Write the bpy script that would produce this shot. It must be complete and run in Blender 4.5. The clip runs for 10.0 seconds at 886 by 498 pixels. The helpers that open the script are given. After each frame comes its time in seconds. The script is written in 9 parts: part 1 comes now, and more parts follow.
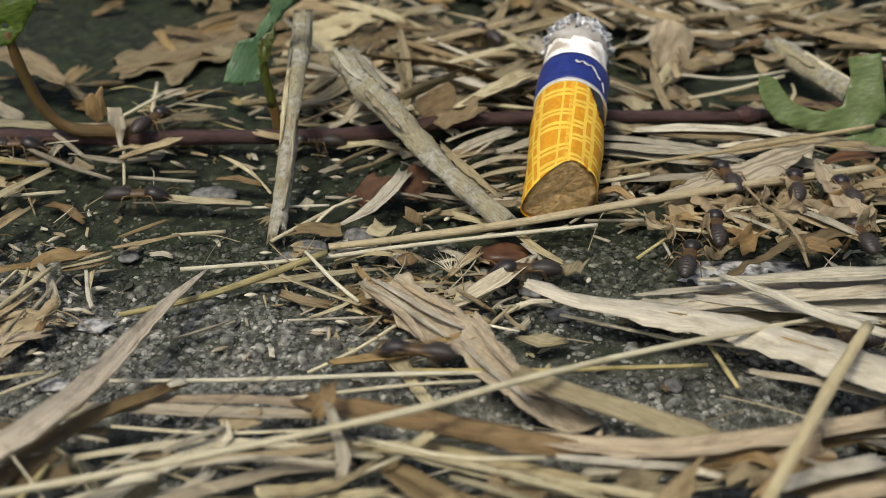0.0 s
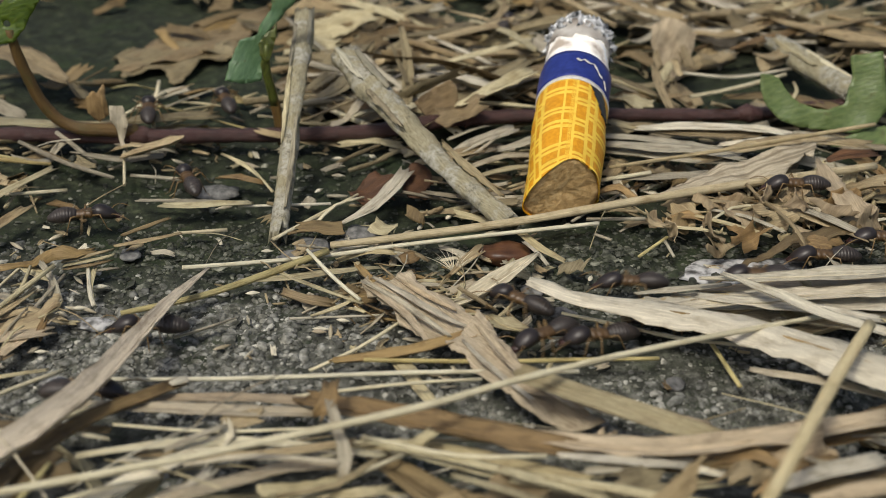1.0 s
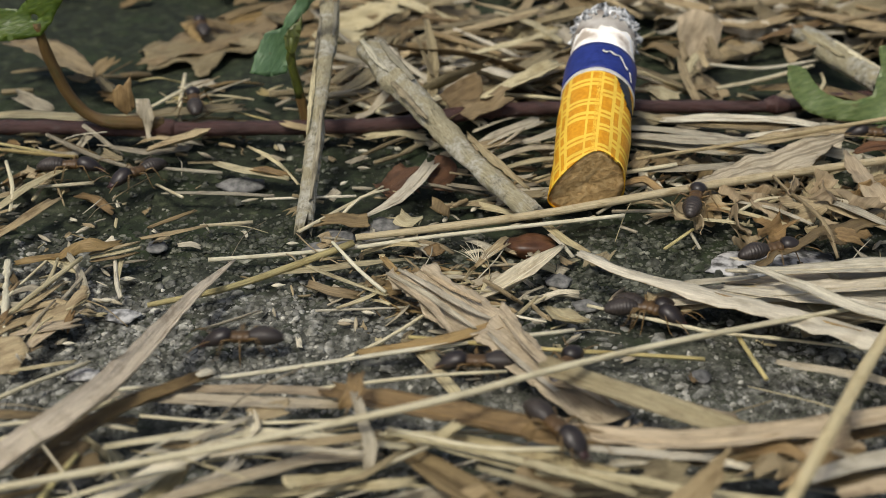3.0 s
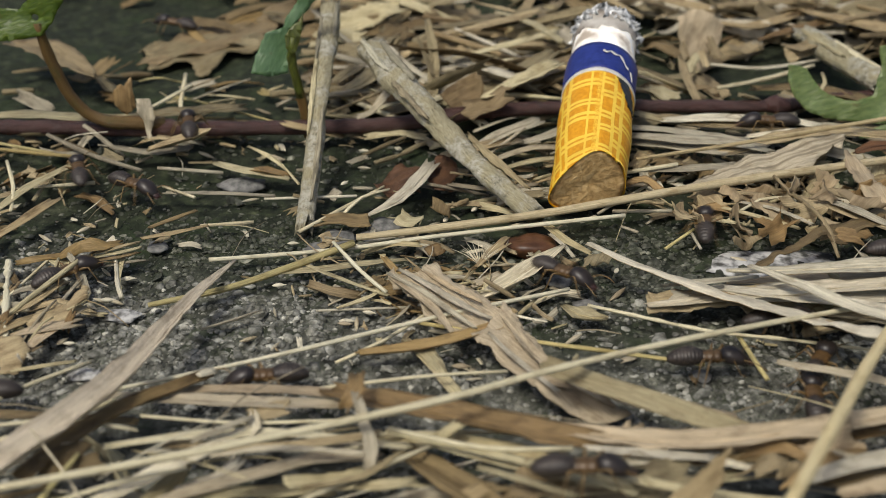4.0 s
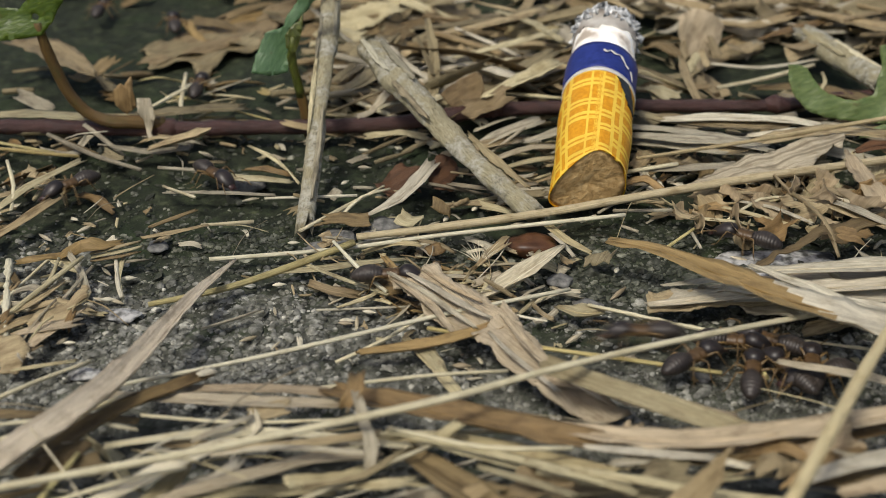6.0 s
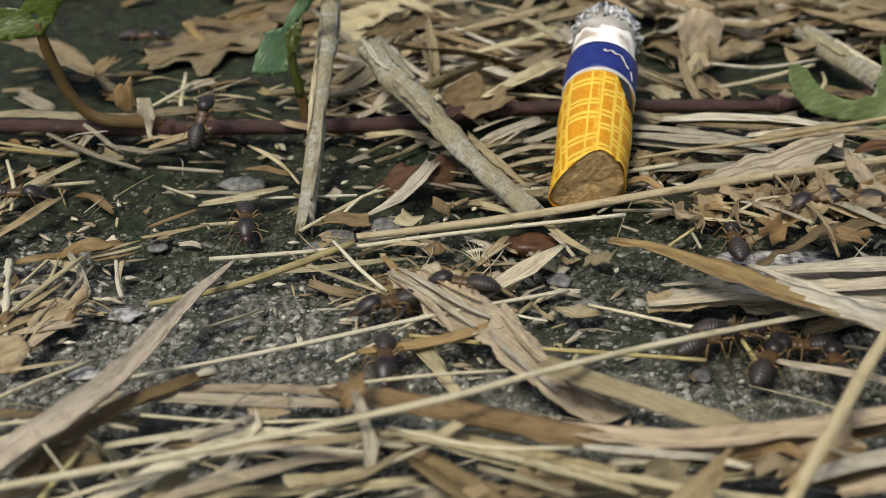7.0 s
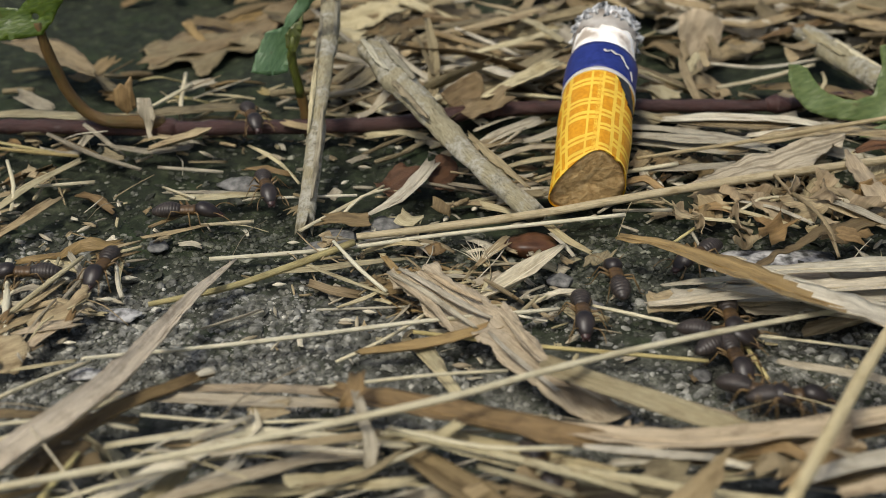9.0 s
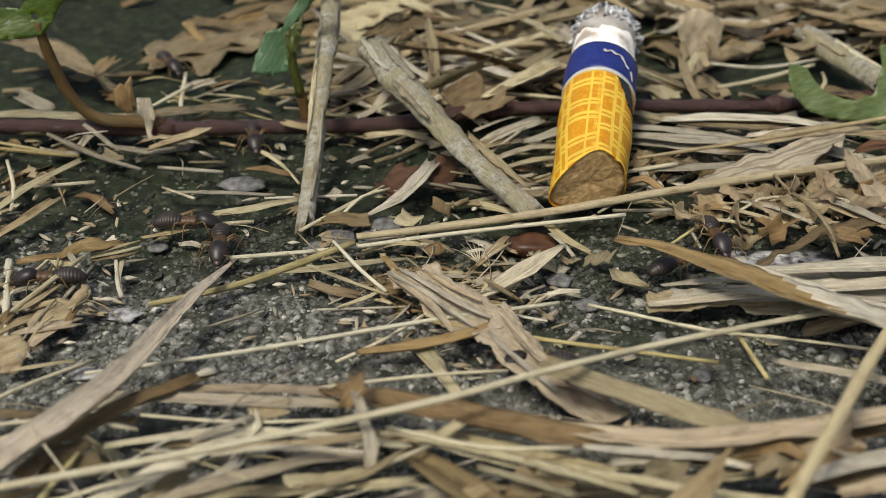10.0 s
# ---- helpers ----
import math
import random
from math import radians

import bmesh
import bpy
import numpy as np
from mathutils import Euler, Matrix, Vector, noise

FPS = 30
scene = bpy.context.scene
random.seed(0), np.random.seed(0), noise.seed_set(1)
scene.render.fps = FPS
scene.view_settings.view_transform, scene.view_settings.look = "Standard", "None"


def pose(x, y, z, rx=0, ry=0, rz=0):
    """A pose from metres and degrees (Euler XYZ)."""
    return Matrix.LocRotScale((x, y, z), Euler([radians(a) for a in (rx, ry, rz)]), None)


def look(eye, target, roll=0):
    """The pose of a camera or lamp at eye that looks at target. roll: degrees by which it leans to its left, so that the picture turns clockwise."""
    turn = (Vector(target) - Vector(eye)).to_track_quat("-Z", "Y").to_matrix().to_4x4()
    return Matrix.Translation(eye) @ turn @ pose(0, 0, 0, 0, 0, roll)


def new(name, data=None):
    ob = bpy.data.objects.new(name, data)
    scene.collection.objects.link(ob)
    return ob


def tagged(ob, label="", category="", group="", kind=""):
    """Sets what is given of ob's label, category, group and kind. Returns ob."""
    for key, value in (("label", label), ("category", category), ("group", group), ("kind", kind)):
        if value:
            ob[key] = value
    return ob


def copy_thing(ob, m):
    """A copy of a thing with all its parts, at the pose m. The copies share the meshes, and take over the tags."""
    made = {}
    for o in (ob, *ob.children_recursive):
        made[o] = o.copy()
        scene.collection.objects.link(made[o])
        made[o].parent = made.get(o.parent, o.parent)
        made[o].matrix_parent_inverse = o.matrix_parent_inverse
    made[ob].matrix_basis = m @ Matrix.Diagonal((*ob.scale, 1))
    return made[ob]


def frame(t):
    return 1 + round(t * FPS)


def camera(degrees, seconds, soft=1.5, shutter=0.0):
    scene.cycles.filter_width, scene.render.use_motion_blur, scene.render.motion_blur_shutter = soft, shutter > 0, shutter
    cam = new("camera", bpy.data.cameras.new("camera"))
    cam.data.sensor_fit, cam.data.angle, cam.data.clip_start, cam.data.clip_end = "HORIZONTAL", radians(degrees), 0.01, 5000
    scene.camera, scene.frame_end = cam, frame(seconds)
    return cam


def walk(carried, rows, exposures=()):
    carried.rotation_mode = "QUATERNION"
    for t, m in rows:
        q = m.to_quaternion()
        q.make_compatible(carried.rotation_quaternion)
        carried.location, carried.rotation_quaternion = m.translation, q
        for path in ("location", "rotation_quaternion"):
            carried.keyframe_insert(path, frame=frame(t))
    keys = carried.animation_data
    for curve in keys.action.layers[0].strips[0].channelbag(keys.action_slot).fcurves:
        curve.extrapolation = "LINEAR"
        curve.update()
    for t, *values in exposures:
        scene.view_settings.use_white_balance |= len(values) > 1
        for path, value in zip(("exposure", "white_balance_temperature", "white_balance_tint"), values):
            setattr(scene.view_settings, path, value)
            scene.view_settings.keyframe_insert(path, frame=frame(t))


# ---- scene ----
import collections

from mathutils import geometry

MM = 0.001
LENS = 38.8
F = 784 / math.tan(radians(LENS / 2))
EYE_HEIGHT = 58.0
TILT = 30.0

# ---- camera and its walk ----
cam = camera(LENS, 10.0, soft=0.5, shutter=0.5)
cam.data.dof.use_dof = True
cam.data.dof.focus_distance = 0.1135
cam.data.dof.aperture_fstop = 44.0


def aim(dx, dy):
    """The resting pose, panned and tilted a little by hand."""
    still = pose(0, 0, EYE_HEIGHT * MM, 90 - TILT)
    return still @ pose(0, 0, 0, math.degrees(dy / F), math.degrees(dx / F))


walk(cam, [(t, aim(dx, dy)) for t, dx, dy in (
    (0.0, -49.0, 18.0), (0.5, -47.8, 17.3), (1.0, -46.0, 15.0), (1.5, -45.3, 13.4), (1.6, -44.0, 12.8), (1.7, -40.0, 11.5),
    (1.8, -33.0, 9.2), (2.0, -18.5, 4.6), (2.2, -9.5, 2.2), (2.5, -4.6, 1.4), (2.7, -3.0, 1.4), (4.0, -0.4, 1.2),
    (5.0, 0.0, 0.8), (7.0, 0.0, 0.0), (10.0, 0.0, 0.0))])

# ---- daylight: a bright hazy sky ----
world = bpy.data.worlds.new("sky")
scene.world = world
world.use_nodes = True
wn = world.node_tree
sky = wn.nodes.new("ShaderNodeTexSky")
sky.sky_type = "NISHITA"
sky.sun_disc = False
sky.sun_elevation = radians(64)
sky.sun_rotation = radians(-142)
sky.air_density, sky.dust_density, sky.ozone_density = 1.0, 5.0, 0.6
wn.links.new(sky.outputs["Color"], wn.nodes["Background"].inputs["Color"])
wn.nodes["Background"].inputs["Strength"].default_value = 0.115
sun = new("sun", bpy.data.lights.new("sun", "SUN"))
sun.data.energy = 2.3
sun.data.angle = radians(12)
sun.data.color = (1.0, 0.96, 0.87)
sun.matrix_world = look((-0.30, -0.38, 1.0), (0, 0.1, 0))
scene.view_settings.exposure = -0.22


# ---- materials ----
def shader(name, rough=0.6, spec=0.4):
    m = bpy.data.materials.new(name)
    m.use_nodes = True
    b = m.node_tree.nodes["Principled BSDF"]
    b.inputs["Roughness"].default_value = rough
    b.inputs["Specular IOR Level"].default_value = spec
    return m, m.node_tree, b


def node(tree, kind, **settings):
    n = tree.nodes.new(kind)
    for k, v in settings.items():
        if k in n.inputs:
            n.inputs[k].default_value = v
    return n


def ramp(tree, source, stops):
    n = tree.nodes.new("ShaderNodeValToRGB")
    e = n.color_ramp.elements
    while len(e) < len(stops):
        e.new(0.5)
    for s, (p, c) in zip(e, stops):
        s.position, s.color = p, (*c, 1)
    tree.links.new(source, n.inputs[0])
    return n.outputs[0]


def mix(tree, how, fac, a, b):
    n = tree.nodes.new("ShaderNodeMix")
    n.data_type, n.blend_type = "RGBA", how
    for slot, v in ((0, fac), (6, a), (7, b)):
        if isinstance(v, (float, int)):
            n.inputs[slot].default_value = v
        elif isinstance(v, tuple):
            n.inputs[slot].default_value = (*v, 1)
        else:
            tree.links.new(v, n.inputs[slot])
    return n.outputs[2]


def bumped(tree, b, height, strength, distance):
    n = node(tree, "ShaderNodeBump", Strength=strength, Distance=distance)
    tree.links.new(height, n.inputs["Height"])
    tree.links.new(n.outputs[0], b.inputs["Normal"])


def noise_at(tree, coords, scale, detail=4.0, stretch=None, rough=0.55):
    if stretch:
        mp = tree.nodes.new("ShaderNodeMapping")
        mp.inputs["Scale"].default_value = stretch
        tree.links.new(coords, mp.inputs[0])
        coords = mp.outputs[0]
    n = node(tree, "ShaderNodeTexNoise", Scale=scale, Detail=detail, Roughness=rough)
    tree.links.new(coords, n.inputs["Vector"])
    return n.outputs["Fac"]


def fibrous(name, light, dark, stain, rough=0.55, streak=1.0, varied=1.0, veins=0.0):
    """Dry grass: fibres along the blade, wider veins, blotches, and a tint of its own for every piece."""
    light, dark, stain = (tuple(c * k for c, k in zip(q, (0.96, 1.0, 1.0))) for q in (light, dark, stain))
    m, tr, b = shader(name, rough, 0.35)
    uv = tr.nodes.new("ShaderNodeTexCoord")
    info = tr.nodes.new("ShaderNodeObjectInfo")
    island = tr.nodes.new("ShaderNodeNewGeometry")
    shift = node(tr, "ShaderNodeVectorMath")
    comb = tr.nodes.new("ShaderNodeCombineXYZ")
    wide = tr.nodes.new("ShaderNodeMath")
    wide.operation = "MULTIPLY_ADD"
    wide.inputs[1].default_value, wide.inputs[2].default_value = 37.0, 0.0
    tr.links.new(info.outputs["Random"], wide.inputs[0])
    tr.links.new(wide.outputs[0], comb.inputs[0])
    tr.links.new(wide.outputs[0], comb.inputs[1])
    tr.links.new(uv.outputs["UV"], shift.inputs[0])
    tr.links.new(comb.outputs[0], shift.inputs[1])
    fib = noise_at(tr, shift.outputs[0], 1.0, 4, (6.5, 0.11, 1), 0.7)
    broad = noise_at(tr, shift.outputs[0], 1.0, 3, (1.3, 0.10, 1), 0.6)
    fine = noise_at(tr, shift.outputs[0], 1.0, 2, (13.0, 0.5, 1))
    blot = noise_at(tr, shift.outputs[0], 0.6, 6, (1.6, 0.6, 1), 0.65)
    deep = tuple(c * 0.72 for c in dark)
    half = tuple((p + q) / 2 for p, q in zip(light, dark))
    col = ramp(tr, fib, ((0.26, deep), (0.38, half), (0.54, light), (0.72, tuple(min(0.9, c * 1.18) for c in light))))
    col = mix(tr, "MIX", ramp(tr, broad, ((0.36, (0.55, 0.55, 0.55)), (0.52, (0, 0, 0)))), col, dark)
    # thin bright lines: bleached fibres, and highlights painted into the colour
    col = mix(tr, "MIX", ramp(tr, fine, ((0.48, (0, 0, 0)), (0.68, (0.8 * streak,) * 3))), col, tuple(min(1, c * 1.35) for c in light))
    col = mix(tr, "MIX", ramp(tr, blot, ((0.50, (0, 0, 0)), (0.68, (0.75, 0.75, 0.75)))), col, stain)
    speck = noise_at(tr, shift.outputs[0], 1.0, 4, (7.0, 3.6, 1), 0.7)
    col = mix(tr, "MIX", ramp(tr, speck, ((0.29, (0.7, 0.7, 0.7)), (0.38, (0, 0, 0)))), col, tuple(c * 0.45 for c in dark))
    col = mix(tr, "MIX", ramp(tr, speck, ((0.60, (0, 0, 0)), (0.70, (0.45, 0.45, 0.45)))), col, tuple(min(0.9, c * 1.3) for c in light))
    if veins:
        vein = noise_at(tr, shift.outputs[0], 1.0, 2, (2.6, 0.035, 1), 0.5)
        col = mix(tr, "MIX", ramp(tr, vein, ((0.36, (veins,) * 3), (0.46, (0, 0, 0)))), col, tuple(c * 0.8 for c in dark))
    both = node(tr, "ShaderNodeMath")
    both.operation = "ADD"
    tr.links.new(info.outputs["Random"], both.inputs[0])
    tr.links.new(island.outputs["Random Per Island"], both.inputs[1])
    fr = node(tr, "ShaderNodeMath")
    fr.operation = "FRACT"
    tr.links.new(both.outputs[0], fr.inputs[0])
    tint = ramp(tr, fr.outputs[0], ((0.0, (0.60, 0.52, 0.42)), (0.14, (0.68, 0.65, 0.59)), (0.4, (0.93, 0.91, 0.85)), (0.72, (1.15, 1.12, 1.04)), (1.0, (0.86, 0.79, 0.66))))
    col = mix(tr, "MULTIPLY", varied, col, tint)
    tr.links.new(col, b.inputs["Base Color"])
    bumped(tr, b, fib, 0.9, 0.0002)
    return m


PALE = fibrous("pale_dry_straw", (0.54, 0.475, 0.31), (0.34, 0.275, 0.155), (0.21, 0.155, 0.08), 0.5)
GREY = fibrous("weathered_grey_straw", (0.44, 0.395, 0.31), (0.25, 0.215, 0.16), (0.15, 0.12, 0.085), 0.6)
TAN = fibrous("tan_dry_leaf", (0.41, 0.325, 0.20), (0.23, 0.17, 0.095), (0.13, 0.085, 0.04), 0.55)
BROWN = fibrous("brown_dry_leaf", (0.24, 0.175, 0.09), (0.12, 0.08, 0.036), (0.062, 0.039, 0.018), 0.55, 0.5)
YELLOW = fibrous("yellow_dry_straw", (0.60, 0.52, 0.26), (0.45, 0.365, 0.16), (0.32, 0.25, 0.10), 0.42)
WHITE = fibrous("bleached_straw", (0.70, 0.645, 0.53), (0.47, 0.415, 0.31), (0.34, 0.28, 0.19), 0.5)
PALEGREY = fibrous("bleached_grey_leaf", (0.60, 0.545, 0.45), (0.42, 0.37, 0.29), (0.30, 0.25, 0.18), 0.55)
CREAM = fibrous("cream_straw_stem", (0.76, 0.68, 0.48), (0.60, 0.52, 0.34), (0.46, 0.37, 0.21), 0.4, 0.4, 0.5)
GOLDSTEM = fibrous("golden_straw_stem", (0.50, 0.395, 0.225), (0.36, 0.27, 0.14), (0.22, 0.155, 0.07), 0.42, 0.4, 0.3)
OCHRE = fibrous("ochre_straw_stem", (0.66, 0.55, 0.35), (0.48, 0.375, 0.21), (0.32, 0.225, 0.105), 0.42, 0.4, 0.3)
HONEY = fibrous("honey_straw_stem", (0.80, 0.66, 0.39), (0.68, 0.54, 0.29), (0.56, 0.43, 0.21), 0.38, 0.4, 0.2)
SHEATH = fibrous("veined_bleached_leaf", (0.56, 0.475, 0.345), (0.27, 0.215, 0.14), (0.19, 0.14, 0.08), 0.6, 0.7, 0.2, 0.8)
CRUMPLE = fibrous("crumpled_tan_leaf", (0.45, 0.35, 0.225), (0.32, 0.24, 0.145), (0.16, 0.105, 0.055), 0.6, 0.1, 0.7, 0.3)
BLADE = fibrous("pinkish_grey_leaf", (0.60, 0.515, 0.405), (0.40, 0.33, 0.25), (0.21, 0.16, 0.11), 0.6, 0.8, 0.3, 0.5)
RUST = fibrous("rusty_dead_leaf", (0.13, 0.062, 0.028), (0.075, 0.034, 0.015), (0.04, 0.02, 0.01), 0.5, 0.15)
BARKPALE = fibrous("whitish_weathered_bark", (0.50, 0.475, 0.39), (0.30, 0.28, 0.21), (0.16, 0.145, 0.10), 0.8, 0.6)
BARKDARK = fibrous("peeling_grey_bark", (0.36, 0.32, 0.24), (0.17, 0.145, 0.10), (0.05, 0.042, 0.03), 0.8)
RUSTLEAF = fibrous("russet_dead_leaf", (0.13, 0.066, 0.036), (0.075, 0.037, 0.02), (0.04, 0.021, 0.012), 0.5, 0.3)
PINKTAN = fibrous("pinkish_tan_leaf", (0.51, 0.41, 0.29), (0.34, 0.262, 0.175), (0.21, 0.155, 0.10), 0.55)
LEAFTAN = fibrous("split_tan_leaf", (0.53, 0.43, 0.30), (0.33, 0.255, 0.165), (0.22, 0.16, 0.10), 0.55, 1.0, 0.35)
BRIGHT = fibrous("bleached_white_straw", (0.82, 0.75, 0.56), (0.70, 0.62, 0.44), (0.60, 0.52, 0.34), 0.38, 0.4, 0.25)
AMBER = fibrous("orange_brown_leaf", (0.34, 0.228, 0.108), (0.19, 0.115, 0.05), (0.10, 0.058, 0.025), 0.5, 0.5)
DULL = fibrous("faded_tan_leaf", (0.275, 0.228, 0.14), (0.16, 0.127, 0.072), (0.09, 0.065, 0.035), 0.6)
OLIVELEAF = fibrous("olive_brown_leaf", (0.345, 0.238, 0.105), (0.21, 0.138, 0.056), (0.12, 0.074, 0.028), 0.5, 0.4)


def stick_wood():
    """Weathered wood: short flecked fibres, dark pores, and whitish crusted patches towards which the bark has bleached."""
    m, tr, b = shader("weathered_stick", 0.78, 0.3)
    tc = tr.nodes.new("ShaderNodeTexCoord")
    fib = noise_at(tr, tc.outputs["UV"], 1.0, 5, (5.5, 0.9, 1), 0.75)
    fleck = noise_at(tr, tc.outputs["UV"], 1.0, 4, (6.0, 1.6, 1), 0.6)
    patch = noise_at(tr, tc.outputs["Object"], 260, 5, None, 0.65)
    crust = noise_at(tr, tc.outputs["Object"], 1500, 4, None, 0.7)
    wood = ramp(tr, fib, ((0.30, (0.14, 0.118, 0.058)), (0.42, (0.29, 0.257, 0.155)), (0.58, (0.41, 0.372, 0.24)), (0.72, (0.54, 0.50, 0.355))))
    white = ramp(tr, crust, ((0.34, (0.13, 0.125, 0.09)), (0.46, (0.36, 0.345, 0.27)), (0.62, (0.56, 0.545, 0.46))))
    col = mix(tr, "MIX", ramp(tr, patch, ((0.47, (0, 0, 0)), (0.57, (0.8, 0.8, 0.8)))), wood, white)
    col = mix(tr, "MIX", ramp(tr, fleck, ((0.30, (0.85, 0.85, 0.85)), (0.40, (0, 0, 0)))), col, (0.075, 0.062, 0.035))
    tr.links.new(col, b.inputs["Base Color"])
    both = mix(tr, "MULTIPLY", 1.0, fib, crust)
    bumped(tr, b, both, 1.0, 0.0004)
    return m


BARK = stick_wood()


def speckled(name, stops, scale, rough=0.85, bump=0.0002):
    m, tr, b = shader(name, rough, 0.3)
    tc = tr.nodes.new("ShaderNodeTexCoord")
    isl = tr.nodes.new("ShaderNodeNewGeometry")
    n = noise_at(tr, tc.outputs["Object"], scale, 6)
    col = ramp(tr, n, stops)
    tint = ramp(tr, isl.outputs["Random Per Island"], ((0.0, (0.5, 0.5, 0.48)), (0.6, (0.95, 0.95, 0.93)), (0.9, (1.35, 1.33, 1.27)), (1.0, (1.9, 1.85, 1.75))))
    col = mix(tr, "MULTIPLY", 1.0, col, tint)
    tr.links.new(col, b.inputs["Base Color"])
    bumped(tr, b, n, 0.6, bump)
    return m


def ground_material():
    m, tr, b = shader("damp_dark_concrete", 0.8, 0.35)
    tc = tr.nodes.new("ShaderNodeTexCoord")
    at = tc.outputs["Object"]
    big = noise_at(tr, at, 45, 5)
    mid = noise_at(tr, at, 620, 6, None, 0.7)
    fine = noise_at(tr, at, 1500, 4)
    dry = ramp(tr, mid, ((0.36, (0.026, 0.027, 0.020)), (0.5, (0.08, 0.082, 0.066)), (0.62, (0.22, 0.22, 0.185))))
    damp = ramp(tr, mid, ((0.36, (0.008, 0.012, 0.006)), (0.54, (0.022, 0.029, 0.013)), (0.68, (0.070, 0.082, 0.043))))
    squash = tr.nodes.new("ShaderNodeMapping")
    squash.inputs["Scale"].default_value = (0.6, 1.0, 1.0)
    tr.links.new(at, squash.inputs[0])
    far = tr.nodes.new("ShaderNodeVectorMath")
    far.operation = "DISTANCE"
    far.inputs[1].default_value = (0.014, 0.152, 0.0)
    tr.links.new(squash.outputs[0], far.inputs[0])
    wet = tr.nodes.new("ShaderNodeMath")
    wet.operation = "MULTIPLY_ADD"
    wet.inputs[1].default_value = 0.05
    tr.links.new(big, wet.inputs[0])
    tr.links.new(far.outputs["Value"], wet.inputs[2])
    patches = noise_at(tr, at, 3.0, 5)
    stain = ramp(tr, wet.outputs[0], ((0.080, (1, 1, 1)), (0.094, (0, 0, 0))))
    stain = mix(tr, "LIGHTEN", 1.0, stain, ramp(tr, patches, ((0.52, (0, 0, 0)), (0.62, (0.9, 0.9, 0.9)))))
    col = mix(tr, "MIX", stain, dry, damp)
    algae = noise_at(tr, at, 130, 6, None, 0.7)
    col = mix(tr, "MIX", ramp(tr, algae, ((0.50, (0, 0, 0)), (0.66, (0.75, 0.75, 0.75)))), col, (0.026, 0.042, 0.014))
    vor = node(tr, "ShaderNodeTexVoronoi", Scale=900.0)
    tr.links.new(at, vor.inputs["Vector"])
    grains = ramp(tr, vor.outputs["Distance"], ((0.15, (1.5, 1.48, 1.42)), (0.5, (0.6, 0.6, 0.57))))
    col = mix(tr, "MULTIPLY", 0.3, col, grains)
    col = mix(tr, "OVERLAY", 0.4, col, fine)
    tr.links.new(col, b.inputs["Base Color"])
    bumped(tr, b, mid, 0.9, 0.0004)
    return m


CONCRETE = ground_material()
GRIT = speckled("concrete_grit", ((0.34, (0.05, 0.053, 0.041)), (0.5, (0.165, 0.167, 0.147)), (0.66, (0.37, 0.372, 0.335))), 1100)
DAMPGRIT = speckled("damp_grit", ((0.34, (0.026, 0.030, 0.020)), (0.5, (0.07, 0.076, 0.056)), (0.68, (0.19, 0.195, 0.16))), 1100, 0.6)
STONE = speckled("pale_grey_pebble", ((0.34, (0.09, 0.092, 0.088)), (0.5, (0.18, 0.18, 0.172)), (0.7, (0.30, 0.295, 0.28))), 1300)


# ---- builders ----
def mesh_of(name, verts, faces, uvs=None, smooth=True):
    me = bpy.data.meshes.new(name)
    me.from_pydata(verts, [], faces)
    if uvs:
        layer = me.uv_layers.new(name="UVMap").data
        for loop in me.loops:
            layer[loop.index].uv = uvs[loop.vertex_index]
    if smooth:
        me.polygons.foreach_set("use_smooth", [True] * len(me.polygons))
    me.update()
    return me


def curve_points(pts, step):
    """A smooth line through the points, in even short steps."""
    p = [Vector(q) for q in pts]
    if len(p) == 2:
        n = max(3, int((p[1] - p[0]).length / step))
        return [p[0].lerp(p[1], i / n) for i in range(n + 1)]
    out = []
    for i in range(len(p) - 1):
        a, b = p[i], p[i + 1]
        pre = p[i - 1] if i else a * 2 - b
        post = p[i + 2] if i + 2 < len(p) else b * 2 - a
        n = max(2, int((b - a).length / step))
        for k in range(n):
            t = k / n
            out.append(0.5 * ((2 * a) + (b - pre) * t + (2 * pre - 5 * a + 4 * b - post) * t * t + (3 * a - pre - 3 * b + post) * t ** 3))
    out.append(p[-1])
    return out


def along(values, f):
    """The value at the share f of an evenly spaced list."""
    if isinstance(values, (int, float)):
        return values
    x = f * (len(values) - 1)
    i = min(int(x), len(values) - 2)
    return values[i] + (values[i + 1] - values[i]) * (x - i)


def stem_geo(line, width, seed, sides=8, wobble=0.06, tube_end=True):
    """A round stem: rings along the line, ends closed. Width in mm, all the way or as a list along it."""
    rnd = random.Random(seed)
    n = len(line)
    verts, faces, uvs = [], [], []
    run = 0.0
    for i, p in enumerate(line):
        t = (line[min(i + 1, n - 1)] - line[max(i - 1, 0)]).normalized()
        side = t.cross(Vector((0, 0, 1)))
        side = side.normalized() if side.length > 1e-4 else Vector((1, 0, 0))
        up = side.cross(t)
        if i:
            run += (p - line[i - 1]).length
        r = along(width, i / (n - 1)) / 2 * (1 + rnd.uniform(-wobble, wobble))
        for k in range(sides):
            a = 2 * math.pi * k / sides
            q = p + (side * math.cos(a) + up * math.sin(a) * 0.85) * r * (1 + rnd.uniform(-wobble, wobble) * 0.5)
            verts.append(q)
            uvs.append((abs(k - sides / 2) * 2 * math.pi * r / sides, run))
    for i in range(n - 1):
        for k in range(sides):
            a, b = i * sides + k, i * sides + (k + 1) % sides
            faces.append((a, b, b + sides, a + sides))
    faces.append(tuple(range(sides))[::-1])
    faces.append(tuple(range((n - 1) * sides, n * sides)))
    return verts, faces, uvs


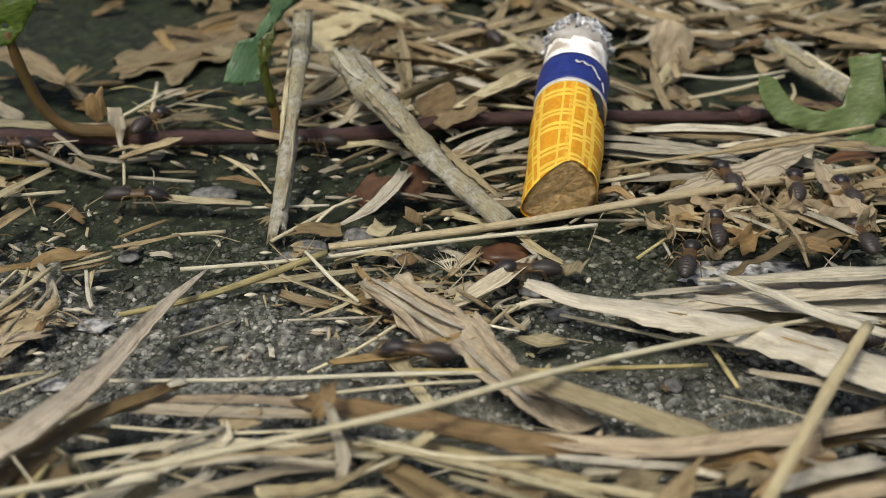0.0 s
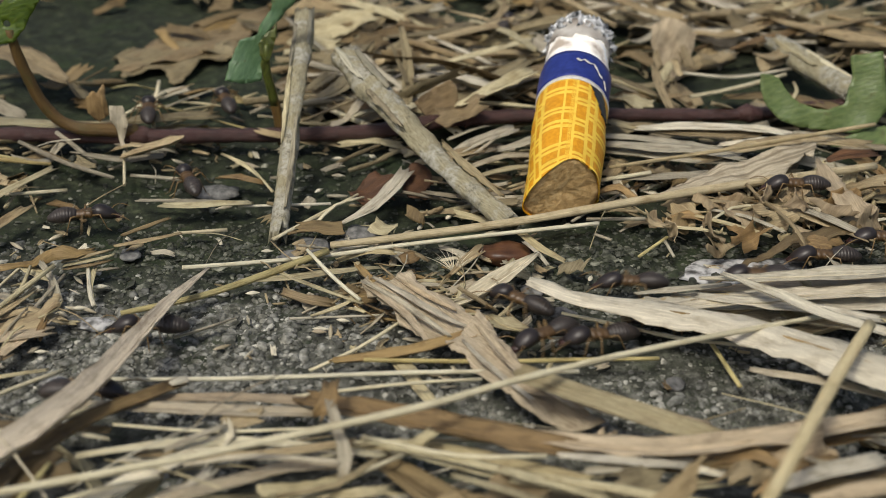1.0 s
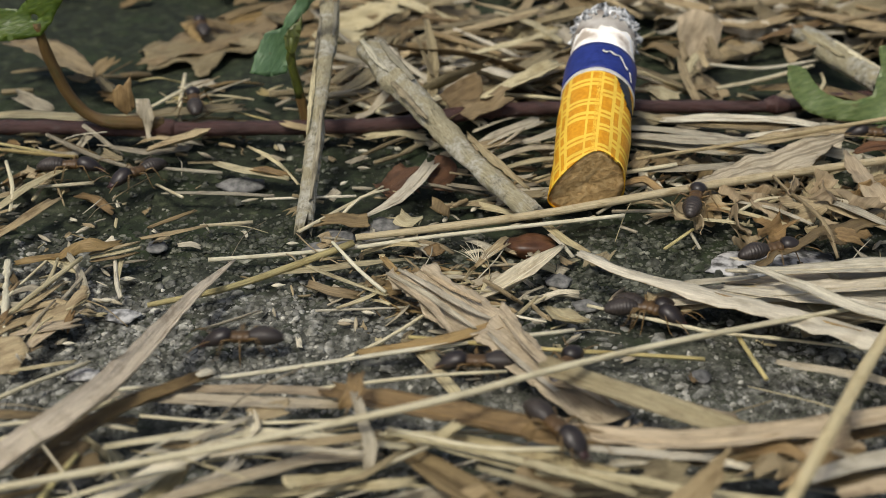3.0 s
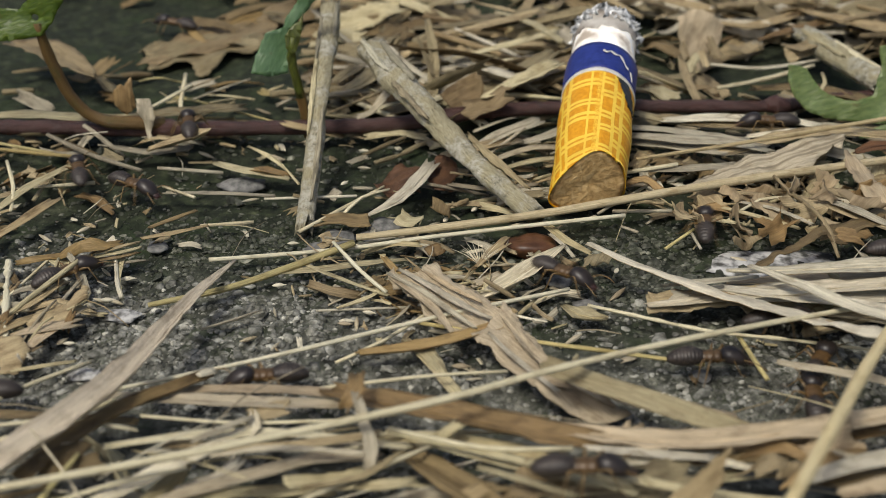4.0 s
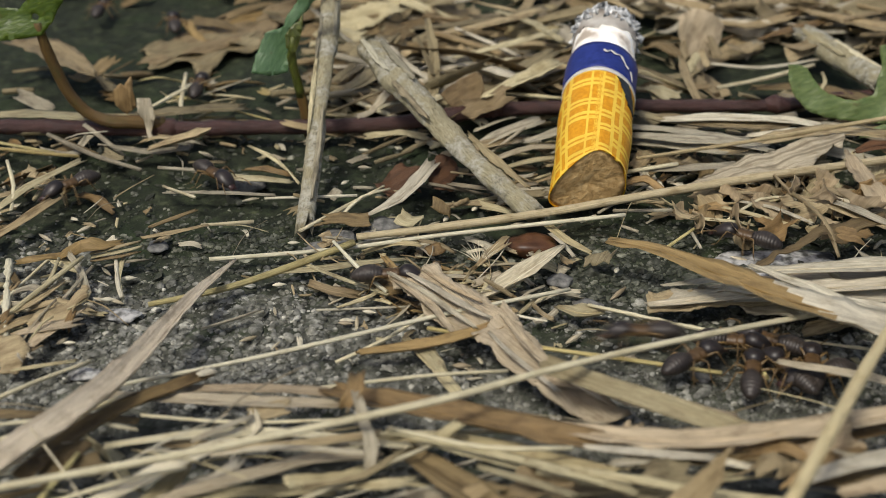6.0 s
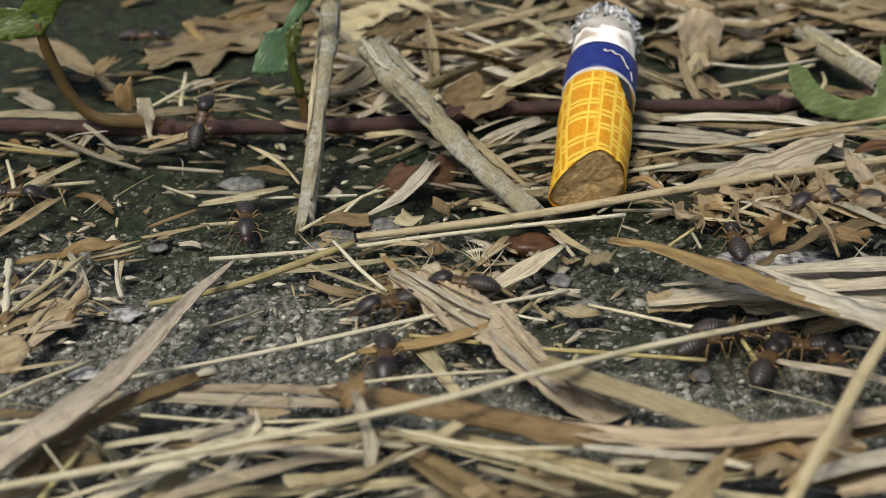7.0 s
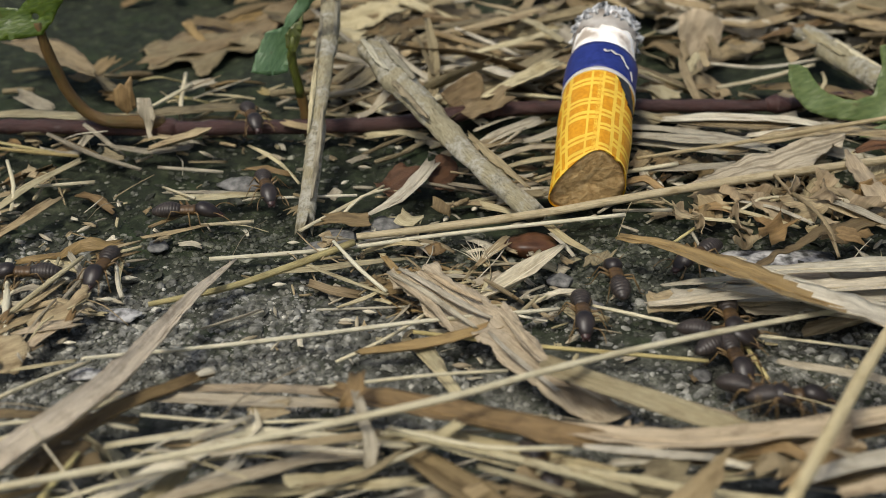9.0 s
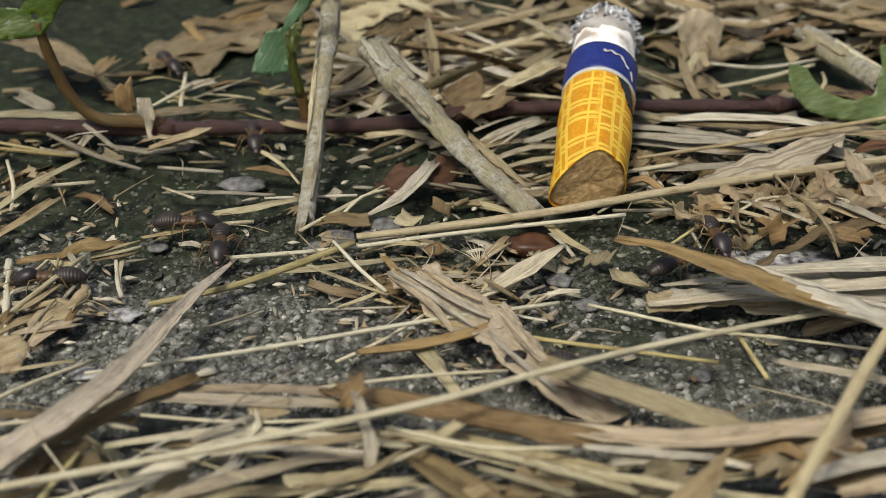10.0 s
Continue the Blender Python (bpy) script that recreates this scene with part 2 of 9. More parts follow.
def blade_geo(line, width, seed, thick=0.14, cup=0.12, roll=0.0, ragged=0.8, twist=0.0, rough=0.1, columns=8, nibble=0.2):
    """A dry leaf or strip: cupped across, of real thickness, its ends torn, its edges a little uneven."""
    rnd = random.Random(seed)
    n, c = len(line), columns
    verts, uvs = [], []
    run = 0.0
    tear = [[rnd.random() ** 1.6 * ragged * 1.9 + cut * (k / (c - 1) if up_hill else 1 - k / (c - 1)) for k in range(c)]
            for cut, up_hill in ((rnd.uniform(0, 0.8) * ragged, rnd.random() < 0.5), (rnd.uniform(0, 0.8) * ragged, rnd.random() < 0.5))]
    phase = rnd.uniform(0, 50)
    for layer in (0, 1):
        run = 0.0
        for i, p in enumerate(line):
            f = i / (n - 1)
            t = (line[min(i + 1, n - 1)] - line[max(i - 1, 0)]).normalized()
            side = t.cross(Vector((0, 0, 1)))
            side = side.normalized() if side.length > 1e-4 else Vector((1, 0, 0))
            turn = Matrix.Rotation(radians(along(roll, f) + twist * f), 3, t)
            side = turn @ side
            up = side.cross(t)
            if i:
                run += (p - line[i - 1]).length
            w = along(width, f) / 2
            for k in range(c):
                s = 2 * k / (c - 1) - 1
                edge = 1 + (nibble * noise.noise((phase, run * 0.5, s * 2)) + 1.3 * nibble * noise.noise((phase, run * 2.3, s * 2)) if k in (0, c - 1) else 0)
                lift = along(cup, f) * w * 2 * (s * s - 0.4) + rough * w * noise.noise((s * 1.7 + phase, run * 0.45, 3.0)) * 2
                q = p + side * (s * w * edge) + up * (lift + (thick / 2 if layer == 0 else -thick / 2) * (1 - 0.75 * s * s * s * s))
                if i == 0:
                    q = q - t * tear[0][k] * w
                if i == n - 1:
                    q = q + t * tear[1][k] * w
                verts.append(q)
                uvs.append((s * w, run))
    faces = []
    off = n * c
    for i in range(n - 1):
        for k in range(c - 1):
            a = i * c + k
            faces.append((a, a + 1, a + c + 1, a + c))
            faces.append((a + off, a + c + off, a + c + 1 + off, a + 1 + off))
        for k in (0, c - 1):
            a, b = i * c + k, (i + 1) * c + k
            faces.append((a, b, b + off, a + off) if k == 0 else (a, a + off, b + off, b))
    for k in range(c - 1):
        faces.append((k, k + off, k + 1 + off, k + 1))
        a = (n - 1) * c + k
        faces.append((a, a + 1, a + 1 + off, a + off))
    return verts, faces, uvs


def inside(p, ring):
    """Whether a flat point lies within a closed ring."""
    hit = False
    for (x0, y0), (x1, y1) in zip(ring, ring[1:] + ring[:1]):
        if (y0 > p[1]) != (y1 > p[1]) and p[0] < x0 + (p[1] - y0) / (y1 - y0) * (x1 - x0):
            hit = not hit
    return hit


def torn_ring(corners, seed, fray, step=0.3):
    """A closed ragged edge through the corners."""
    phase = seed * 7.31
    out = []
    for a, b in zip(corners, corners[1:] + corners[:1]):
        a, b = Vector(a), Vector(b)
        n = max(1, int((b - a).length / step))
        side = Vector((-(b - a).y, (b - a).x)).normalized() if (b - a).length else Vector((0, 0))
        for k in range(n):
            q = a.lerp(b, k / n)
            wag = noise.noise((q.x * 0.9 + phase, q.y * 0.9, 2.0)) * 1.2 + noise.noise((q.x * 3.1, q.y * 3.1 + phase, 5.0)) * 0.8
            q = q + side * wag * fray * (1 if k else 0.5)
            out.append((q.x, q.y))
    return out


def sheet_geo(corners, seed, at, across, upward, fray=0.15, curl=0.0, wave=0.3, thick=0.12, holes=(), bow=0.0, grain=90, cell=0.55):
    """A thin leaf of any outline, drawn in its own plane (mm along across and upward from at): waved, curled at the rim, of real thickness, bitten through where it has holes."""
    phase = seed * 3.7
    ring = torn_ring(corners, seed, fray)
    rings = [ring] + [torn_ring([(x + r * math.cos(k * 0.9) * sq, y + r * math.sin(k * 0.9)) for k in range(7)], seed + 1, fray * 0.6, 0.25) for x, y, r, sq in holes]
    pts, edges = [], []
    for q in rings:
        n = len(pts)
        pts.extend(Vector(p) for p in q)
        edges.extend((n + k, n + (k + 1) % len(q)) for k in range(len(q)))
    xs, ys = [p[0] for p in ring], [p[1] for p in ring]
    rnd = random.Random(seed)
    y = min(ys)
    while y < max(ys):
        x = min(xs)
        while x < max(xs):
            p = (x + rnd.uniform(-0.2, 0.2) * cell, y + rnd.uniform(-0.2, 0.2) * cell)
            if inside(p, ring) and not any(inside(p, h) for h in rings[1:]):
                pts.append(Vector(p))
            x += cell
        y += cell
    flat, _, tris, *_ = geometry.delaunay_2d_cdt(pts, edges, [], 1, 1e-4)
    tris = [t for t in tris if not any(inside(sum((flat[i] for i in t), Vector((0, 0))) / 3, h) for h in rings[1:])]
    mid = Vector((sum(xs) / len(xs), sum(ys) / len(ys)))
    reach = max((Vector(p) - mid).length for p in ring)
    across, upward = Vector(across).normalized(), Vector(upward).normalized()
    out_of = across.cross(upward).normalized()
    turn = radians(grain)
    verts, uvs = [], []
    for side in (0.5, -0.5):
        for q in flat:
            d = (q - mid).length / reach
            z = wave * (noise.noise((q.x * 0.35 + phase, q.y * 0.35, 1.0)) * 1.6 + 0.35 * noise.noise((q.x * 1.2, q.y * 1.2 + phase, 1.0))) + curl * d * d * reach + bow * (q.x - mid.x) ** 2 + side * thick
            verts.append(Vector(at) + across * q.x + upward * q.y + out_of * z)
            uvs.append((q.x * math.sin(turn) - q.y * math.cos(turn), q.x * math.cos(turn) + q.y * math.sin(turn)))
    n = len(flat)
    faces = [tuple(t) for t in tris] + [tuple(i + n for i in reversed(t)) for t in tris]
    count = collections.Counter(tuple(sorted((t[k], t[(k + 1) % 3]))) for t in tris for k in range(3))
    for t in tris:
        for k in range(3):
            a, b = t[k], t[(k + 1) % 3]
            if count[tuple(sorted((a, b)))] == 1:
                faces.append((b, a, a + n, b + n))
    return verts, faces, uvs


def strip_corners(rnd, length, width, jag):
    """The outline of a piece torn out of a dry blade: straight sides, ends of uneven teeth."""
    out = []
    for end in (1, -1):
        n = rnd.randint(3, 5)
        cut = rnd.uniform(-0.7, 0.7)
        for k in range(n + 1):
            f = k / n - 0.5
            tooth = rnd.uniform(0.0, 1.0) * jag * min(length * 0.8, width * 1.8) * (1 if k % 2 else 0.25)
            x = length / 2 - tooth - abs(cut) * jag * width + cut * f * width * jag * 2
            out.append((end * x, end * f * width * rnd.uniform(0.82, 1.1)))
        out.append((end * length * -0.12, end * width * (0.5 + rnd.uniform(-0.14, 0.1))))
    return out


def torn_geo(centre, length, width, seed, turn=0.0, tilt=0.0, jag=0.4, crumple=0.16):
    rnd = random.Random(seed)
    frame_of = Matrix.Rotation(radians(tilt), 3, "X") @ Matrix.Rotation(radians(turn), 3, "Z")
    fray = min(0.16, width * 0.08)
    return sheet_geo(strip_corners(rnd, length, width, jag), rnd.uniform(0, 900), centre, frame_of @ Vector((1, 0, 0)), frame_of @ Vector((0, 1, 0)), fray=fray, curl=rnd.uniform(-0.06, 0.10), wave=crumple * width * 1.8,
                     thick=0.08, bow=rnd.uniform(-0.10, 0.16) / max(width, 0.7), grain=0, cell=max(0.4, width / 5))


def stick_geo(line, width, seed, sides=22, flat=0.8, knot=0.1, splinter=1.2, groove=0.05):
    """A weathered stick: lengthwise grooves, swellings, chipped bark, ends broken to splinters."""
    phase = seed * 5.3
    rnd = random.Random(seed)
    n = len(line)
    ends = [[(rnd.random() ** 1.5 + 0.5 * noise.noise((phase, k * 0.5, e))) * splinter for k in range(sides)] for e in (1.0, 6.0)]
    verts, faces, uvs = [], [], []
    run = 0.0
    for i, p in enumerate(line):
        t = (line[min(i + 1, n - 1)] - line[max(i - 1, 0)]).normalized()
        side = t.cross(Vector((0, 0, 1)))
        side = side.normalized() if side.length > 1e-4 else Vector((1, 0, 0))
        up = side.cross(t)
        if i:
            run += (p - line[i - 1]).length
        f = i / (n - 1)
        r = along(width, f) / 2 * (1 + knot * noise.noise((phase, run * 0.35, 0.0)) * 1.6)
        for k in range(sides):
            a = 2 * math.pi * k / sides
            c, s = math.cos(a), math.sin(a)
            rough = groove * 2 * noise.noise((c * 4 + phase, s * 4, run * 0.12)) + 0.09 * noise.noise((c * 2.2 + phase, s * 2.2, run * 0.7)) + 0.09 * noise.noise((c * 5, s * 5 + phase, run * 1.9))
            chip = 0.13 if noise.noise((c * 1.6 + phase, s * 1.6, run * 0.22 + 9.0)) > 0.18 else 0.0
            q = p + (side * c + up * s * flat) * r * (1 + rough - chip)
            if i == 0:
                q = q - t * ends[0][k]
            if i == n - 1:
                q = q + t * ends[1][k]
            verts.append(q)
            uvs.append((abs(k - sides / 2) * 2 * math.pi * r / sides, run))
    for i in range(n - 1):
        for k in range(sides):
            a, b = i * sides + k, i * sides + (k + 1) % sides
            faces.append((a, b, b + sides, a + sides))
    for ring, base, flip in ((line[0], 0, True), (line[-1], (n - 1) * sides, False)):
        verts.append(Vector(ring))
        uvs.append((0, 0))
        c = len(verts) - 1
        for k in range(sides):
            a, b = base + k, base + (k + 1) % sides
            faces.append((c, b, a) if flip else (c, a, b))
    return verts, faces, uvs


SEED = [100]


def placed(name, geo, material, label, category, group="", parent=None, kind=""):
    """Links a mesh (in mm) with its origin at the middle of its foot."""
    verts, faces, uvs = geo
    v = np.array([tuple(q) for q in verts])
    foot = np.array([v[:, 0].mean(), v[:, 1].mean(), v[:, 2].min()])
    if parent is not None:
        foot *= 0
    ob = new(name, mesh_of(name, ((v - foot) * MM).tolist(), faces, uvs))
    ob.location = Vector(foot * MM)
    ob.data.materials.append(material)
    if parent is not None:
        ob.parent = parent
    return tagged(ob, label, category, group, kind)


def straw(material, label, pts, width, name="dry_straw", sides=8, wobble=0.06, group="loose straws", step=1.6):
    SEED[0] += 1
    line = curve_points(pts, step)
    return placed(name, stem_geo(line, width, SEED[0], sides, wobble), material, label, "straw", group)


def flake(material, label, centre, length, width, turn=0.0, tilt=0.0, jag=0.3, crumple=0.16):
    SEED[0] += 1
    return placed("leaf_scrap", torn_geo(centre, length * 1.08, width, SEED[0], turn, tilt, jag, crumple), material, label, "leaf scrap", "torn leaf scraps")


def blade(material, label, pts, width, name="dry_leaf", group="loose dry leaves", category="dry leaf", underside=None, faded=1.0, rib=True, **shape):
    SEED[0] += 1
    line = curve_points(pts, 1.3)
    ob = placed(name, blade_geo(line, width, SEED[0], **shape), material, label, category, group)
    thick, cup = shape.get("thick", 0.14), shape.get("cup", 0.12)
    widest = width if isinstance(width, (int, float)) else max(width)
    foot = ob.location / MM
    if rib and widest > 1.7 and not shape.get("roll"):
        shift = [q + Vector((0, 0, -0.8 * along(cup, i / (len(line) - 1)) * along(width, i / (len(line) - 1)) / 2 + thick * 0.45)) - foot for i, q in enumerate(line)]
        part("midrib", stem_geo(shift, [0.14, 0.22, 0.2, 0.12], SEED[0], 6, 0.2), material, ob)
    if underside:
        ob.data.materials.append(underside)
        half = len(ob.data.vertices) // 2
        for f in ob.data.polygons:
            row, side = divmod(min(v % half for v in f.vertices), shape.get("columns", 8))
            if all(v >= half for v in f.vertices) or row / len(line) > faded + 0.035 * (side - 3):
                f.material_index = 1
    return ob


def sheet(material, label, corners, at, across, upward, name="leaf_scrap", category="leaf scrap", group="torn leaf scraps", **shape):
    SEED[0] += 1
    return placed(name, sheet_geo(corners, SEED[0], at, across, upward, **shape), material, label, category, group)


def part(name, geo, material, parent, label=""):
    """Links geometry in mm, given in the parent's own space, as one mesh under it."""
    verts, faces, uvs = geo
    ob = new(name, mesh_of(name, [Vector(q) * MM for q in verts], faces, uvs))
    ob.data.materials.append(material)
    ob.parent = parent
    return tagged(ob, label)


# ---- the ground, one sheet to the horizon ----
def relief(x, y):
    """Height of the worn concrete, mm."""
    near = 1.0 if abs(x) < 130 and -10 < y < 330 else 0.0
    z = 0.35 * noise.noise((x * 0.05, y * 0.05, 1.3)) + near * (0.30 * noise.noise((x * 0.5, y * 0.5, 7.0)) + 0.22 * noise.noise((x * 1.3, y * 1.3, 2.0)))
    return z - 0.35


def ticks(lo, hi, step, far):
    fine = np.arange(lo, hi + step / 2, step).tolist()
    out, d = [], step
    while d < far:
        d *= 1.35
        out.append(d)
    return [lo - v for v in out[::-1]] + fine + [hi + v for v in out]


def build_ground():
    xs, ys = ticks(-75, 75, 0.55, 3.0e5), ticks(50, 210, 0.55, 3.0e5)
    verts = [(x * MM, y * MM, relief(x, y) * MM) for y in ys for x in xs]
    w = len(xs)
    faces = [(j * w + i, j * w + i + 1, (j + 1) * w + i + 1, (j + 1) * w + i) for j in range(len(ys) - 1) for i in range(w - 1)]
    ob = new("ground", mesh_of("ground", verts, faces))
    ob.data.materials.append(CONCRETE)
    tagged(ob, "dark weathered concrete with moss and grit", "ground", kind="structure")


build_ground()

# ---- the creeping vine ----
VINE = fibrous("purple_vine_bark", (0.078, 0.038, 0.034), (0.042, 0.020, 0.018), (0.022, 0.012, 0.011), 0.32, 0.3)
STALK = fibrous("red_green_stalk", (0.20, 0.125, 0.045), (0.13, 0.065, 0.026), (0.10, 0.095, 0.03), 0.4, 0.2)


def leafy(name, light, dark, rough=0.4):
    m, tr, b = shader(name, rough, 0.45)
    tc = tr.nodes.new("ShaderNodeTexCoord")
    veins = noise_at(tr, tc.outputs["UV"], 1.0, 3, (2.4, 0.8, 1))
    spots = noise_at(tr, tc.outputs["Object"], 900, 4)
    col = ramp(tr, veins, ((0.35, dark), (0.62, light)))
    col = mix(tr, "MIX", ramp(tr, spots, ((0.62, (0, 0, 0)), (0.74, (0.6, 0.6, 0.6)))), col, (0.09, 0.06, 0.02))
    tr.links.new(col, b.inputs["Base Color"])
    b.inputs["Subsurface Weight"].default_value = 0.15
    b.inputs["Subsurface Radius"].default_value = (0.0004, 0.0008, 0.0002)
    bumped(tr, b, veins, 0.5, 0.0002)
    return m


GREEN = leafy("bright_green_leaf", (0.080, 0.125, 0.010), (0.042, 0.078, 0.006))
GREENBLUE = leafy("bluish_green_leaf", (0.105, 0.185, 0.085), (0.065, 0.130, 0.056))
PALEGREEN = leafy("yellowish_green_leaf", (0.150, 0.200, 0.068), (0.095, 0.140, 0.044))
OLIVE = leafy("olive_leaf", (0.10, 0.12, 0.02), (0.05, 0.06, 0.012))
vine = tagged(new("vine"), "purple brown creeping vine stem with green nibbled leaves", "vine")
stem_line = [(-72, 123, 2.1), (-44.3, 123, 2.1), (-36.4, 122.8, 2.0), (-29.1, 122.5, 2.1), (-20.1, 122.8, 2.1), (-9.9, 123.5, 2.0), (-3.9, 124.2, 2.1), (4.1, 127.1, 2.1), (10.3, 127.7, 2.2),
             (22.9, 128.5, 2.1), (32.3, 128.5, 2.1), (38, 128.9, 2.1), (44.1, 130.7, 2.1), (58.9, 132.9, 2.1), (75, 135, 2.1)]
part("vine_stem", stem_geo(curve_points(stem_line, 0.9), [1.95, 1.9, 1.85, 1.8, 1.9, 1.75, 1.6, 1.5, 1.5], 5, 14, 0.1), VINE, vine)

for k, (x, y, z) in enumerate(((5.2, 127.3, 2.15), (-29.4, 122.5, 2.1), (37.0, 128.7, 2.1))):
    part("vine_node", stem_geo(curve_points([(x - 1.3, y - 0.1, z), (x - 0.5, y, z + 0.1), (x + 0.4, y, z + 0.1), (x + 1.4, y + 0.1, z)], 0.3), [1.6, 2.3, 2.5, 2.1, 1.6], 61 + k, 14, 0.1), VINE, vine, "swollen brown joint of the vine")


def grow(name, kind, material, label, pts, width, **shape):
    SEED[0] += 1
    if kind == "stem":
        geo = stem_geo(curve_points(pts, 0.8), width, SEED[0], 10, 0.05)
    else:
        geo = blade_geo(curve_points(pts, 0.6), width, SEED[0], thick=0.18, ragged=0.2, rough=0.06, nibble=0.3, **shape)
    return part(name, geo, material, vine, label)


def leaf(material, label, corners, at, across, upward, **shape):
    SEED[0] += 1
    return part("leaf", sheet_geo(corners, SEED[0], at, across, upward, **shape), material, vine, label)


LEAN = (0, 0.35, 1)
grow('leaf_stalk', 'stem', STALK, 'reddish green leaf stalk', [(-29.6, 122.6, 2.6), (-32.5, 122.0, 3.1), (-35.2, 122.0, 3.2), (-37.5, 122.0, 4.2), (-39.1, 122.0, 6.4), (-40.0, 122.0, 8.9), (-40.7, 122.0, 11.4), (-41.0, 121.6, 14.2)], [1.75, 1.7, 1.6, 1.5, 1.4, 1.35, 1.4, 0.9])
leaf(GREEN, 'bright green nibbled leaf', [(-8.5, -0.9), (-4.0, -0.6), (-1.6, -0.3), (0.3, 0.0), (1.5, 1.4), (3.0, 3.9), (4.6, 7.5), (1.0, 7.8), (-0.3, 4.1), (-1.8, 2.7), (-3.6, 2.8), (-8.2, 3.2)],
     (-41.0, 121.2, 13.0), (1, 0, 0), LEAN, fray=0.12, wave=0.35, thick=0.18, holes=((-0.2, 1.9, 0.34, 1.2),), curl=0.04, grain=20)
grow('leaf_stalk', 'stem', STALK, 'green and red shoot stalk', [(-14.4, 124.5, 0.4), (-14.9, 124.2, 3.9), (-15.2, 124.0, 5.9)], [1.5, 1.3, 1.2])
grow('leaf_stalk', 'stem', OLIVE, 'olive green upper stalk', [(-15.1, 124.05, 5.2), (-15.4, 123.9, 7.1), (-15.8, 123.7, 9.7), (-15.5, 123.6, 12.0)], [1.2, 1.15, 1.2, 0.6])
leaf(GREENBLUE, 'bluish green eaten leaf', [(-3.9, -1.6), (-3.4, 0.2), (-2.2, 2.5), (-0.5, 3.0), (0.2, 4.4), (1.1, 5.7), (1.3, 8.4), (4.6, 8.4), (3.4, 6.1), (0.9, 3.3), (0.1, 2.6), (0.0, 1.6), (0.1, 0.0), (-0.1, -1.7), (-1.8, -2.0)],
     (-16.2, 124.2, 9.7), (1, 0.1, 0), LEAN, fray=0.14, wave=0.4, thick=0.18, curl=0.05, grain=60)
leaf(OLIVE, 'folded olive green leaf edge', [(0.0, 0.0), (-0.8, 1.0), (-0.9, 2.2), (-0.1, 3.2), (0.7, 3.6), (1.1, 4.6), (0.9, 2.6), (0.4, 0.8)], (-15.5, 123.2, 10.0), (1, 0.2, 0), LEAN, fray=0.05, wave=0.2, thick=0.18, bow=0.3)
leaf(PALEGREEN, 'green crescent leaf eaten away inside', [(0.0, 4.3), (0.1, 2.6), (0.8, 0.9), (2.2, -0.6), (4.1, -1.4), (6.6, -1.7), (10.5, -2.0), (12.6, -1.4), (14.0, 0.4), (13.4, 6.8), (10.0, 6.3), (10.2, 4.0), (9.7, 2.2), (9.4, 1.1), (7.6, 0.5),
     (6.3, 0.5), (4.4, 1.2), (3.1, 2.4), (2.1, 3.9), (1.3, 4.3)], (37.1, 125.4, 3.6), (1, 0, 0), (0, 0.5, 1), fray=0.1, wave=0.3, thick=0.18, curl=0.03, grain=15)
leaf(PALEGREEN, 'pale green lower leaf lobe', [(0.0, 0.0), (1.4, 0.9), (4.5, 2.2), (7.5, 2.4), (7.0, -0.2), (2.5, -0.2)], (45.0, 123.8, 0.5), (1, 0, 0), (0, 0.8, 1), fray=0.08, wave=0.25, thick=0.18, grain=20)


# ---- cigarette end ----
def patterned():
    """Printed tipping paper: orange cells of uneven height in three columns, between light yellow lines."""
    m, tr, b = shader("printed_yellow_paper", 0.45, 0.35)
    tc = tr.nodes.new("ShaderNodeTexCoord")
    sep = tr.nodes.new("ShaderNodeSeparateXYZ")
    tr.links.new(tc.outputs["UV"], sep.inputs[0])

    def math_of(how, a, c):
        n = tr.nodes.new("ShaderNodeMath")
        n.operation = how
        for slot, v in enumerate((a, c)):
            if isinstance(v, (int, float)):
                n.inputs[slot].default_value = v
            elif v is not None:
                tr.links.new(v, n.inputs[slot])
        return n.outputs[0]

    def steps(source, stops):
        n = ramp(tr, source, [(p, (v, v, v)) for p, v in stops])
        n.node.color_ramp.interpolation = "CONSTANT"
        return n

    u = math_of("FRACT", math_of("MULTIPLY", math_of("SUBTRACT", 24.4 - 0.05, sep.outputs[0]), 1 / 6.1), None)
    posts = steps(u, ((0.0, 1), (0.085, 0), (0.265, 1), (0.325, 0), (0.425, 1), (0.505, 0), (0.86, 1), (0.90, 0)))
    shift = steps(u, ((0.0, 0.0), (0.06, 0.30), (0.29, 0.62), (0.46, 0.0)))
    v = math_of("FRACT", math_of("ADD", math_of("MULTIPLY", sep.outputs[1], 1 / 5.6), shift), None)
    rails = steps(v, ((0.0, 1), (0.08, 0), (0.125, 1), (0.205, 0), (0.40, 1), (0.475, 0), (0.52, 1), (0.60, 0)))
    lines = mix(tr, "LIGHTEN", 1.0, posts, rails)
    speck = noise_at(tr, tc.outputs["Object"], 2500, 3)
    base = ramp(tr, speck, ((0.35, (0.64, 0.27, 0.006)), (0.65, (0.76, 0.36, 0.014))))
    worn = noise_at(tr, tc.outputs["Object"], 1400, 4)
    col = mix(tr, "MIX", mix(tr, "MULTIPLY", 1.0, lines, ramp(tr, worn, ((0.30, (0.65, 0.65, 0.65)), (0.5, (1, 1, 1))))), base, (0.88, 0.60, 0.07))
    stain = noise_at(tr, tc.outputs["Object"], 330, 4)
    col = mix(tr, "MIX", ramp(tr, stain, ((0.58, (0, 0, 0)), (0.75, (0.30, 0.30, 0.30)))), col, (0.42, 0.22, 0.02))
    tr.links.new(col, b.inputs["Base Color"])
    bumped(tr, b, speck, 0.15, 0.00005)
    return m


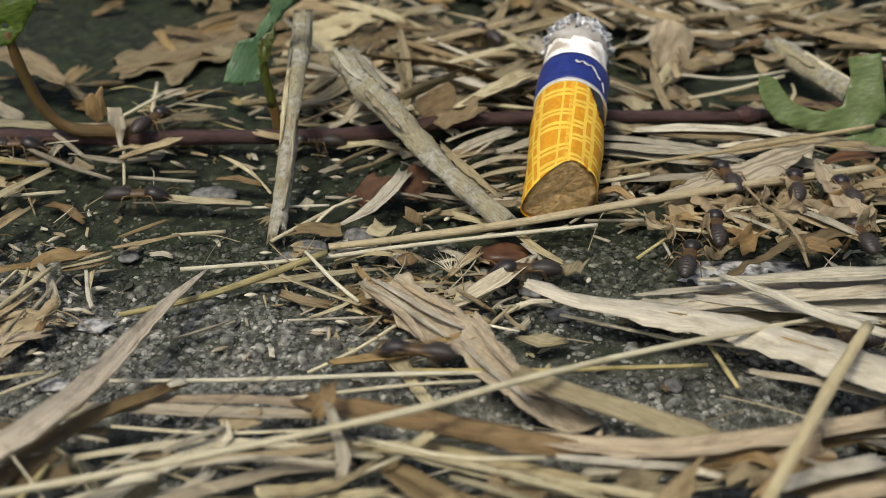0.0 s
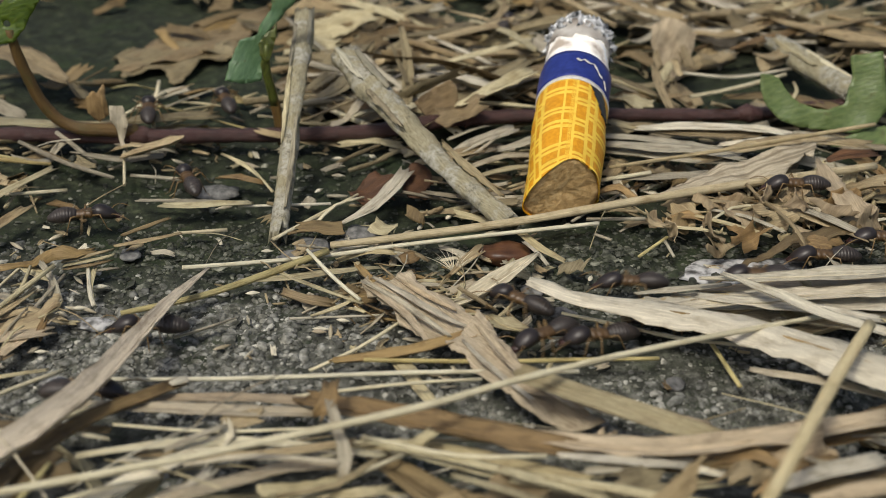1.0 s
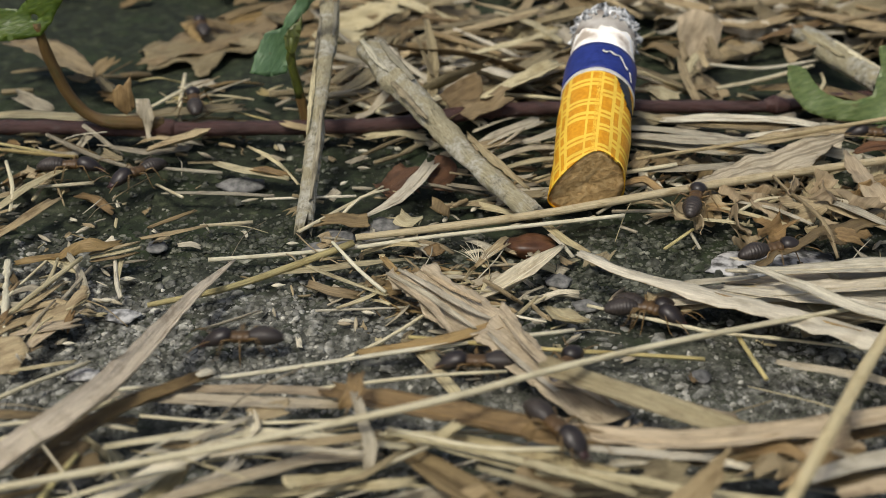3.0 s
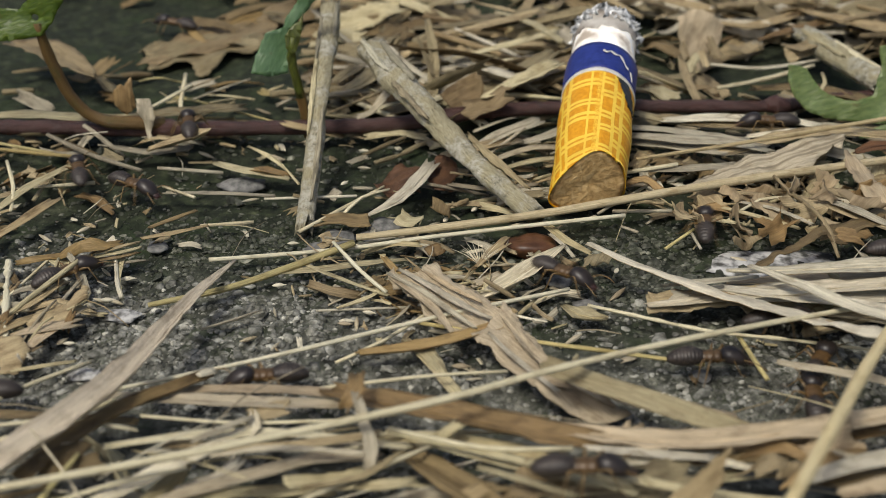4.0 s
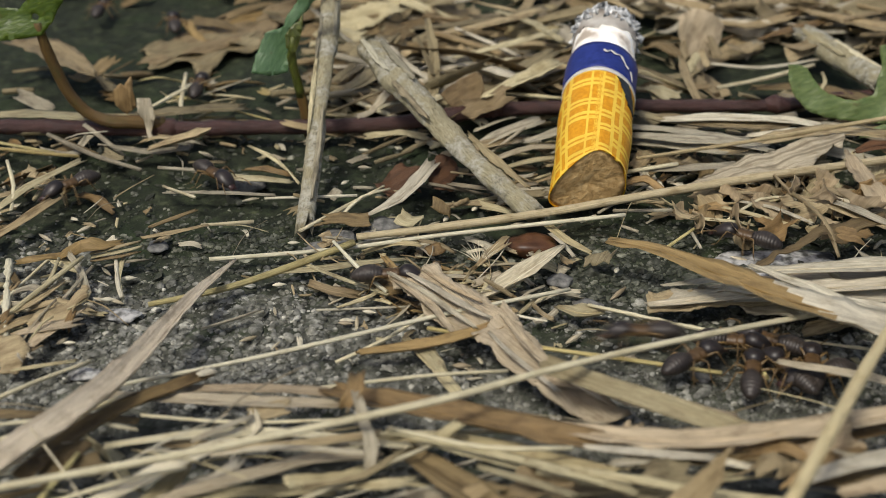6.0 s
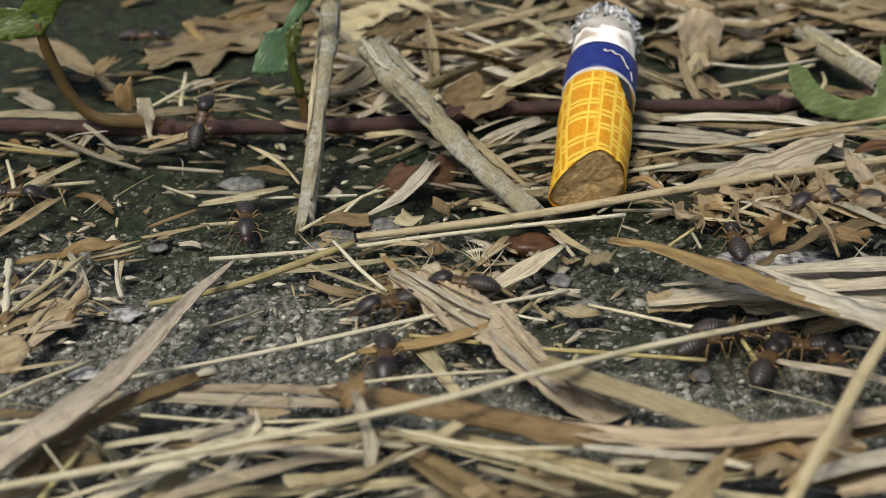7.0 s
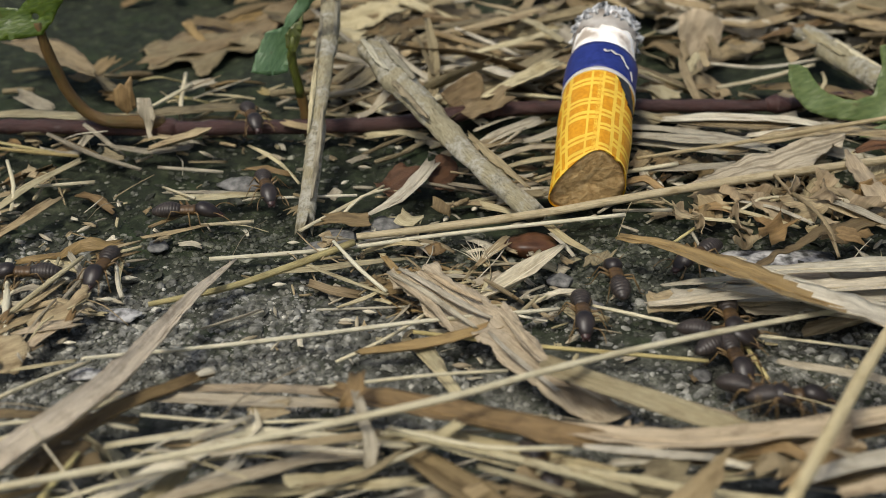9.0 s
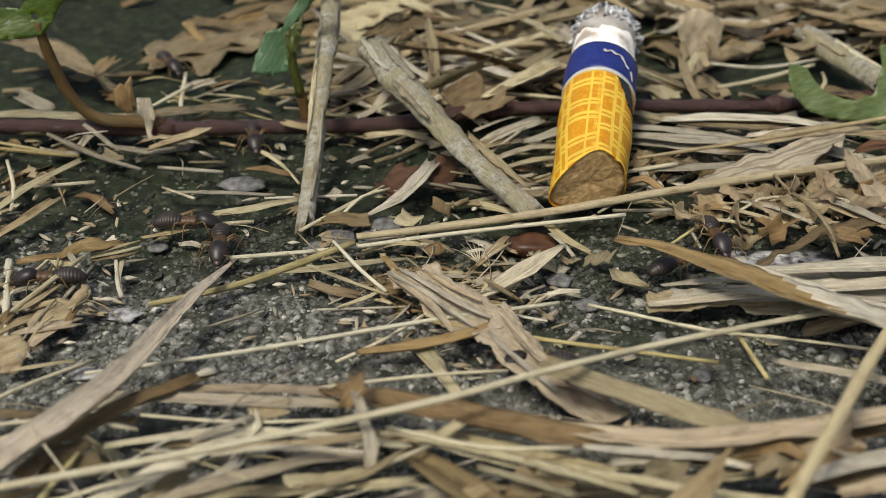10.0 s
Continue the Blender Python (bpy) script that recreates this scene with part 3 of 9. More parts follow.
PAPER = speckled("white_paper", ((0.34, (0.30, 0.26, 0.215)), (0.45, (0.56, 0.55, 0.525)), (0.60, (0.74, 0.75, 0.745))), 300, 0.7, 0.00006)
SCORCH = speckled("scorched_paper", ((0.34, (0.20, 0.17, 0.14)), (0.46, (0.40, 0.365, 0.32)), (0.62, (0.56, 0.54, 0.50))), 420, 0.8, 0.00006)
YTIP = patterned()
BLUE = speckled("blue_paper", ((0.3, (0.016, 0.028, 0.17)), (0.7, (0.03, 0.05, 0.26))), 1800, 0.4, 0.00003)
SILVER = speckled("silver_print", ((0.3, (0.62, 0.60, 0.56)), (0.7, (0.75, 0.74, 0.72))), 2400, 0.35, 0.00003)
DARKPRINT = speckled("dark_print", ((0.3, (0.012, 0.014, 0.02)), (0.7, (0.05, 0.055, 0.06))), 1800, 0.45, 0.00003)
FILTER = speckled("tan_filter_fibre", ((0.3, (0.40, 0.255, 0.105)), (0.5, (0.58, 0.385, 0.165)), (0.7, (0.72, 0.52, 0.26))), 1700, 0.95, 0.0004)
ASH = speckled("grey_ash", ((0.34, (0.05, 0.055, 0.06)), (0.44, (0.34, 0.355, 0.37)), (0.60, (0.74, 0.76, 0.78))), 1000, 0.95, 0.0003)
HUSK = speckled("reddish_seed_hull", ((0.34, (0.05, 0.022, 0.011)), (0.52, (0.11, 0.05, 0.024)), (0.68, (0.17, 0.085, 0.042))), 500, 0.35, 0.0001)
CRUST = speckled("whitish_lime_crust", ((0.36, (0.06, 0.06, 0.055)), (0.46, (0.27, 0.27, 0.265)), (0.58, (0.56, 0.56, 0.55))), 900, 0.85, 0.0004)


MOUTH = (4.15, 3.35, 2.95, 2.95, 3.3, 4.0, 3.55, 2.75, 2.75, 3.2, 3.6, 3.55, 3.6, 3.8)


def butt_radius(a, z):
    """Round paper, pinched at the open end to a crest above with one flattened flank; a runs from the top of the butt."""
    pinch = max(0.0, 1 - max(z, 0) / 8.0) ** 1.3
    r = 3.70 + 0.05 * math.sin(3 * a + z) - 0.30 * max(0.0, min(1.0, (z - 18.5) / 4.0))
    f = ((a + 0.22) / (2 * math.pi)) % 1.0 * len(MOUTH)
    i, g = int(f), f % 1.0
    p, q, t, w = (MOUTH[(i + k) % len(MOUTH)] for k in (-1, 0, 1, 2))
    m = 0.5 * (2 * q + (t - p) * g + (2 * p - 5 * q + 4 * t - w) * g * g + (3 * q - p - 3 * t + w) * g ** 3)
    return r + pinch * (m - r)


def sleeve(z0, z1, lift=0.0, a0=0.0, a1=2 * math.pi, n=56, rows=10, wall=0.12, rag=0.0, wave=0.0, shear=0.0, frill=0.0):
    """A wrap of paper round the butt's axis (z), with its own thickness."""
    closed = a1 - a0 > 6.2
    m = n if closed else n + 1
    verts, faces, uvs = [], [], []
    for layer in (0, 1):
        for j in range(rows + 1):
            for k in range(m):
                a = a0 + (a1 - a0) * k / n
                z = z0 + (z1 - z0) * j / rows
                a += shear * (j / rows - 1) + (0.12 * noise.noise((j * 0.8, k * 0.9, 3.0)) if shear and k in (0, n) else 0)
                if j == rows and rag:
                    z += rag * noise.noise((math.cos(a) * 3, math.sin(a) * 3, 5.0))
                if j == 0 and frill:
                    z += frill * (noise.noise((math.cos(a) * 2, math.sin(a) * 2, 8.0)) * 1.5 + noise.noise((math.cos(a) * 6, math.sin(a) * 6, 2.0)))
                if j == 0 and wave:
                    z += wave * math.cos(a - 1.9)
                crease = 0.05 * noise.noise((math.cos(a) * 1.6, math.sin(a) * 1.6, z * 0.35)) * 2
                r = butt_radius(a, z) + lift + crease - (wall if layer else 0)
                verts.append(Vector((r * math.sin(a), r * math.cos(a), z)))
                uvs.append((3.9 * a, z))
    off = (rows + 1) * m
    for j in range(rows):
        for k in range(n if closed else n):
            a, b = j * m + k, j * m + (k + 1) % m
            faces.append((a, b, b + m, a + m))
            faces.append((a + off, a + m + off, b + m + off, b + off))
    for j, flip in ((0, False), (rows, True)):
        for k in range(n):
            a, b = j * m + k, j * m + (k + 1) % m
            faces.append((a, b, b + off, a + off) if flip else (a, a + off, b + off, b))
    return verts, faces, uvs


def filter_plug():
    verts, faces, uvs = [], [], []
    n, rings = 40, 7
    for j in range(rings + 1):
        f = 1 - j / rings
        for k in range(n):
            a = 2 * math.pi * k / n
            r = (butt_radius(a, 0) - 0.12) * f
            z = 0.12 - 0.8 * f * math.cos(a - 1.9) + 0.3 * (1 - f) ** 2 + 0.16 * noise.noise((r * math.sin(a), r * math.cos(a), 1.0))
            verts.append(Vector((r * math.sin(a), r * math.cos(a), z)))
            uvs.append((r, a))
    for j in range(rings):
        for k in range(n):
            a, b = j * n + k, j * n + (k + 1) % n
            faces.append((a, a + n, b + n, b))
    base = len(verts)
    for k in range(n):
        a = 2 * math.pi * k / n
        r = butt_radius(a, 4) - 0.2
        verts.append(Vector((r * math.sin(a), r * math.cos(a), 4)))
        uvs.append((r, a))
    for k in range(n):
        faces.append((k, (k + 1) % n, base + (k + 1) % n, base + k))
    return verts, faces, uvs


def burnt_end(z0):
    rnd = random.Random(9)
    verts, faces, uvs = [], [], []
    n, rows = 44, 14
    for j in range(rows + 1):
        for k in range(n):
            a, f = 2 * math.pi * k / n, j / rows
            r = 3.38 * math.sqrt(max(0.0, 1 - max(0, f - 0.45) ** 2 / 0.3025 * 0.999))
            p = Vector((r * math.sin(a), r * math.cos(a), z0 + 2.6 * min(1, f * 1.5)))
            p *= 1 + 0.0
            p += Vector((noise.noise(p * 0.9), noise.noise(p * 0.9 + Vector((9, 0, 0))), noise.noise(p * 0.8 + Vector((0, 9, 0))))) * (0.25 + 0.9 * f)
            p += Vector((noise.noise(p * 2.6), noise.noise(p * 2.6 + Vector((5, 0, 0))), noise.noise(p * 2.4))) * 0.4
            verts.append(p)
            uvs.append((a, f))
    for j in range(rows):
        for k in range(n):
            a, b = j * n + k, j * n + (k + 1) % n
            faces.append((a, b, b + n, a + n))
    for _ in range(110):
        a, f = rnd.uniform(0, 6.28), rnd.uniform(0.0, 1.0)
        r = 3.35 * (1 - 0.35 * f * f)
        c = Vector((r * math.sin(a), r * math.cos(a), z0 - 0.4 + 3.2 * f))
        out = Vector((math.sin(a) * rnd.uniform(0.2, 1), math.cos(a) * rnd.uniform(0.2, 1), rnd.uniform(-0.4, 1.2))).normalized()
        aside = out.cross(Vector((rnd.uniform(-1, 1), rnd.uniform(-1, 1), rnd.uniform(-1, 1)))).normalized()
        high, wide = rnd.uniform(0.4, 1.15), rnd.uniform(0.25, 0.6)
        i = len(verts)
        for g, w in ((0, 0.6), (0.35, 1.0), (0.7, 0.8), (1.0, 0.25)):
            bent = aside.cross(out) * 0.3 * g * g * high
            for e in (1, -1):
                verts.append(c + out * high * (g + 0.12 * rnd.uniform(-1, 1)) + aside * wide * w * e * 0.5 + bent)
                uvs.append((a, f))
        for g in range(3):
            faces.append((i + 2 * g, i + 2 * g + 1, i + 2 * g + 3, i + 2 * g + 2))
    for _ in range(130):
        a, f = rnd.uniform(0, 6.28), rnd.uniform(0.0, 1.0)
        r = 3.42 * (1 - 0.4 * f * f) + rnd.uniform(-0.2, 0.35)
        c = Vector((r * math.sin(a), r * math.cos(a), z0 + 2.9 * f + rnd.uniform(-0.2, 0.4)))
        s = rnd.uniform(0.2, 0.65)
        axes = Matrix.Rotation(rnd.uniform(0, 6), 3, Vector((rnd.uniform(-1, 1), rnd.uniform(-1, 1), 1)).normalized())
        i = len(verts)
        for q in ((-1, -0.5, 0), (0.8, -0.7, 0.2), (1, 0.6, 0), (-0.6, 0.8, 0.25), (0.1, 0, 0.35), (0, 0, -0.2)):
            verts.append(c + axes @ (Vector(q) * s))
            uvs.append((a, f))
        for p, q in ((0, 1), (1, 2), (2, 3), (3, 0)):
            faces.append((i + p, i + q, i + 4))
            faces.append((i + q, i + p, i + 5))
    return verts, faces, uvs


def squiggle(line, width):
    """A thin printed stroke lying on the paper; the line is angle and height."""
    pts = curve_points([(a * 3.95, z, 0) for a, z in line], 0.15)
    verts, faces, uvs = [], [], []
    for i, p in enumerate(pts):
        t = (pts[min(i + 1, len(pts) - 1)] - pts[max(i - 1, 0)]).normalized()
        s = Vector((-t.y, t.x, 0)) * width / 2 * (1 + 0.5 * math.sin(i * 0.9))
        for q, up in ((p + s, 0.10), (p - s, 0.10), (p - s, 0.02), (p + s, 0.02)):
            a = q.x / 3.95
            r = butt_radius(a, q.y) + 0.1 + up
            verts.append(Vector((r * math.sin(a), r * math.cos(a), q.y)))
            uvs.append((q.x, q.y))
    for i in range(len(pts) - 1):
        for k in range(4):
            faces.append((4 * i + k, 4 * i + (k + 1) % 4, 4 * i + 4 + (k + 1) % 4, 4 * i + 4 + k))
    return verts, faces, uvs


def build_butt():
    butt = tagged(new("cigarette_butt"), "smoked cigarette butt in yellow and blue printed paper", "cigarette butt")
    axis = Vector((0.16, math.cos(radians(13)), math.sin(radians(13)))).normalized()
    up = Vector((0, 0, 1))
    up = (up - axis * up.dot(axis)).normalized()
    m = Matrix((up.cross(axis), up, axis)).transposed().to_4x4()
    butt.matrix_world = Matrix.Translation((0.01375, 0.1062, 0.0037)) @ m
    part("tipping_paper", sleeve(0, 13.8, rows=24, wave=-0.9), YTIP, butt, "yellow tipping paper printed with light lines")
    part("filter", filter_plug(), FILTER, butt, "tan fibrous filter stained brown")
    part("silver_line", sleeve(13.6, 14.15, 0.07, rows=2), SILVER, butt, "thin silver ring")
    part("blue_band", sleeve(14.1, 18.9, 0.05, rows=6), BLUE, butt, "dark blue printed band")
    part("white_paper", sleeve(18.4, 24.9, -0.05, rows=8, rag=0.9), PAPER, butt, "white cigarette paper")
    part("scorched_rim", sleeve(22.6, 25.2, 0.02, rows=6, rag=0.9, frill=0.9), SCORCH, butt, "paper scorched grey and tan at the rim")
    part("ash", burnt_end(24.3), ASH, butt, "crumbling grey ash with black flakes")
    part("dark_mark", sleeve(10.0, 13.4, 0.1, -0.94, -0.50, n=10, rows=12, shear=0.42), DARKPRINT, butt, "small dark printed mark")
    part("white_mark", squiggle([(-0.04, 17.3), (-0.14, 17.0), (-0.24, 17.3), (-0.38, 16.9), (-0.52, 17.0), (-0.64, 16.3), (-0.72, 15.8), (-0.82, 15.7)], 0.2), SILVER, butt, "thin white printed stroke")
    part("white_mark", squiggle([(-0.92, 15.6), (-1.0, 15.0), (-1.04, 14.5)], 0.2), SILVER, butt, "thin white printed stroke")


build_butt()


# ---- pebbles ----
def pebble(x, y, size, flat, material, label, name="pebble", lift=0.0, seed=1, tilt=0.0):
    verts, faces, uvs = [], [], []
    n, rows = 18, 9
    rnd = Vector((seed * 3.7, seed * 1.3, 0))
    for j in range(rows + 1):
        b = math.pi * j / rows - math.pi / 2
        for k in range(n):
            a = 2 * math.pi * k / n
            d = Vector((math.cos(b) * math.cos(a), math.cos(b) * math.sin(a), math.sin(b)))
            r = 1 + 0.35 * noise.noise(d * 1.4 + rnd) + 0.12 * noise.noise(d * 4 + rnd)
            verts.append(Vector((d.x * size[0] * r / 2 + x, d.y * size[1] * r / 2 + y, (d.z * flat * r + flat * 0.55) + lift - 0.3)))
            uvs.append((a, b))
    for j in range(rows):
        for k in range(n):
            a, b = j * n + k, j * n + (k + 1) % n
            faces.append((a, b, b + n, a + n))
    return placed(name, (verts, faces, uvs), material, label, "pebble", "pebbles")


pebble(-20.2, 113.5, (4.80, 2.82), 0.55, STONE, 'pale grey flat pebble on damp concrete', 'pebble', seed=1)
pebble(-9.8, 102.4, (3.48, 3.41), 0.45, STONE, 'pale bluish grey flat stone chip', 'pebble', seed=2)
pebble(-5.4, 105.2, (3.23, 2.66), 0.50, STONE, 'pale grey flat stone chip', 'pebble', seed=3)
pebble(-11.7, 100.9, (2.09, 1.79), 0.35, STONE, 'small grey stone chip', 'pebble', seed=4)
pebble(-6.9, 103.2, (2.34, 1.61), 0.35, STONE, 'small pale stone chip beside the straw', 'pebble', seed=5)
pebble(10.3, 95.0, (2.30, 2.28), 0.40, STONE, 'grey rough stone grain', 'pebble', seed=6)
pebble(29.9, 97.6, (12.2, 5.4), 0.40, CRUST, 'whitish lime crust on the concrete', 'lime_crust', seed=8)
pebble(12.4, 90.9, (2.42, 1.65), 0.40, STONE, 'pale stone chip on the grit', 'pebble', seed=9)
pebble(-27.2, 89.5, (3.34, 2.00), 0.35, CRUST, 'whitish crust patch on the concrete', 'lime_crust', seed=10)
pebble(-28.2, 80.9, (2.67, 1.52), 0.35, CRUST, 'whitish crust patch beside the leaf blade', 'lime_crust', seed=11)
pebble(-26.4, 101.1, (1.88, 2.19), 0.35, STONE, 'small grey stone grain', 'pebble', seed=12)
pebble(20.2, 80.5, (1.77, 1.68), 0.40, STONE, 'grey stone grain on the grit', 'pebble', seed=13)
pebble(-35.5, 92.7, (1.67, 1.86), 0.40, STONE, 'grey stone grain among straw bits', 'pebble', seed=14)

# ---- straws and leaves lying about ----
def stick(label, pts, width, name, bits=(), **shape):
    SEED[0] += 1
    line = curve_points(pts, 0.45)
    ob = placed(name, stick_geo(line, width, SEED[0], **shape), BARK, label, "stick", "sticks")
    foot = ob.location / MM
    widest = width if isinstance(width, (int, float)) else max(width)
    for a, z, side, lift, tone in bits:
        run = line[int(a * (len(line) - 1)):int(z * (len(line) - 1)) + 1]
        along_it = (run[-1] - run[0]).normalized()
        out = along_it.cross(Vector((0, 0, 1))).normalized()
        up = out.cross(along_it)
        shift = [q + out * (side * widest) + up * (math.sqrt(max(0.0, 0.25 - side * side)) * 0.75 * widest + lift) - foot for q in run]
        part("bark_strip", blade_geo(shift, [widest * 0.16, widest * 0.26, widest * 0.12], SEED[0] + a, thick=0.18, ragged=1.6, rough=0.3, cup=-0.2, nibble=0.4), tone, ob, "peeling strip of bark")
    return ob


stick('thick split dry stick with peeling pale bark', [(-7.4, 129.0, 8.5), (-5.0, 123.2, 7.8), (-1.9, 117.4, 6.8), (2.0, 111.6, 4.8), (5.7, 107.4, 3.0), (8.5, 103.9, 1.9)], [3.9, 3.6, 3.0, 2.7, 2.45, 2.3], 'split_stick',
      ((0.0, 0.22, 0.30, 0.0, BARKPALE), (0.05, 0.3, -0.15, 0.0, BARKPALE), (0.3, 0.5, 0.36, 0.0, BARKDARK), (0.66, 0.92, -0.22, -0.05, PALE)), flat=0.7, splinter=0.9, knot=0.12)
stick('upright broken dry stick leaning on the vine', [(-12.5, 134.3, 11.2), (-12.4, 129.8, 10.0), (-12.5, 123.5, 8.6), (-12.5, 117.9, 7.2), (-12.6, 113.2, 5.0), (-12.8, 108.8, 2.9), (-13.0, 104.5, 1.0)], [2.2, 2.35, 1.95, 1.8, 1.8, 1.7, 1.75], 'broken_stick',
      ((0.0, 0.2, -0.3, 0.1, BARKPALE), (0.1, 0.34, 0.34, 0.1, BARKPALE), (0.35, 0.7, 0.3, 0.05, PALE), (0.6, 0.95, -0.2, 0.03, BARKDARK)), splinter=2.2, knot=0.16)
straw(OCHRE, 'long straight pale straw beside the butt', [(-7.9, 100.1, 1.5), (-1.8, 100.8, 1.9), (9.2, 102.8, 2.5), (17.1, 103.8, 3.5), (27.8, 107.1, 3.7), (36.1, 109.9, 3.5), (46.3, 113.9, 2.9)], [0.72, 0.88, 0.89, 0.95, 0.97, 0.99, 0.91])
straw(BRIGHT, 'thin bleached straw under the long straw', [(-20.9, 96.9, 1.0), (-14.4, 97.7, 1.1), (-8.1, 98.7, 1.2), (-1.8, 100.0, 1.5), (7.6, 101.7, 1.8), (16.9, 102.5, 2.5)], 0.46)
straw(YELLOW, 'brownish yellow bent straw end on concrete', [(-24.9, 89.7, 0.8), (-19.1, 91.8, 1.0), (-14.1, 94.8, 1.2), (-8.0, 98.4, 1.9)], [0.53, 0.68, 0.69, 0.76])
long_straw = straw(BRIGHT, 'long thin pale straw across the concrete', [(-27.3, 78.2, 1.9), (-15.6, 81.0, 2.0), (-1.5, 85.0, 2.2), (9.7, 88.7, 1.6)], [0.34, 0.40, 0.41, 0.38])
yellow_straw = straw(YELLOW, 'thin yellow straw pushed over the leaf litter', [(-1.3, 85.4, 2.0), (7.8, 82.4, 2.2), (14.0, 81.4, 1.9), (21.4, 80.2, 1.5)], [0.37, 0.40, 0.40, 0.35])
straw(CREAM, 'long pale straw arching over the litter', [(-29.1, 61.3, 5.0), (-17.6, 63.4, 6.0), (-6.8, 65.7, 7.0), (0.6, 67.9, 7.4), (8.5, 72.0, 7.0), (19.6, 78.0, 5.6), (34.0, 85.5, 3.4)], [0.54, 0.60, 0.59, 0.57, 0.54, 0.50, 0.42])
blade(PALEGREY, 'pale torn strip on top of the straw layer', [(23.81, 62.22, 5.4), (26.36, 63.09, 5.6), (30.39, 64.34, 5.6)], [1.1, 1.5, 1.3], cup=0.1)
blade(PINKTAN, 'pinkish tan strip on top of the straw layer', [(25.24, 60.37, 5.6), (27.48, 60.88, 5.8), (30.52, 61.53, 5.8)], [1.0, 1.4, 1.2], cup=0.1)
blade(AMBER, 'orange brown leaf piece in the straw layer', [(20.55, 65.81, 4.4), (22.59, 65.91, 4.8), (23.86, 64.87, 4.6)], [0.8, 1.5, 0.7], ragged=1.0)
straw(HONEY, 'stout honey-coloured straw standing aslant on the straw layer', [(34.5, 79.9, 6.0), (29.0, 70.5, 8.0), (23.6, 60.8, 10.0), (18.8, 52.6, 11.0)], [0.94, 1.00, 0.96, 0.81])
straw(YELLOW, 'short yellow straw end', [(-26.0, 60.9, 3.8), (-25.3, 63.7, 3.8), (-24.5, 66.4, 3.8)], [0.50, 0.44, 0.38])
straw(CREAM, 'thin pale straw on the concrete', [(-33.4, 74.5, 2.0), (-30.9, 78.3, 1.2), (-27.7, 81.3, 0.9)], [0.42, 0.39, 0.36])
straw(CREAM, 'thin curved pale stem', [(12.1, 88.6, 1.5), (16.9, 86.4, 1.6), (21.7, 84.5, 1.6), (27.8, 83.3, 1.6), (34.7, 81.2, 1.9)], [0.42, 0.36, 0.27], wobble=0.3, step=0.7)
straw(YELLOW, 'short yellow straw piece', [(23.9, 84.7, 1.1), (25.0, 78.9, 0.9)], 0.40)
blade(BLADE, 'long pinkish grey dry leaf blade', [(-29.3, 63.1, 5.0), (-27.1, 65.8, 5.4), (-25.1, 68.4, 5.6), (-23.1, 73.0, 5.2), (-21.6, 80.3, 4.2), (-20.3, 87.2, 3.2), (-18.3, 95.9, 1.6)], [2.5, 2.4, 2.15, 1.85, 1.35, 0.95, 0.22], cup=0.42, ragged=0.3)
blade(BROWN, 'dark brown curled dry leaf strip', [(-27.7, 64.2, 3.6), (-25.6, 67.9, 3.8), (-22.6, 71.5, 3.8), (-19.9, 74.0, 3.5), (-17.4, 76.7, 3.0)], [1.6, 1.55, 1.45, 1.35, 1.2], cup=0.25, ragged=0.2)
blade(WHITE, 'pale broken end of the brown strip', [(-18.1, 76.1, 3.3), (-17.6, 76.5, 3.2), (-17.1, 76.9, 3.1)], [0.5, 0.9, 0.8], cup=0.2, ragged=0.3)
blade(WHITE, 'flat pale dry leaf strip', [(-24.9, 74.2, 2.8), (-18.9, 73.3, 3.2), (-12.3, 72.6, 3.4), (-6.9, 72.9, 3.0)], [0.83, 1.39, 1.38, 0.98], cup=0.15)
blade(PINKTAN, 'flat tan dry leaf strip', [(-19.0, 75.4, 2.5), (-12.6, 74.6, 3.1), (-5.9, 73.4, 3.4)], [0.92, 1.16, 1.06])
blade(AMBER, 'broad brown dry leaf lying on the straw layer', [(-7.9, 73.8, 3.6), (-3.3, 71.4, 4.2), (2.6, 69.1, 4.6), (8.2, 67.2, 4.6), (13.8, 66.1, 4.2), (19.5, 65.9, 3.6)], [1.64, 2.47, 2.57, 2.29, 1.96, 1.51], cup=0.2)
blade(PINKTAN, 'long broad greyish tan leaf blade', [(6.1, 69.4, 4.2), (9.8, 67.7, 4.6), (13.8, 66.4, 5.0), (18.7, 66.2, 5.2), (23.4, 67.1, 5.2), (27.6, 68.3, 5.0), (32.5, 69.5, 5.0)], [0.78, 1.69, 2.11, 2.11, 1.97, 1.92, 1.71], cup=0.15)
blade(AMBER, 'brown dry leaf edge under the blade', [(15.2, 67.0, 3.4), (20.9, 66.8, 3.6), (26.9, 68.1, 3.6), (32.9, 69.9, 3.6)], [1.00, 1.15, 1.16, 0.95], cup=0.2)
blade(WHITE, 'short pale torn leaf strip standing up', [(-5.9, 69.4, 6.4), (-5.3, 67.1, 6.0), (-4.8, 65.9, 4.8), (-4.9, 64.8, 3.8)], [0.69, 0.83, 0.98, 0.82], cup=0.2, thick=0.3)
blade(AMBER, 'curled tan leaf tip', [(-6.0, 71.8, 6.4), (-6.0, 69.8, 6.6), (-6.5, 69.2, 6.0)], [1.03, 1.32, 1.16])
blade(CREAM, 'greyish dry leaf strip', [(-23.2, 68.4, 2.8), (-18.4, 68.2, 3.8), (-13.1, 69.2, 3.4), (-7.2, 68.6, 3.4), (-2.5, 67.1, 3.8)], [0.62, 0.85, 0.94, 0.78, 0.61])
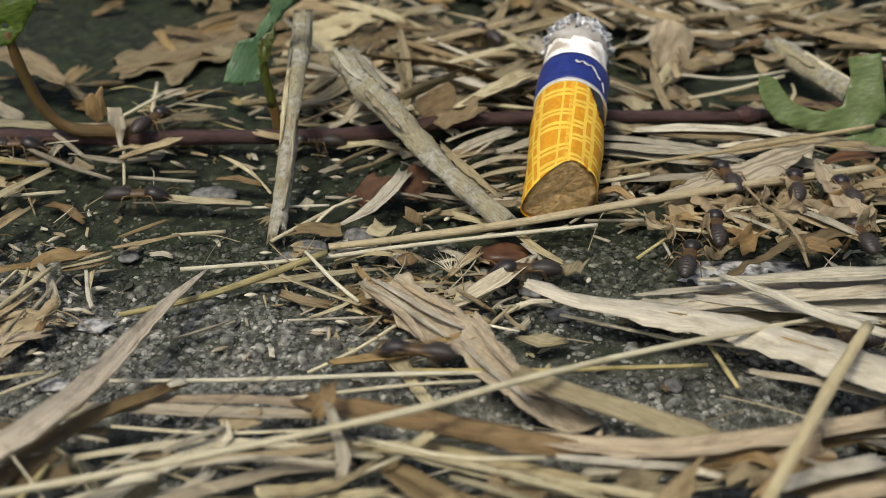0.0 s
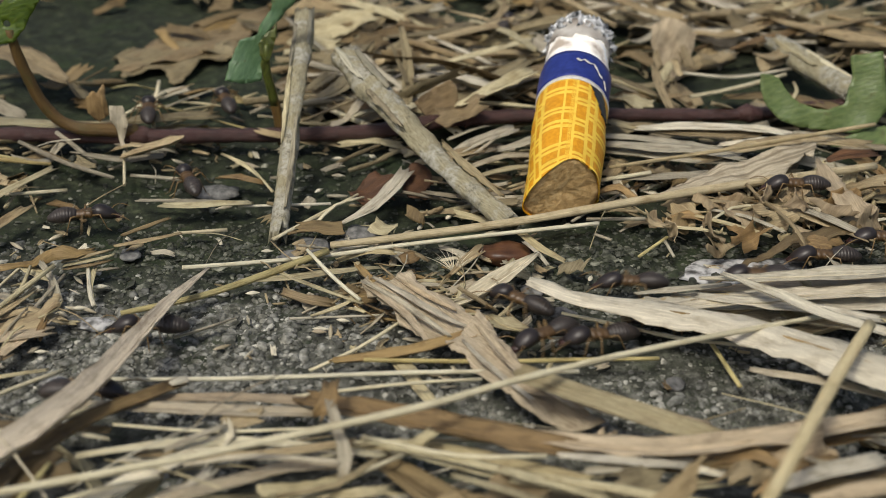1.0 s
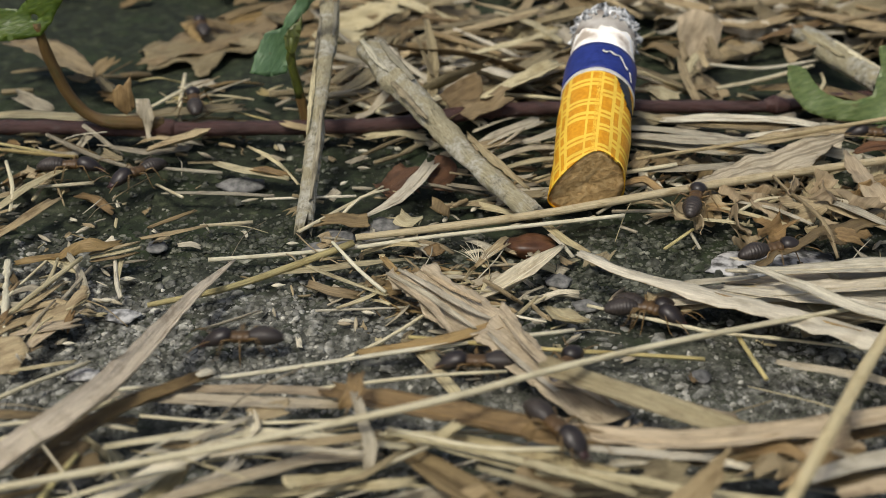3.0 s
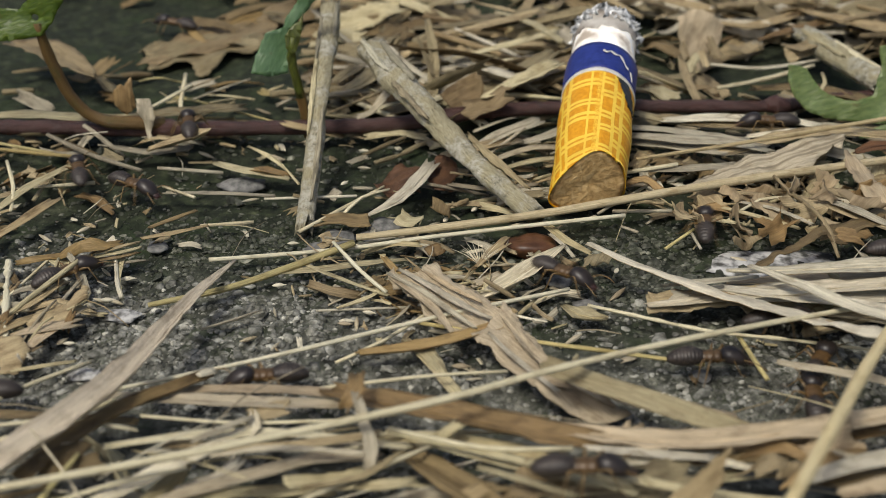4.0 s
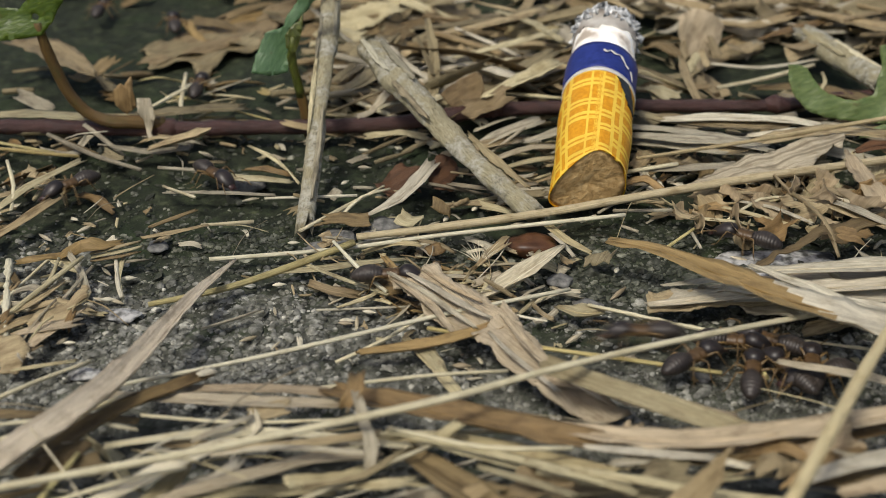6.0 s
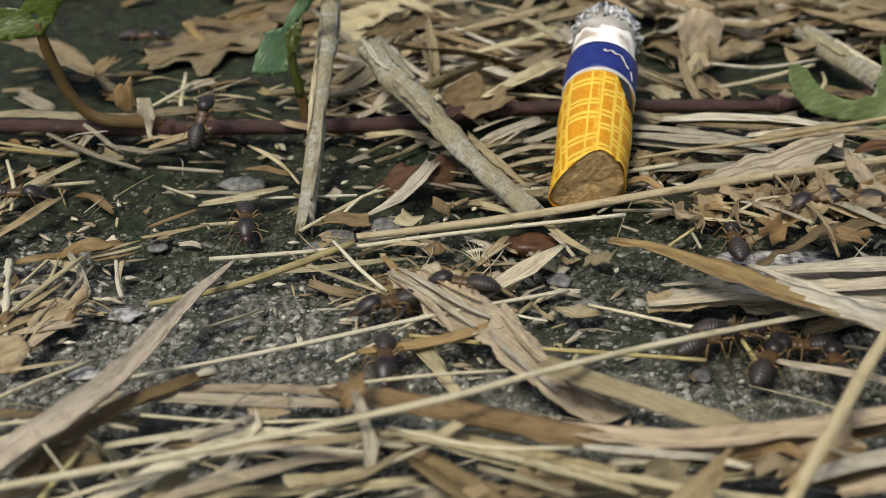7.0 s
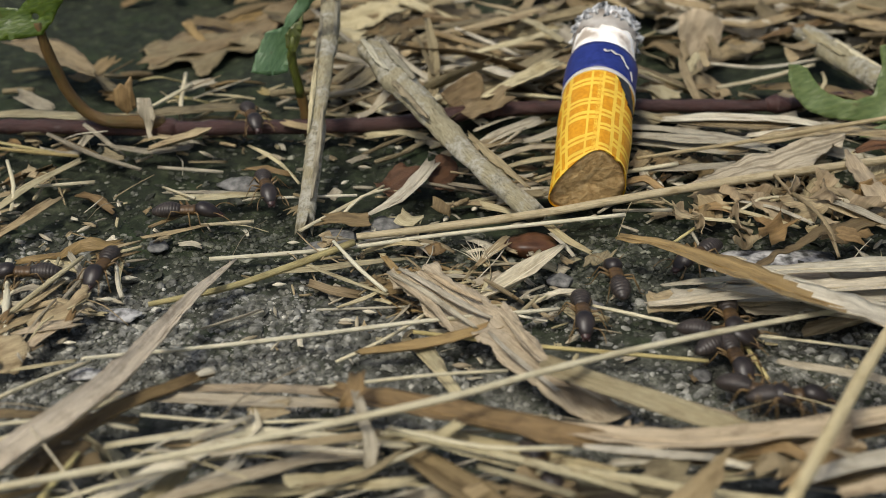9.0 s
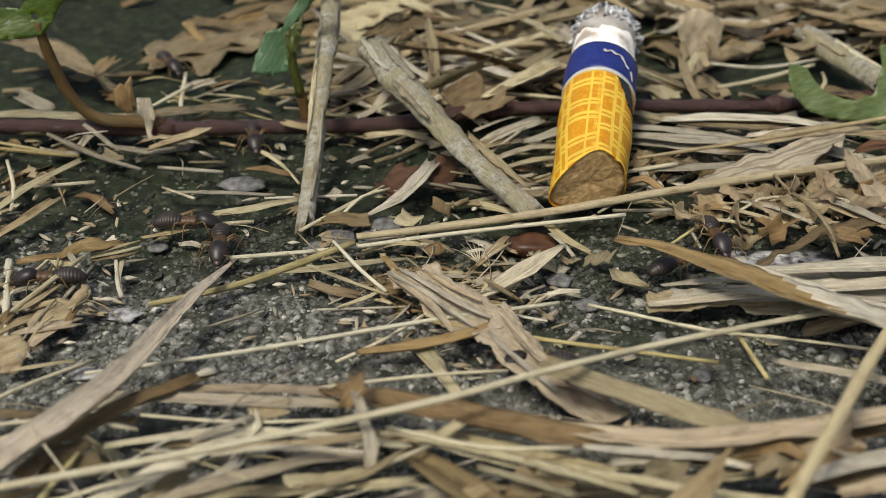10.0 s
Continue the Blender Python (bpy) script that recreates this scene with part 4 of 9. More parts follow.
blade(TAN, 'tan dry leaf strip', [(-18.9, 68.4, 3.0), (-11.6, 67.1, 3.8), (-4.8, 68.4, 3.8)], [0.86, 0.92, 0.85])
blade(WHITE, 'pale leaf strip bent on the straw layer', [(-22.7, 60.9, 3.8), (-20.5, 63.5, 3.4), (-17.2, 66.1, 3.6), (-13.5, 69.0, 3.4), (-13.3, 69.9, 3.8)], [1.08, 1.33, 1.44, 1.33, 1.02], cup=0.25)
blade(WHITE, 'long pale dry leaf strip', [(-19.6, 61.1, 3.4), (-16.6, 62.4, 3.8), (-12.5, 64.7, 3.4), (-8.5, 66.1, 3.6), (-4.7, 66.6, 3.4)], [0.65, 1.09, 1.27, 1.29, 1.07], cup=0.2)
blade(PALE, 'thin pale strip lying on the litter', [(-3.6, 68.2, 4.4), (2.5, 65.2, 4.4), (10.1, 62.9, 4.0)], [0.46, 0.52, 0.44])
blade(PALE, 'thin pale strip on the straw layer', [(-3.2, 67.4, 4.8), (2.8, 65.1, 5.0), (8.6, 63.0, 4.8), (12.1, 61.8, 4.4)], [0.61, 0.74, 0.80, 0.65])
blade(BROWN, 'broad tan leaf on the straw layer', [(-2.5, 67.0, 3.4), (0.6, 63.7, 3.8), (4.1, 59.9, 4.0)], [1.53, 2.22, 2.48], cup=0.2)
blade(PALE, 'pale leaf strip lying on the litter', [(6.7, 65.8, 3.2), (12.4, 63.6, 3.6), (18.4, 62.2, 3.6), (24.4, 61.4, 3.4)], [0.99, 1.26, 1.24, 0.94])
blade(PALE, 'torn pale leaf piece', [(-5.3, 62.9, 4.0), (-3.8, 62.5, 4.4), (-2.0, 63.4, 4.0)], [0.73, 1.24, 0.74])
straw(CREAM, 'thin straw on the straw layer', [(-10.2, 61.2, 3.6), (-5.3, 63.5, 4.4), (-0.9, 66.2, 4.6)], [0.36, 0.37, 0.34])
straw(CREAM, 'thin pale straw on the straw layer', [(-31.2, 69.0, 2.8), (-27.4, 70.0, 3.4), (-23.3, 74.2, 2.8)], [0.35, 0.39, 0.37])
blade(BROWN, 'tan strip on the straw layer', [(-32.8, 72.7, 2.2), (-28.1, 72.1, 2.6), (-22.3, 71.5, 2.6)], [0.98, 0.97, 0.80])
blade(BROWN, 'dark brown leaf fragment', [(19.1, 65.7, 4.0), (22.0, 65.5, 4.4), (24.9, 66.3, 4.0)], [0.75, 1.13, 0.83])
blade(AMBER, 'curled tan leaf piece', [(22.3, 62.2, 4.6), (24.5, 63.9, 5.0), (28.1, 65.8, 4.4)], [0.87, 1.47, 1.13])
blade(WHITE, 'bleached leaf fragment lying on the litter', [(13.6, 66.9, 4.0), (16.8, 65.7, 4.2), (20.7, 64.6, 4.0)], [0.53, 0.83, 0.60])
blade(BROWN, 'broad tan dry leaf', [(24.1, 63.4, 4.0), (27.3, 63.0, 4.4), (30.0, 63.5, 4.4), (32.6, 64.6, 4.0)], [1.10, 1.83, 1.98, 1.49])
blade(BROWN, 'brown leaf lying on the litter', [(27.1, 68.7, 4.0), (29.9, 69.4, 4.4), (33.9, 70.8, 4.4)], [1.17, 1.95, 1.98])
sheet(LEAFTAN, 'broad flat greyish tan leaf split along its fibres', [(-4.6, 4.0), (-4.0, 5.0), (-3.6, 3.9), (-3.0, 4.8), (-2.0, 4.0), (-1.4, 5.2), (-0.4, 5.4), (0.9, 2.9), (3.9, 0.6), (4.9, -1.8), (3.2, -3.8), (0.9, -4.6), (-0.2, -2.5), (-1.5, -1.1), (-1.8, 0.4), (-2.8, 0.8), (-3.2, 2.2), (-3.9, 2.0)], (-0.2, 87.7, 2.3), (1, 0, 0), (0, 1, 0.1), name='dry_leaf', category='dry leaf', group='loose dry leaves', fray=0.22, wave=0.45, grain=-53, thick=0.14)
sheet(LEAFTAN, 'folded end of the broad tan leaf', [(-3.2, 4.3), (-1.9, 6.8), (-0.7, 5.3), (0.1, 3.1), (1.9, 0.0), (3.3, -1.8), (4.8, -4.0), (7.0, -6.0), (4.4, -6.8), (1.4, -4.5), (-1.0, -1.6), (-3.3, 2.0), (-4.5, 3.7)], (6.7, 79.0, 2.5), (1, 0, 0), (0, 1, 0.12), name='dry_leaf', category='dry leaf', group='loose dry leaves', fray=0.16, wave=0.6, grain=-50, thick=0.14)
blade(GREY, 'fibrous strip split from the broad tan leaf', [(-4.5, 91.3, 2.9), (-2.1, 88.8, 2.9), (0.7, 85.5, 2.8), (2.4, 83.5, 2.7)], [0.4, 0.7, 0.6, 0.3], ragged=1.6, rough=0.25, cup=0.3, rib=False)
blade(PALEGREY, 'fibrous strip split from the broad tan leaf', [(-3.5, 91.9, 2.9), (-0.7, 89.0, 3.0), (2.2, 85.9, 2.9), (4.0, 84.8, 2.7)], [0.35, 0.65, 0.7, 0.3], ragged=1.6, rough=0.25, cup=-0.2, rib=False)
blade(LEAFTAN, 'fibrous strip split from the broad tan leaf', [(-4.0, 90.4, 2.8), (-2.3, 88.1, 2.9), (-0.6, 85.8, 2.8), (0.7, 83.1, 2.5)], [0.5, 0.9, 0.8, 0.4], ragged=1.6, rough=0.25, cup=0.35, rib=False)
blade(PINKTAN, 'fibrous strip split from the broad tan leaf', [(-1.6, 91.9, 2.8), (0.8, 88.8, 3.0), (3.0, 87.0, 2.9)], [0.3, 0.55, 0.3], ragged=1.6, rough=0.25, cup=0.3, rib=False)
blade(LEAFTAN, 'fibrous strip split from the broad tan leaf', [(4.8, 84.5, 3.0), (7.0, 79.4, 3.1), (9.4, 75.8, 3.1), (11.9, 73.2, 3.0)], [0.5, 0.9, 0.9, 0.6], ragged=1.6, rough=0.25, cup=0.3, rib=False)
blade(PALEGREY, 'fibrous strip split from the broad tan leaf', [(3.7, 82.2, 2.9), (5.8, 78.2, 3.0), (8.3, 74.7, 3.0)], [0.3, 0.5, 0.4], ragged=1.6, rough=0.25, cup=0.2, rib=False)
sheet(PALE, 'narrow pale strip torn off the broad leaf', [(-1.9, 2.7), (-0.3, 2.5), (1.7, -2.7), (1.1, -3.2)], (-0.4, 79.5, 1.6), (1, 0, 0), (0, 1, 0.1), name='dry_leaf', category='dry leaf', group='loose dry leaves', fray=0.1, wave=0.25, grain=-60)
blade(PINKTAN, 'another torn tan leaf strip', [(7.5, 76.8, 2.5), (11.5, 74.9, 2.9), (15.1, 72.1, 3.6), (20.1, 70.6, 3.4)], [1.27, 1.83, 2.01, 1.43], cup=0.12)
blade(OLIVELEAF, 'folded tan leaf edge', [(-6.4, 81.6, 1.5), (-2.0, 81.7, 2.0), (2.1, 82.7, 2.5), (5.9, 85.7, 2.2)], [0.71, 1.33, 1.16, 0.55], cup=0.3)
blade(AMBER, 'curled brown leaf piece', [(1.6, 83.0, 2.2), (4.3, 83.6, 2.6), (5.8, 85.3, 2.4)], [0.63, 1.17, 0.64], cup=0.3)
blade(PALE, 'pale leaf strip under the straw', [(-2.9, 83.9, 1.2), (-1.1, 80.4, 1.5), (0.9, 76.5, 1.6)], [0.64, 0.88, 1.10])
blade(WHITE, 'pale ivory husk lying open', [(3.2, 90.2, 1.2), (5.1, 91.4, 1.6), (7.1, 93.2, 1.9), (9.3, 95.9, 1.9), (10.9, 98.5, 1.5)], [0.67, 1.83, 1.96, 1.30, 0.41], name='grass_husk', category='husk', group='husks', cup=0.35)
blade(PALE, 'straw chaff strip lying on the litter', [(-12.8, 96.4, 1.1), (-9.1, 93.6, 1.1), (-4.8, 91.0, 1.0)], [0.45, 0.49, 0.39])
straw(CREAM, 'thin straw sliver lying on the litter', [(-8.4, 81.0, 1.0), (-4.7, 84.0, 1.1), (-0.7, 88.5, 1.2)], [0.31, 0.36, 0.33])
blade(PALE, 'pale strip on the concrete', [(-14.1, 94.7, 1.0), (-10.7, 95.3, 1.0), (-6.7, 96.2, 1.1), (-3.5, 96.9, 1.0)], [0.60, 1.10, 0.90, 0.40])
blade(PALE, 'short pale chip lying on the litter', [(-8.8, 89.3, 0.8), (-6.9, 90.3, 0.9), (-5.4, 91.7, 0.9)], [0.24, 0.58, 0.29])
straw(WHITE, 'thin bleached sliver lying on the litter', [(-19.9, 86.4, 0.5), (-15.1, 89.0, 0.6)], 0.24)
straw(WHITE, 'tiny bleached sliver lying on the litter', [(-10.7, 89.3, 0.5), (-2.6, 89.7, 0.6)], 0.24)
blade(PALEGREY, 'greyish white leaf strip against the rusty leaf', [(-6.9, 105.2, 1.1), (-4.3, 106.6, 1.9), (-2.4, 109.5, 2.5), (-1.1, 112.9, 2.6)], [0.54, 1.40, 1.75, 1.60], cup=0.2)
sheet(RUSTLEAF, 'russet dead leaf among the straw', [(-2.6, -0.9), (-1.7, 1.4), (-0.2, 2.3), (1.6, 1.7), (2.4, 0.4), (1.5, -0.8), (1.9, -2.0), (0.1, -1.5), (-1.2, -2.2)], (-4.0, 111.4, 1.5), (1, 0.1, 0.04), (0, 1, 0.3), fray=0.28, wave=1.0, curl=0.08, grain=15)
sheet(RUSTLEAF, 'russet torn leaf lobe among the straw', [(-1.5, -1.9), (-1.6, 0.9), (-0.3, 2.5), (1.0, 2.2), (1.7, 0.6), (0.9, -0.7), (1.1, -2.1), (-0.3, -2.6)], (0.0, 112.4, 1.7), (1, -0.1, 0.04), (0, 1, 0.35), fray=0.25, wave=0.9, curl=0.08, grain=60)
straw(WHITE, 'thin white straw lying by the stick', [(-17.4, 108.64, 1.0), (-8.4, 109.23, 1.0)], [0.3, 0.34])
tagged(pebble(8.2, 100.5, (5.0, 2.9), 0.95, HUSK, 'reddish brown glossy seed husk under the straw', 'seed_husk', seed=15), category='seed', group='husks')
blade(BROWN, 'brown curled leaf scrap', [(-11.9, 103.2, 1.0), (-9.8, 103.7, 1.2), (-7.2, 104.7, 1.0)], [0.42, 0.74, 0.54])
straw(CREAM, 'thin pale straw splinter', [(-13.4, 102.2, 0.9), (-9.4, 106.5, 1.2), (-5.8, 110.3, 1.5)], [0.37, 0.43, 0.28])
straw(CREAM, 'thin straw splinter lying on the litter', [(-9.8, 104.6, 1.0), (-7.9, 107.9, 1.5), (-5.2, 109.7, 1.5)], [0.32, 0.38, 0.28])
blade(GREY, 'greyish strip lying on the litter', [(0.9, 110.5, 1.6), (4.7, 108.9, 1.9), (9.0, 110.5, 1.6)], [0.67, 0.88, 0.78])
blade(GREY, 'pale grey blade beneath the butt', [(8.6, 119.0, 2.2), (10.7, 119.6, 2.6), (13.2, 121.7, 2.6)], [0.94, 1.30, 1.31])
blade(GREY, 'pale grey blade near the butt', [(5.5, 115.4, 2.0), (9.1, 117.4, 2.3), (12.0, 117.4, 2.3)], [0.80, 1.16, 1.05])
straw(GREY, 'thin grey splinter lying on the litter', [(3.2, 114.9, 1.6), (8.7, 121.7, 2.6)], 0.35)
blade(TAN, 'fan of dry grass seed bristles', [(3.1, 95.9, 1.0), (4.1, 97.4, 1.2), (5.4, 98.7, 1.6)], [0.40, 0.91, 1.33], ragged=0.9)
blade(GREY, 'long pale grey leaf strip', [(19.6, 117.8, 2.7), (24.0, 116.6, 2.9), (28.4, 115.2, 2.9), (31.9, 115.6, 2.7)], [1.28, 2.08, 2.06, 1.61])
sheet(SHEATH, 'broad weathered pale leaf sheath torn at the end', [(-9.5, -3.0), (-8.7, -2.4), (-3.9, 1.3), (2.4, 4.3), (7.0, 6.4), (8.2, 5.9), (7.7, 4.6), (7.2, 3.2), (6.4, 4.1), (6.0, 3.3), (4.8, 2.3), (3.7, 0.4), (0.1, -0.6), (-4.7, -2.4)], (33.0, 111.5, 2.9), (1, 0, 0.02), (0, 1, 0.12), name='dry_leaf', category='dry leaf', group='loose dry leaves', fray=0.2, wave=0.35, grain=26, thick=0.16)
blade(TAN, 'tan leaf under the straw', [(23.5, 124.2, 2.5), (28.5, 122.1, 2.9), (35.6, 121.6, 2.9)], [2.07, 2.75, 2.63])
straw(GOLDSTEM, 'thin golden straw above the leaf sheath', [(19.0, 111.3, 4.0), (31.1, 114.8, 4.3), (47.9, 120.0, 4.8)], [0.39, 0.52, 0.54])
straw(CREAM, 'short straw end lying on the litter', [(17.6, 111.2, 2.5), (23.3, 112.4, 2.9)], [0.45, 0.50])
blade(GREY, 'grey leaf strip lying on the litter', [(18.9, 121.6, 2.7), (24.6, 120.1, 2.9), (31.2, 117.6, 2.9)], [1.19, 1.66, 1.51])
sheet(PINKTAN, 'pale pinkish twisted leaf strip', [(-0.4, 6.0), (0.5, 2.9), (1.0, -1.9), (2.2, -5.6), (0.6, -6.0), (-1.0, -3.0), (-1.2, 2.8)], (40.4, 107.3, 3.8), (1, 0, 0.3), (0, 1, 0.05), name='dry_leaf', category='dry leaf', group='loose dry leaves', fray=0.16, wave=0.5, grain=95, bow=0.15)
blade(TAN, 'tan strip in the heap', [(33.0, 105.7, 2.9), (35.8, 102.7, 3.3), (40.2, 98.4, 3.3)], [0.75, 1.36, 1.42])
sheet(BROWN, 'brown ragged dead leaf on the heap', [(-6.0, -3.2), (-2.2, -0.8), (1.4, 1.4), (3.6, 2.3), (7.1, 3.7), (7.5, 2.3), (3.8, 0.5), (2.2, -1.2), (1.1, -0.1), (-2.5, -2.0), (-5.6, -3.9)], (33.0, 97.4, 3.0), (1, 0, 0.03), (0, 1, 0.12), fray=0.25, wave=0.5, grain=25)
blade(PALE, 'pale strip in the heap', [(25.8, 104.2, 2.5), (28.8, 101.6, 2.9), (32.2, 100.1, 2.5)], [0.48, 0.73, 0.51])
straw(TAN, 'knotted thin grass stalk with seeds', [(31.7, 107.9, 3.9), (32.9, 105.7, 3.2), (33.7, 101.0, 3.9), (34.4, 98.5, 3.5), (34.8, 95.4, 2.1)], [0.28, 0.4, 0.48, 0.44, 0.38], wobble=0.3, step=0.55)
straw(CREAM, 'thin bent stalk lying on the litter', [(25.8, 101.6, 2.1), (29.6, 104.1, 3.3), (32.3, 103.6, 3.7)], [0.26, 0.32, 0.31])
straw(WHITE, 'thin white splinter lying on the litter', [(22.8, 100.5, 1.7), (23.2, 98.0, 1.5)], 0.31)
straw(YELLOW, 'thin yellow splinter lying on the litter', [(20.0, 98.0, 1.5), (23.1, 101.1, 1.8)], 0.31)
blade(TAN, 'tan torn chip lying on the litter', [(36.3, 108.3, 3.1), (36.6, 106.1, 3.3), (37.6, 105.3, 3.1)], [0.65, 1.29, 0.75])
blade(WHITE, 'broad bleached leaf blade', [(23.9, 90.2, 3.9), (27.5, 91.0, 3.4), (32.1, 90.7, 3.8), (39.7, 91.0, 4.0)], [0.47, 1.43, 2.09, 2.19], cup=0.15)
blade(PALEGREY, 'broad bleached greyish leaf blade below', [(17.0, 87.4, 2.2), (22.2, 87.8, 2.6), (28.7, 88.2, 3.2), (39.2, 89.0, 3.4)], [0.65, 1.58, 1.86, 1.88], cup=0.15)
blade(WHITE, 'bleached blade edge crossing down', [(25.8, 90.4, 4.2), (29.1, 86.6, 4.6), (31.9, 83.7, 4.6), (36.3, 80.8, 4.6)], [0.57, 1.37, 1.51, 1.30], cup=0.2)
blade(WHITE, 'pale leaf piece under the brown leaf', [(18.7, 90.5, 2.2), (21.2, 90.4, 2.6), (24.7, 91.0, 2.6), (26.7, 91.5, 2.5)], [0.38, 0.86, 0.86, 0.38])
pulled_leaf = blade(OLIVELEAF, 'curled olive brown leaf pulled along by termites', [(15.3, 95.4, 3.9), (19.0, 92.6, 4.6), (22.5, 88.6, 5.2), (26.2, 84.8, 5.6), (31.2, 81.6, 5.5), (36.5, 79.1, 5.0), (42.0, 76.5, 4.6)], [1.25, 1.9, 3.1, 4.03, 4.53, 4.78, 4.68], cup=0.12, twist=-18, ragged=0.5, underside=PALEGREY, faded=0.55)
seed_scale = blade(PALE, 'pale ivory seed scale', [(14.9, 95.1, 1.0), (15.5, 93.3, 1.2), (16.5, 92.5, 1.2), (17.4, 92.3, 1.0)], [0.50, 1.96, 1.75, 0.58], cup=0.2, category='husk', name='seed_scale', group='husks')
blade(GREY, 'broad torn leaf under the blades', [(18.9, 89.8, 1.2), (22.8, 90.4, 1.5), (27.7, 90.8, 1.5)], [1.43, 2.39, 2.40])
blade(OLIVELEAF, 'curled brown dry leaf scrap with torn strips', [(-37.7, 96.3, 1.2), (-36.2, 96.0, 1.6), (-35.0, 96.8, 1.4), (-33.8, 96.5, 1.7), (-32.7, 96.5, 2.7), (-31.1, 96.5, 3.0), (-30.0, 96.7, 2.6), (-29.1, 97.4, 2.4)], [0.5, 0.75, 0.55, 0.75, 1.3, 1.5, 1.3, 0.9], cup=-0.3, rough=0.5, ragged=1.2, nibble=0.4, rib=False)
blade(TAN, 'parallel torn strip of a curled leaf', [(-30.9, 96.4, 2.0), (-29.0, 96.6, 2.4), (-27.2, 98.0, 2.2)], [0.4, 0.55, 0.3], ragged=1.4, rough=0.3)
blade(PALE, 'parallel torn strip of a curled leaf', [(-30.7, 96.0, 1.8), (-28.7, 96.3, 2.1), (-27.1, 97.4, 2.0)], [0.35, 0.5, 0.35], ragged=1.4, rough=0.3)
blade(TAN, 'parallel torn strip of a curled leaf', [(-30.5, 95.8, 1.6), (-28.7, 96.0, 1.8), (-27.3, 97.0, 1.7)], [0.5, 0.6, 0.3], ragged=1.4, rough=0.3)
blade(GREY, 'parallel torn strip of a curled leaf', [(-29.8, 95.8, 1.0), (-28.2, 96.1, 1.2), (-26.6, 96.7, 1.1)], [0.3, 0.55, 0.3], ragged=1.4, rough=0.3)
blade(PALE, 'pale crumpled stalk lying on the litter', [(-28.4, 97.0, 1.5), (-28.3, 93.8, 1.0), (-27.8, 92.0, 0.8)], [0.40, 0.44, 0.39])
strip = blade(PALE, 'pale dry strip pushed about by termites', [(-21.3, 104.5, 1.5), (-18.9, 105.0, 1.6), (-16.4, 106.1, 1.6), (-13.9, 107.4, 1.5)], [1.0, 1.35, 1.25, 0.85])
straw(GREY, 'thin straw on damp concrete', [(-29.0, 115.0, 1.2), (-22.2, 113.9, 1.2)], [0.40, 0.46, 0.40])
blade(GREY, 'thin grey strip on damp concrete', [(-27.1, 109.5, 1.2), (-21.7, 108.8, 1.5), (-16.7, 108.9, 1.2)], [0.50, 0.66, 0.55])
straw(GREY, 'grey stalk by the vine', [(-41.6, 120.7, 2.3), (-35.9, 116.5, 1.9), (-30.4, 113.8, 1.5)], [0.48, 0.58, 0.46])
straw(YELLOW, 'yellow straw near the vine', [(-46.8, 117.4, 2.3), (-42.5, 116.6, 2.2), (-37.2, 116.1, 1.9)], [0.41, 0.52, 0.40])
straw(YELLOW, 'thin yellow straw near the vine', [(-47.1, 118.6, 2.5), (-39.9, 116.7, 2.0)], [0.35, 0.41])
blade(PALE, 'stout pale strip lying on the litter', [(-43.0, 104.6, 1.2), (-40.4, 109.1, 2.0), (-36.7, 114.3, 2.2)], [0.75, 1.10, 1.03])
blade(TAN, 'pale tan strip lying on the litter', [(-41.3, 99.3, 1.5), (-39.2, 102.1, 1.9), (-37.2, 106.6, 1.9)], [0.82, 1.36, 1.19])
straw(CREAM, 'kinked thin stalk lying on the litter', [(-43.8, 113.9, 2.5), (-41.8, 109.1, 2.0), (-41.2, 105.7, 1.2)], [0.34, 0.44, 0.32])
straw(CREAM, 'short straw on concrete', [(-40.4, 110.7, 1.2), (-34.6, 111.7, 1.2)], [0.39, 0.45])
straw(BRIGHT, 'thin beaded stalk lying on the litter', [(-38.6, 96.4, 1.2), (-36.6, 88.9, 1.2), (-34.8, 82.6, 1.1)], [0.56, 0.62, 0.52], wobble=0.45, step=0.55)
straw(GREY, 'thin bent stalk lying on the litter', [(-33.0, 84.2, 1.0), (-32.1, 89.8, 1.2), (-30.9, 95.4, 1.2)], [0.32, 0.38, 0.30])
blade(PINKTAN, 'pinkish torn leaf scrap', [(-33.8, 81.0, 1.0), (-32.3, 83.6, 1.5), (-30.4, 88.5, 1.2)], [0.53, 1.36, 1.13])
blade(TAN, 'tan leaf scrap lying on the litter', [(-36.5, 83.9, 1.2), (-35.5, 85.2, 1.5), (-33.8, 87.2, 1.2)], [0.73, 1.19, 0.84])
straw(CREAM, 'thin stalk lying on the litter', [(-37.4, 88.5, 1.2), (-34.9, 97.4, 1.2)], [0.28, 0.30])
blade(TAN, 'tan strip lying on the litter', [(-27.4, 100.5, 1.2), (-25.2, 101.3, 1.2), (-22.1, 102.8, 1.2)], [0.52, 0.73, 0.42])
blade(BROWN, 'brown strip lying on the litter', [(-27.2, 103.0, 1.0), (-25.3, 104.3, 1.2), (-23.7, 105.7, 1.2)], [0.42, 0.64, 0.43])
straw(CREAM, 'pale sliver on concrete', [(-22.7, 103.2, 1.0), (-17.8, 103.9, 1.0)], [0.37, 0.43])
blade(PALE, 'strip of dry leaf', [(-34.4, 79.8, 0.9), (-31.9, 80.2, 1.1), (-29.1, 81.3, 0.9)], [0.26, 0.53, 0.36])
sheet(AMBER, 'orange tan torn leaf scrap against the vine', [(-1.2, -0.9), (-1.2, 0.8), (-0.4, 1.4), (0.0, 1.2), (0.9, 2.6), (0.9, 0.8), (1.1, -1.2), (0.0, -2.0)], (-33.7, 123.6, 5.3), (1, 0, 0), (0, 0.25, 1), fray=0.16, wave=0.5)
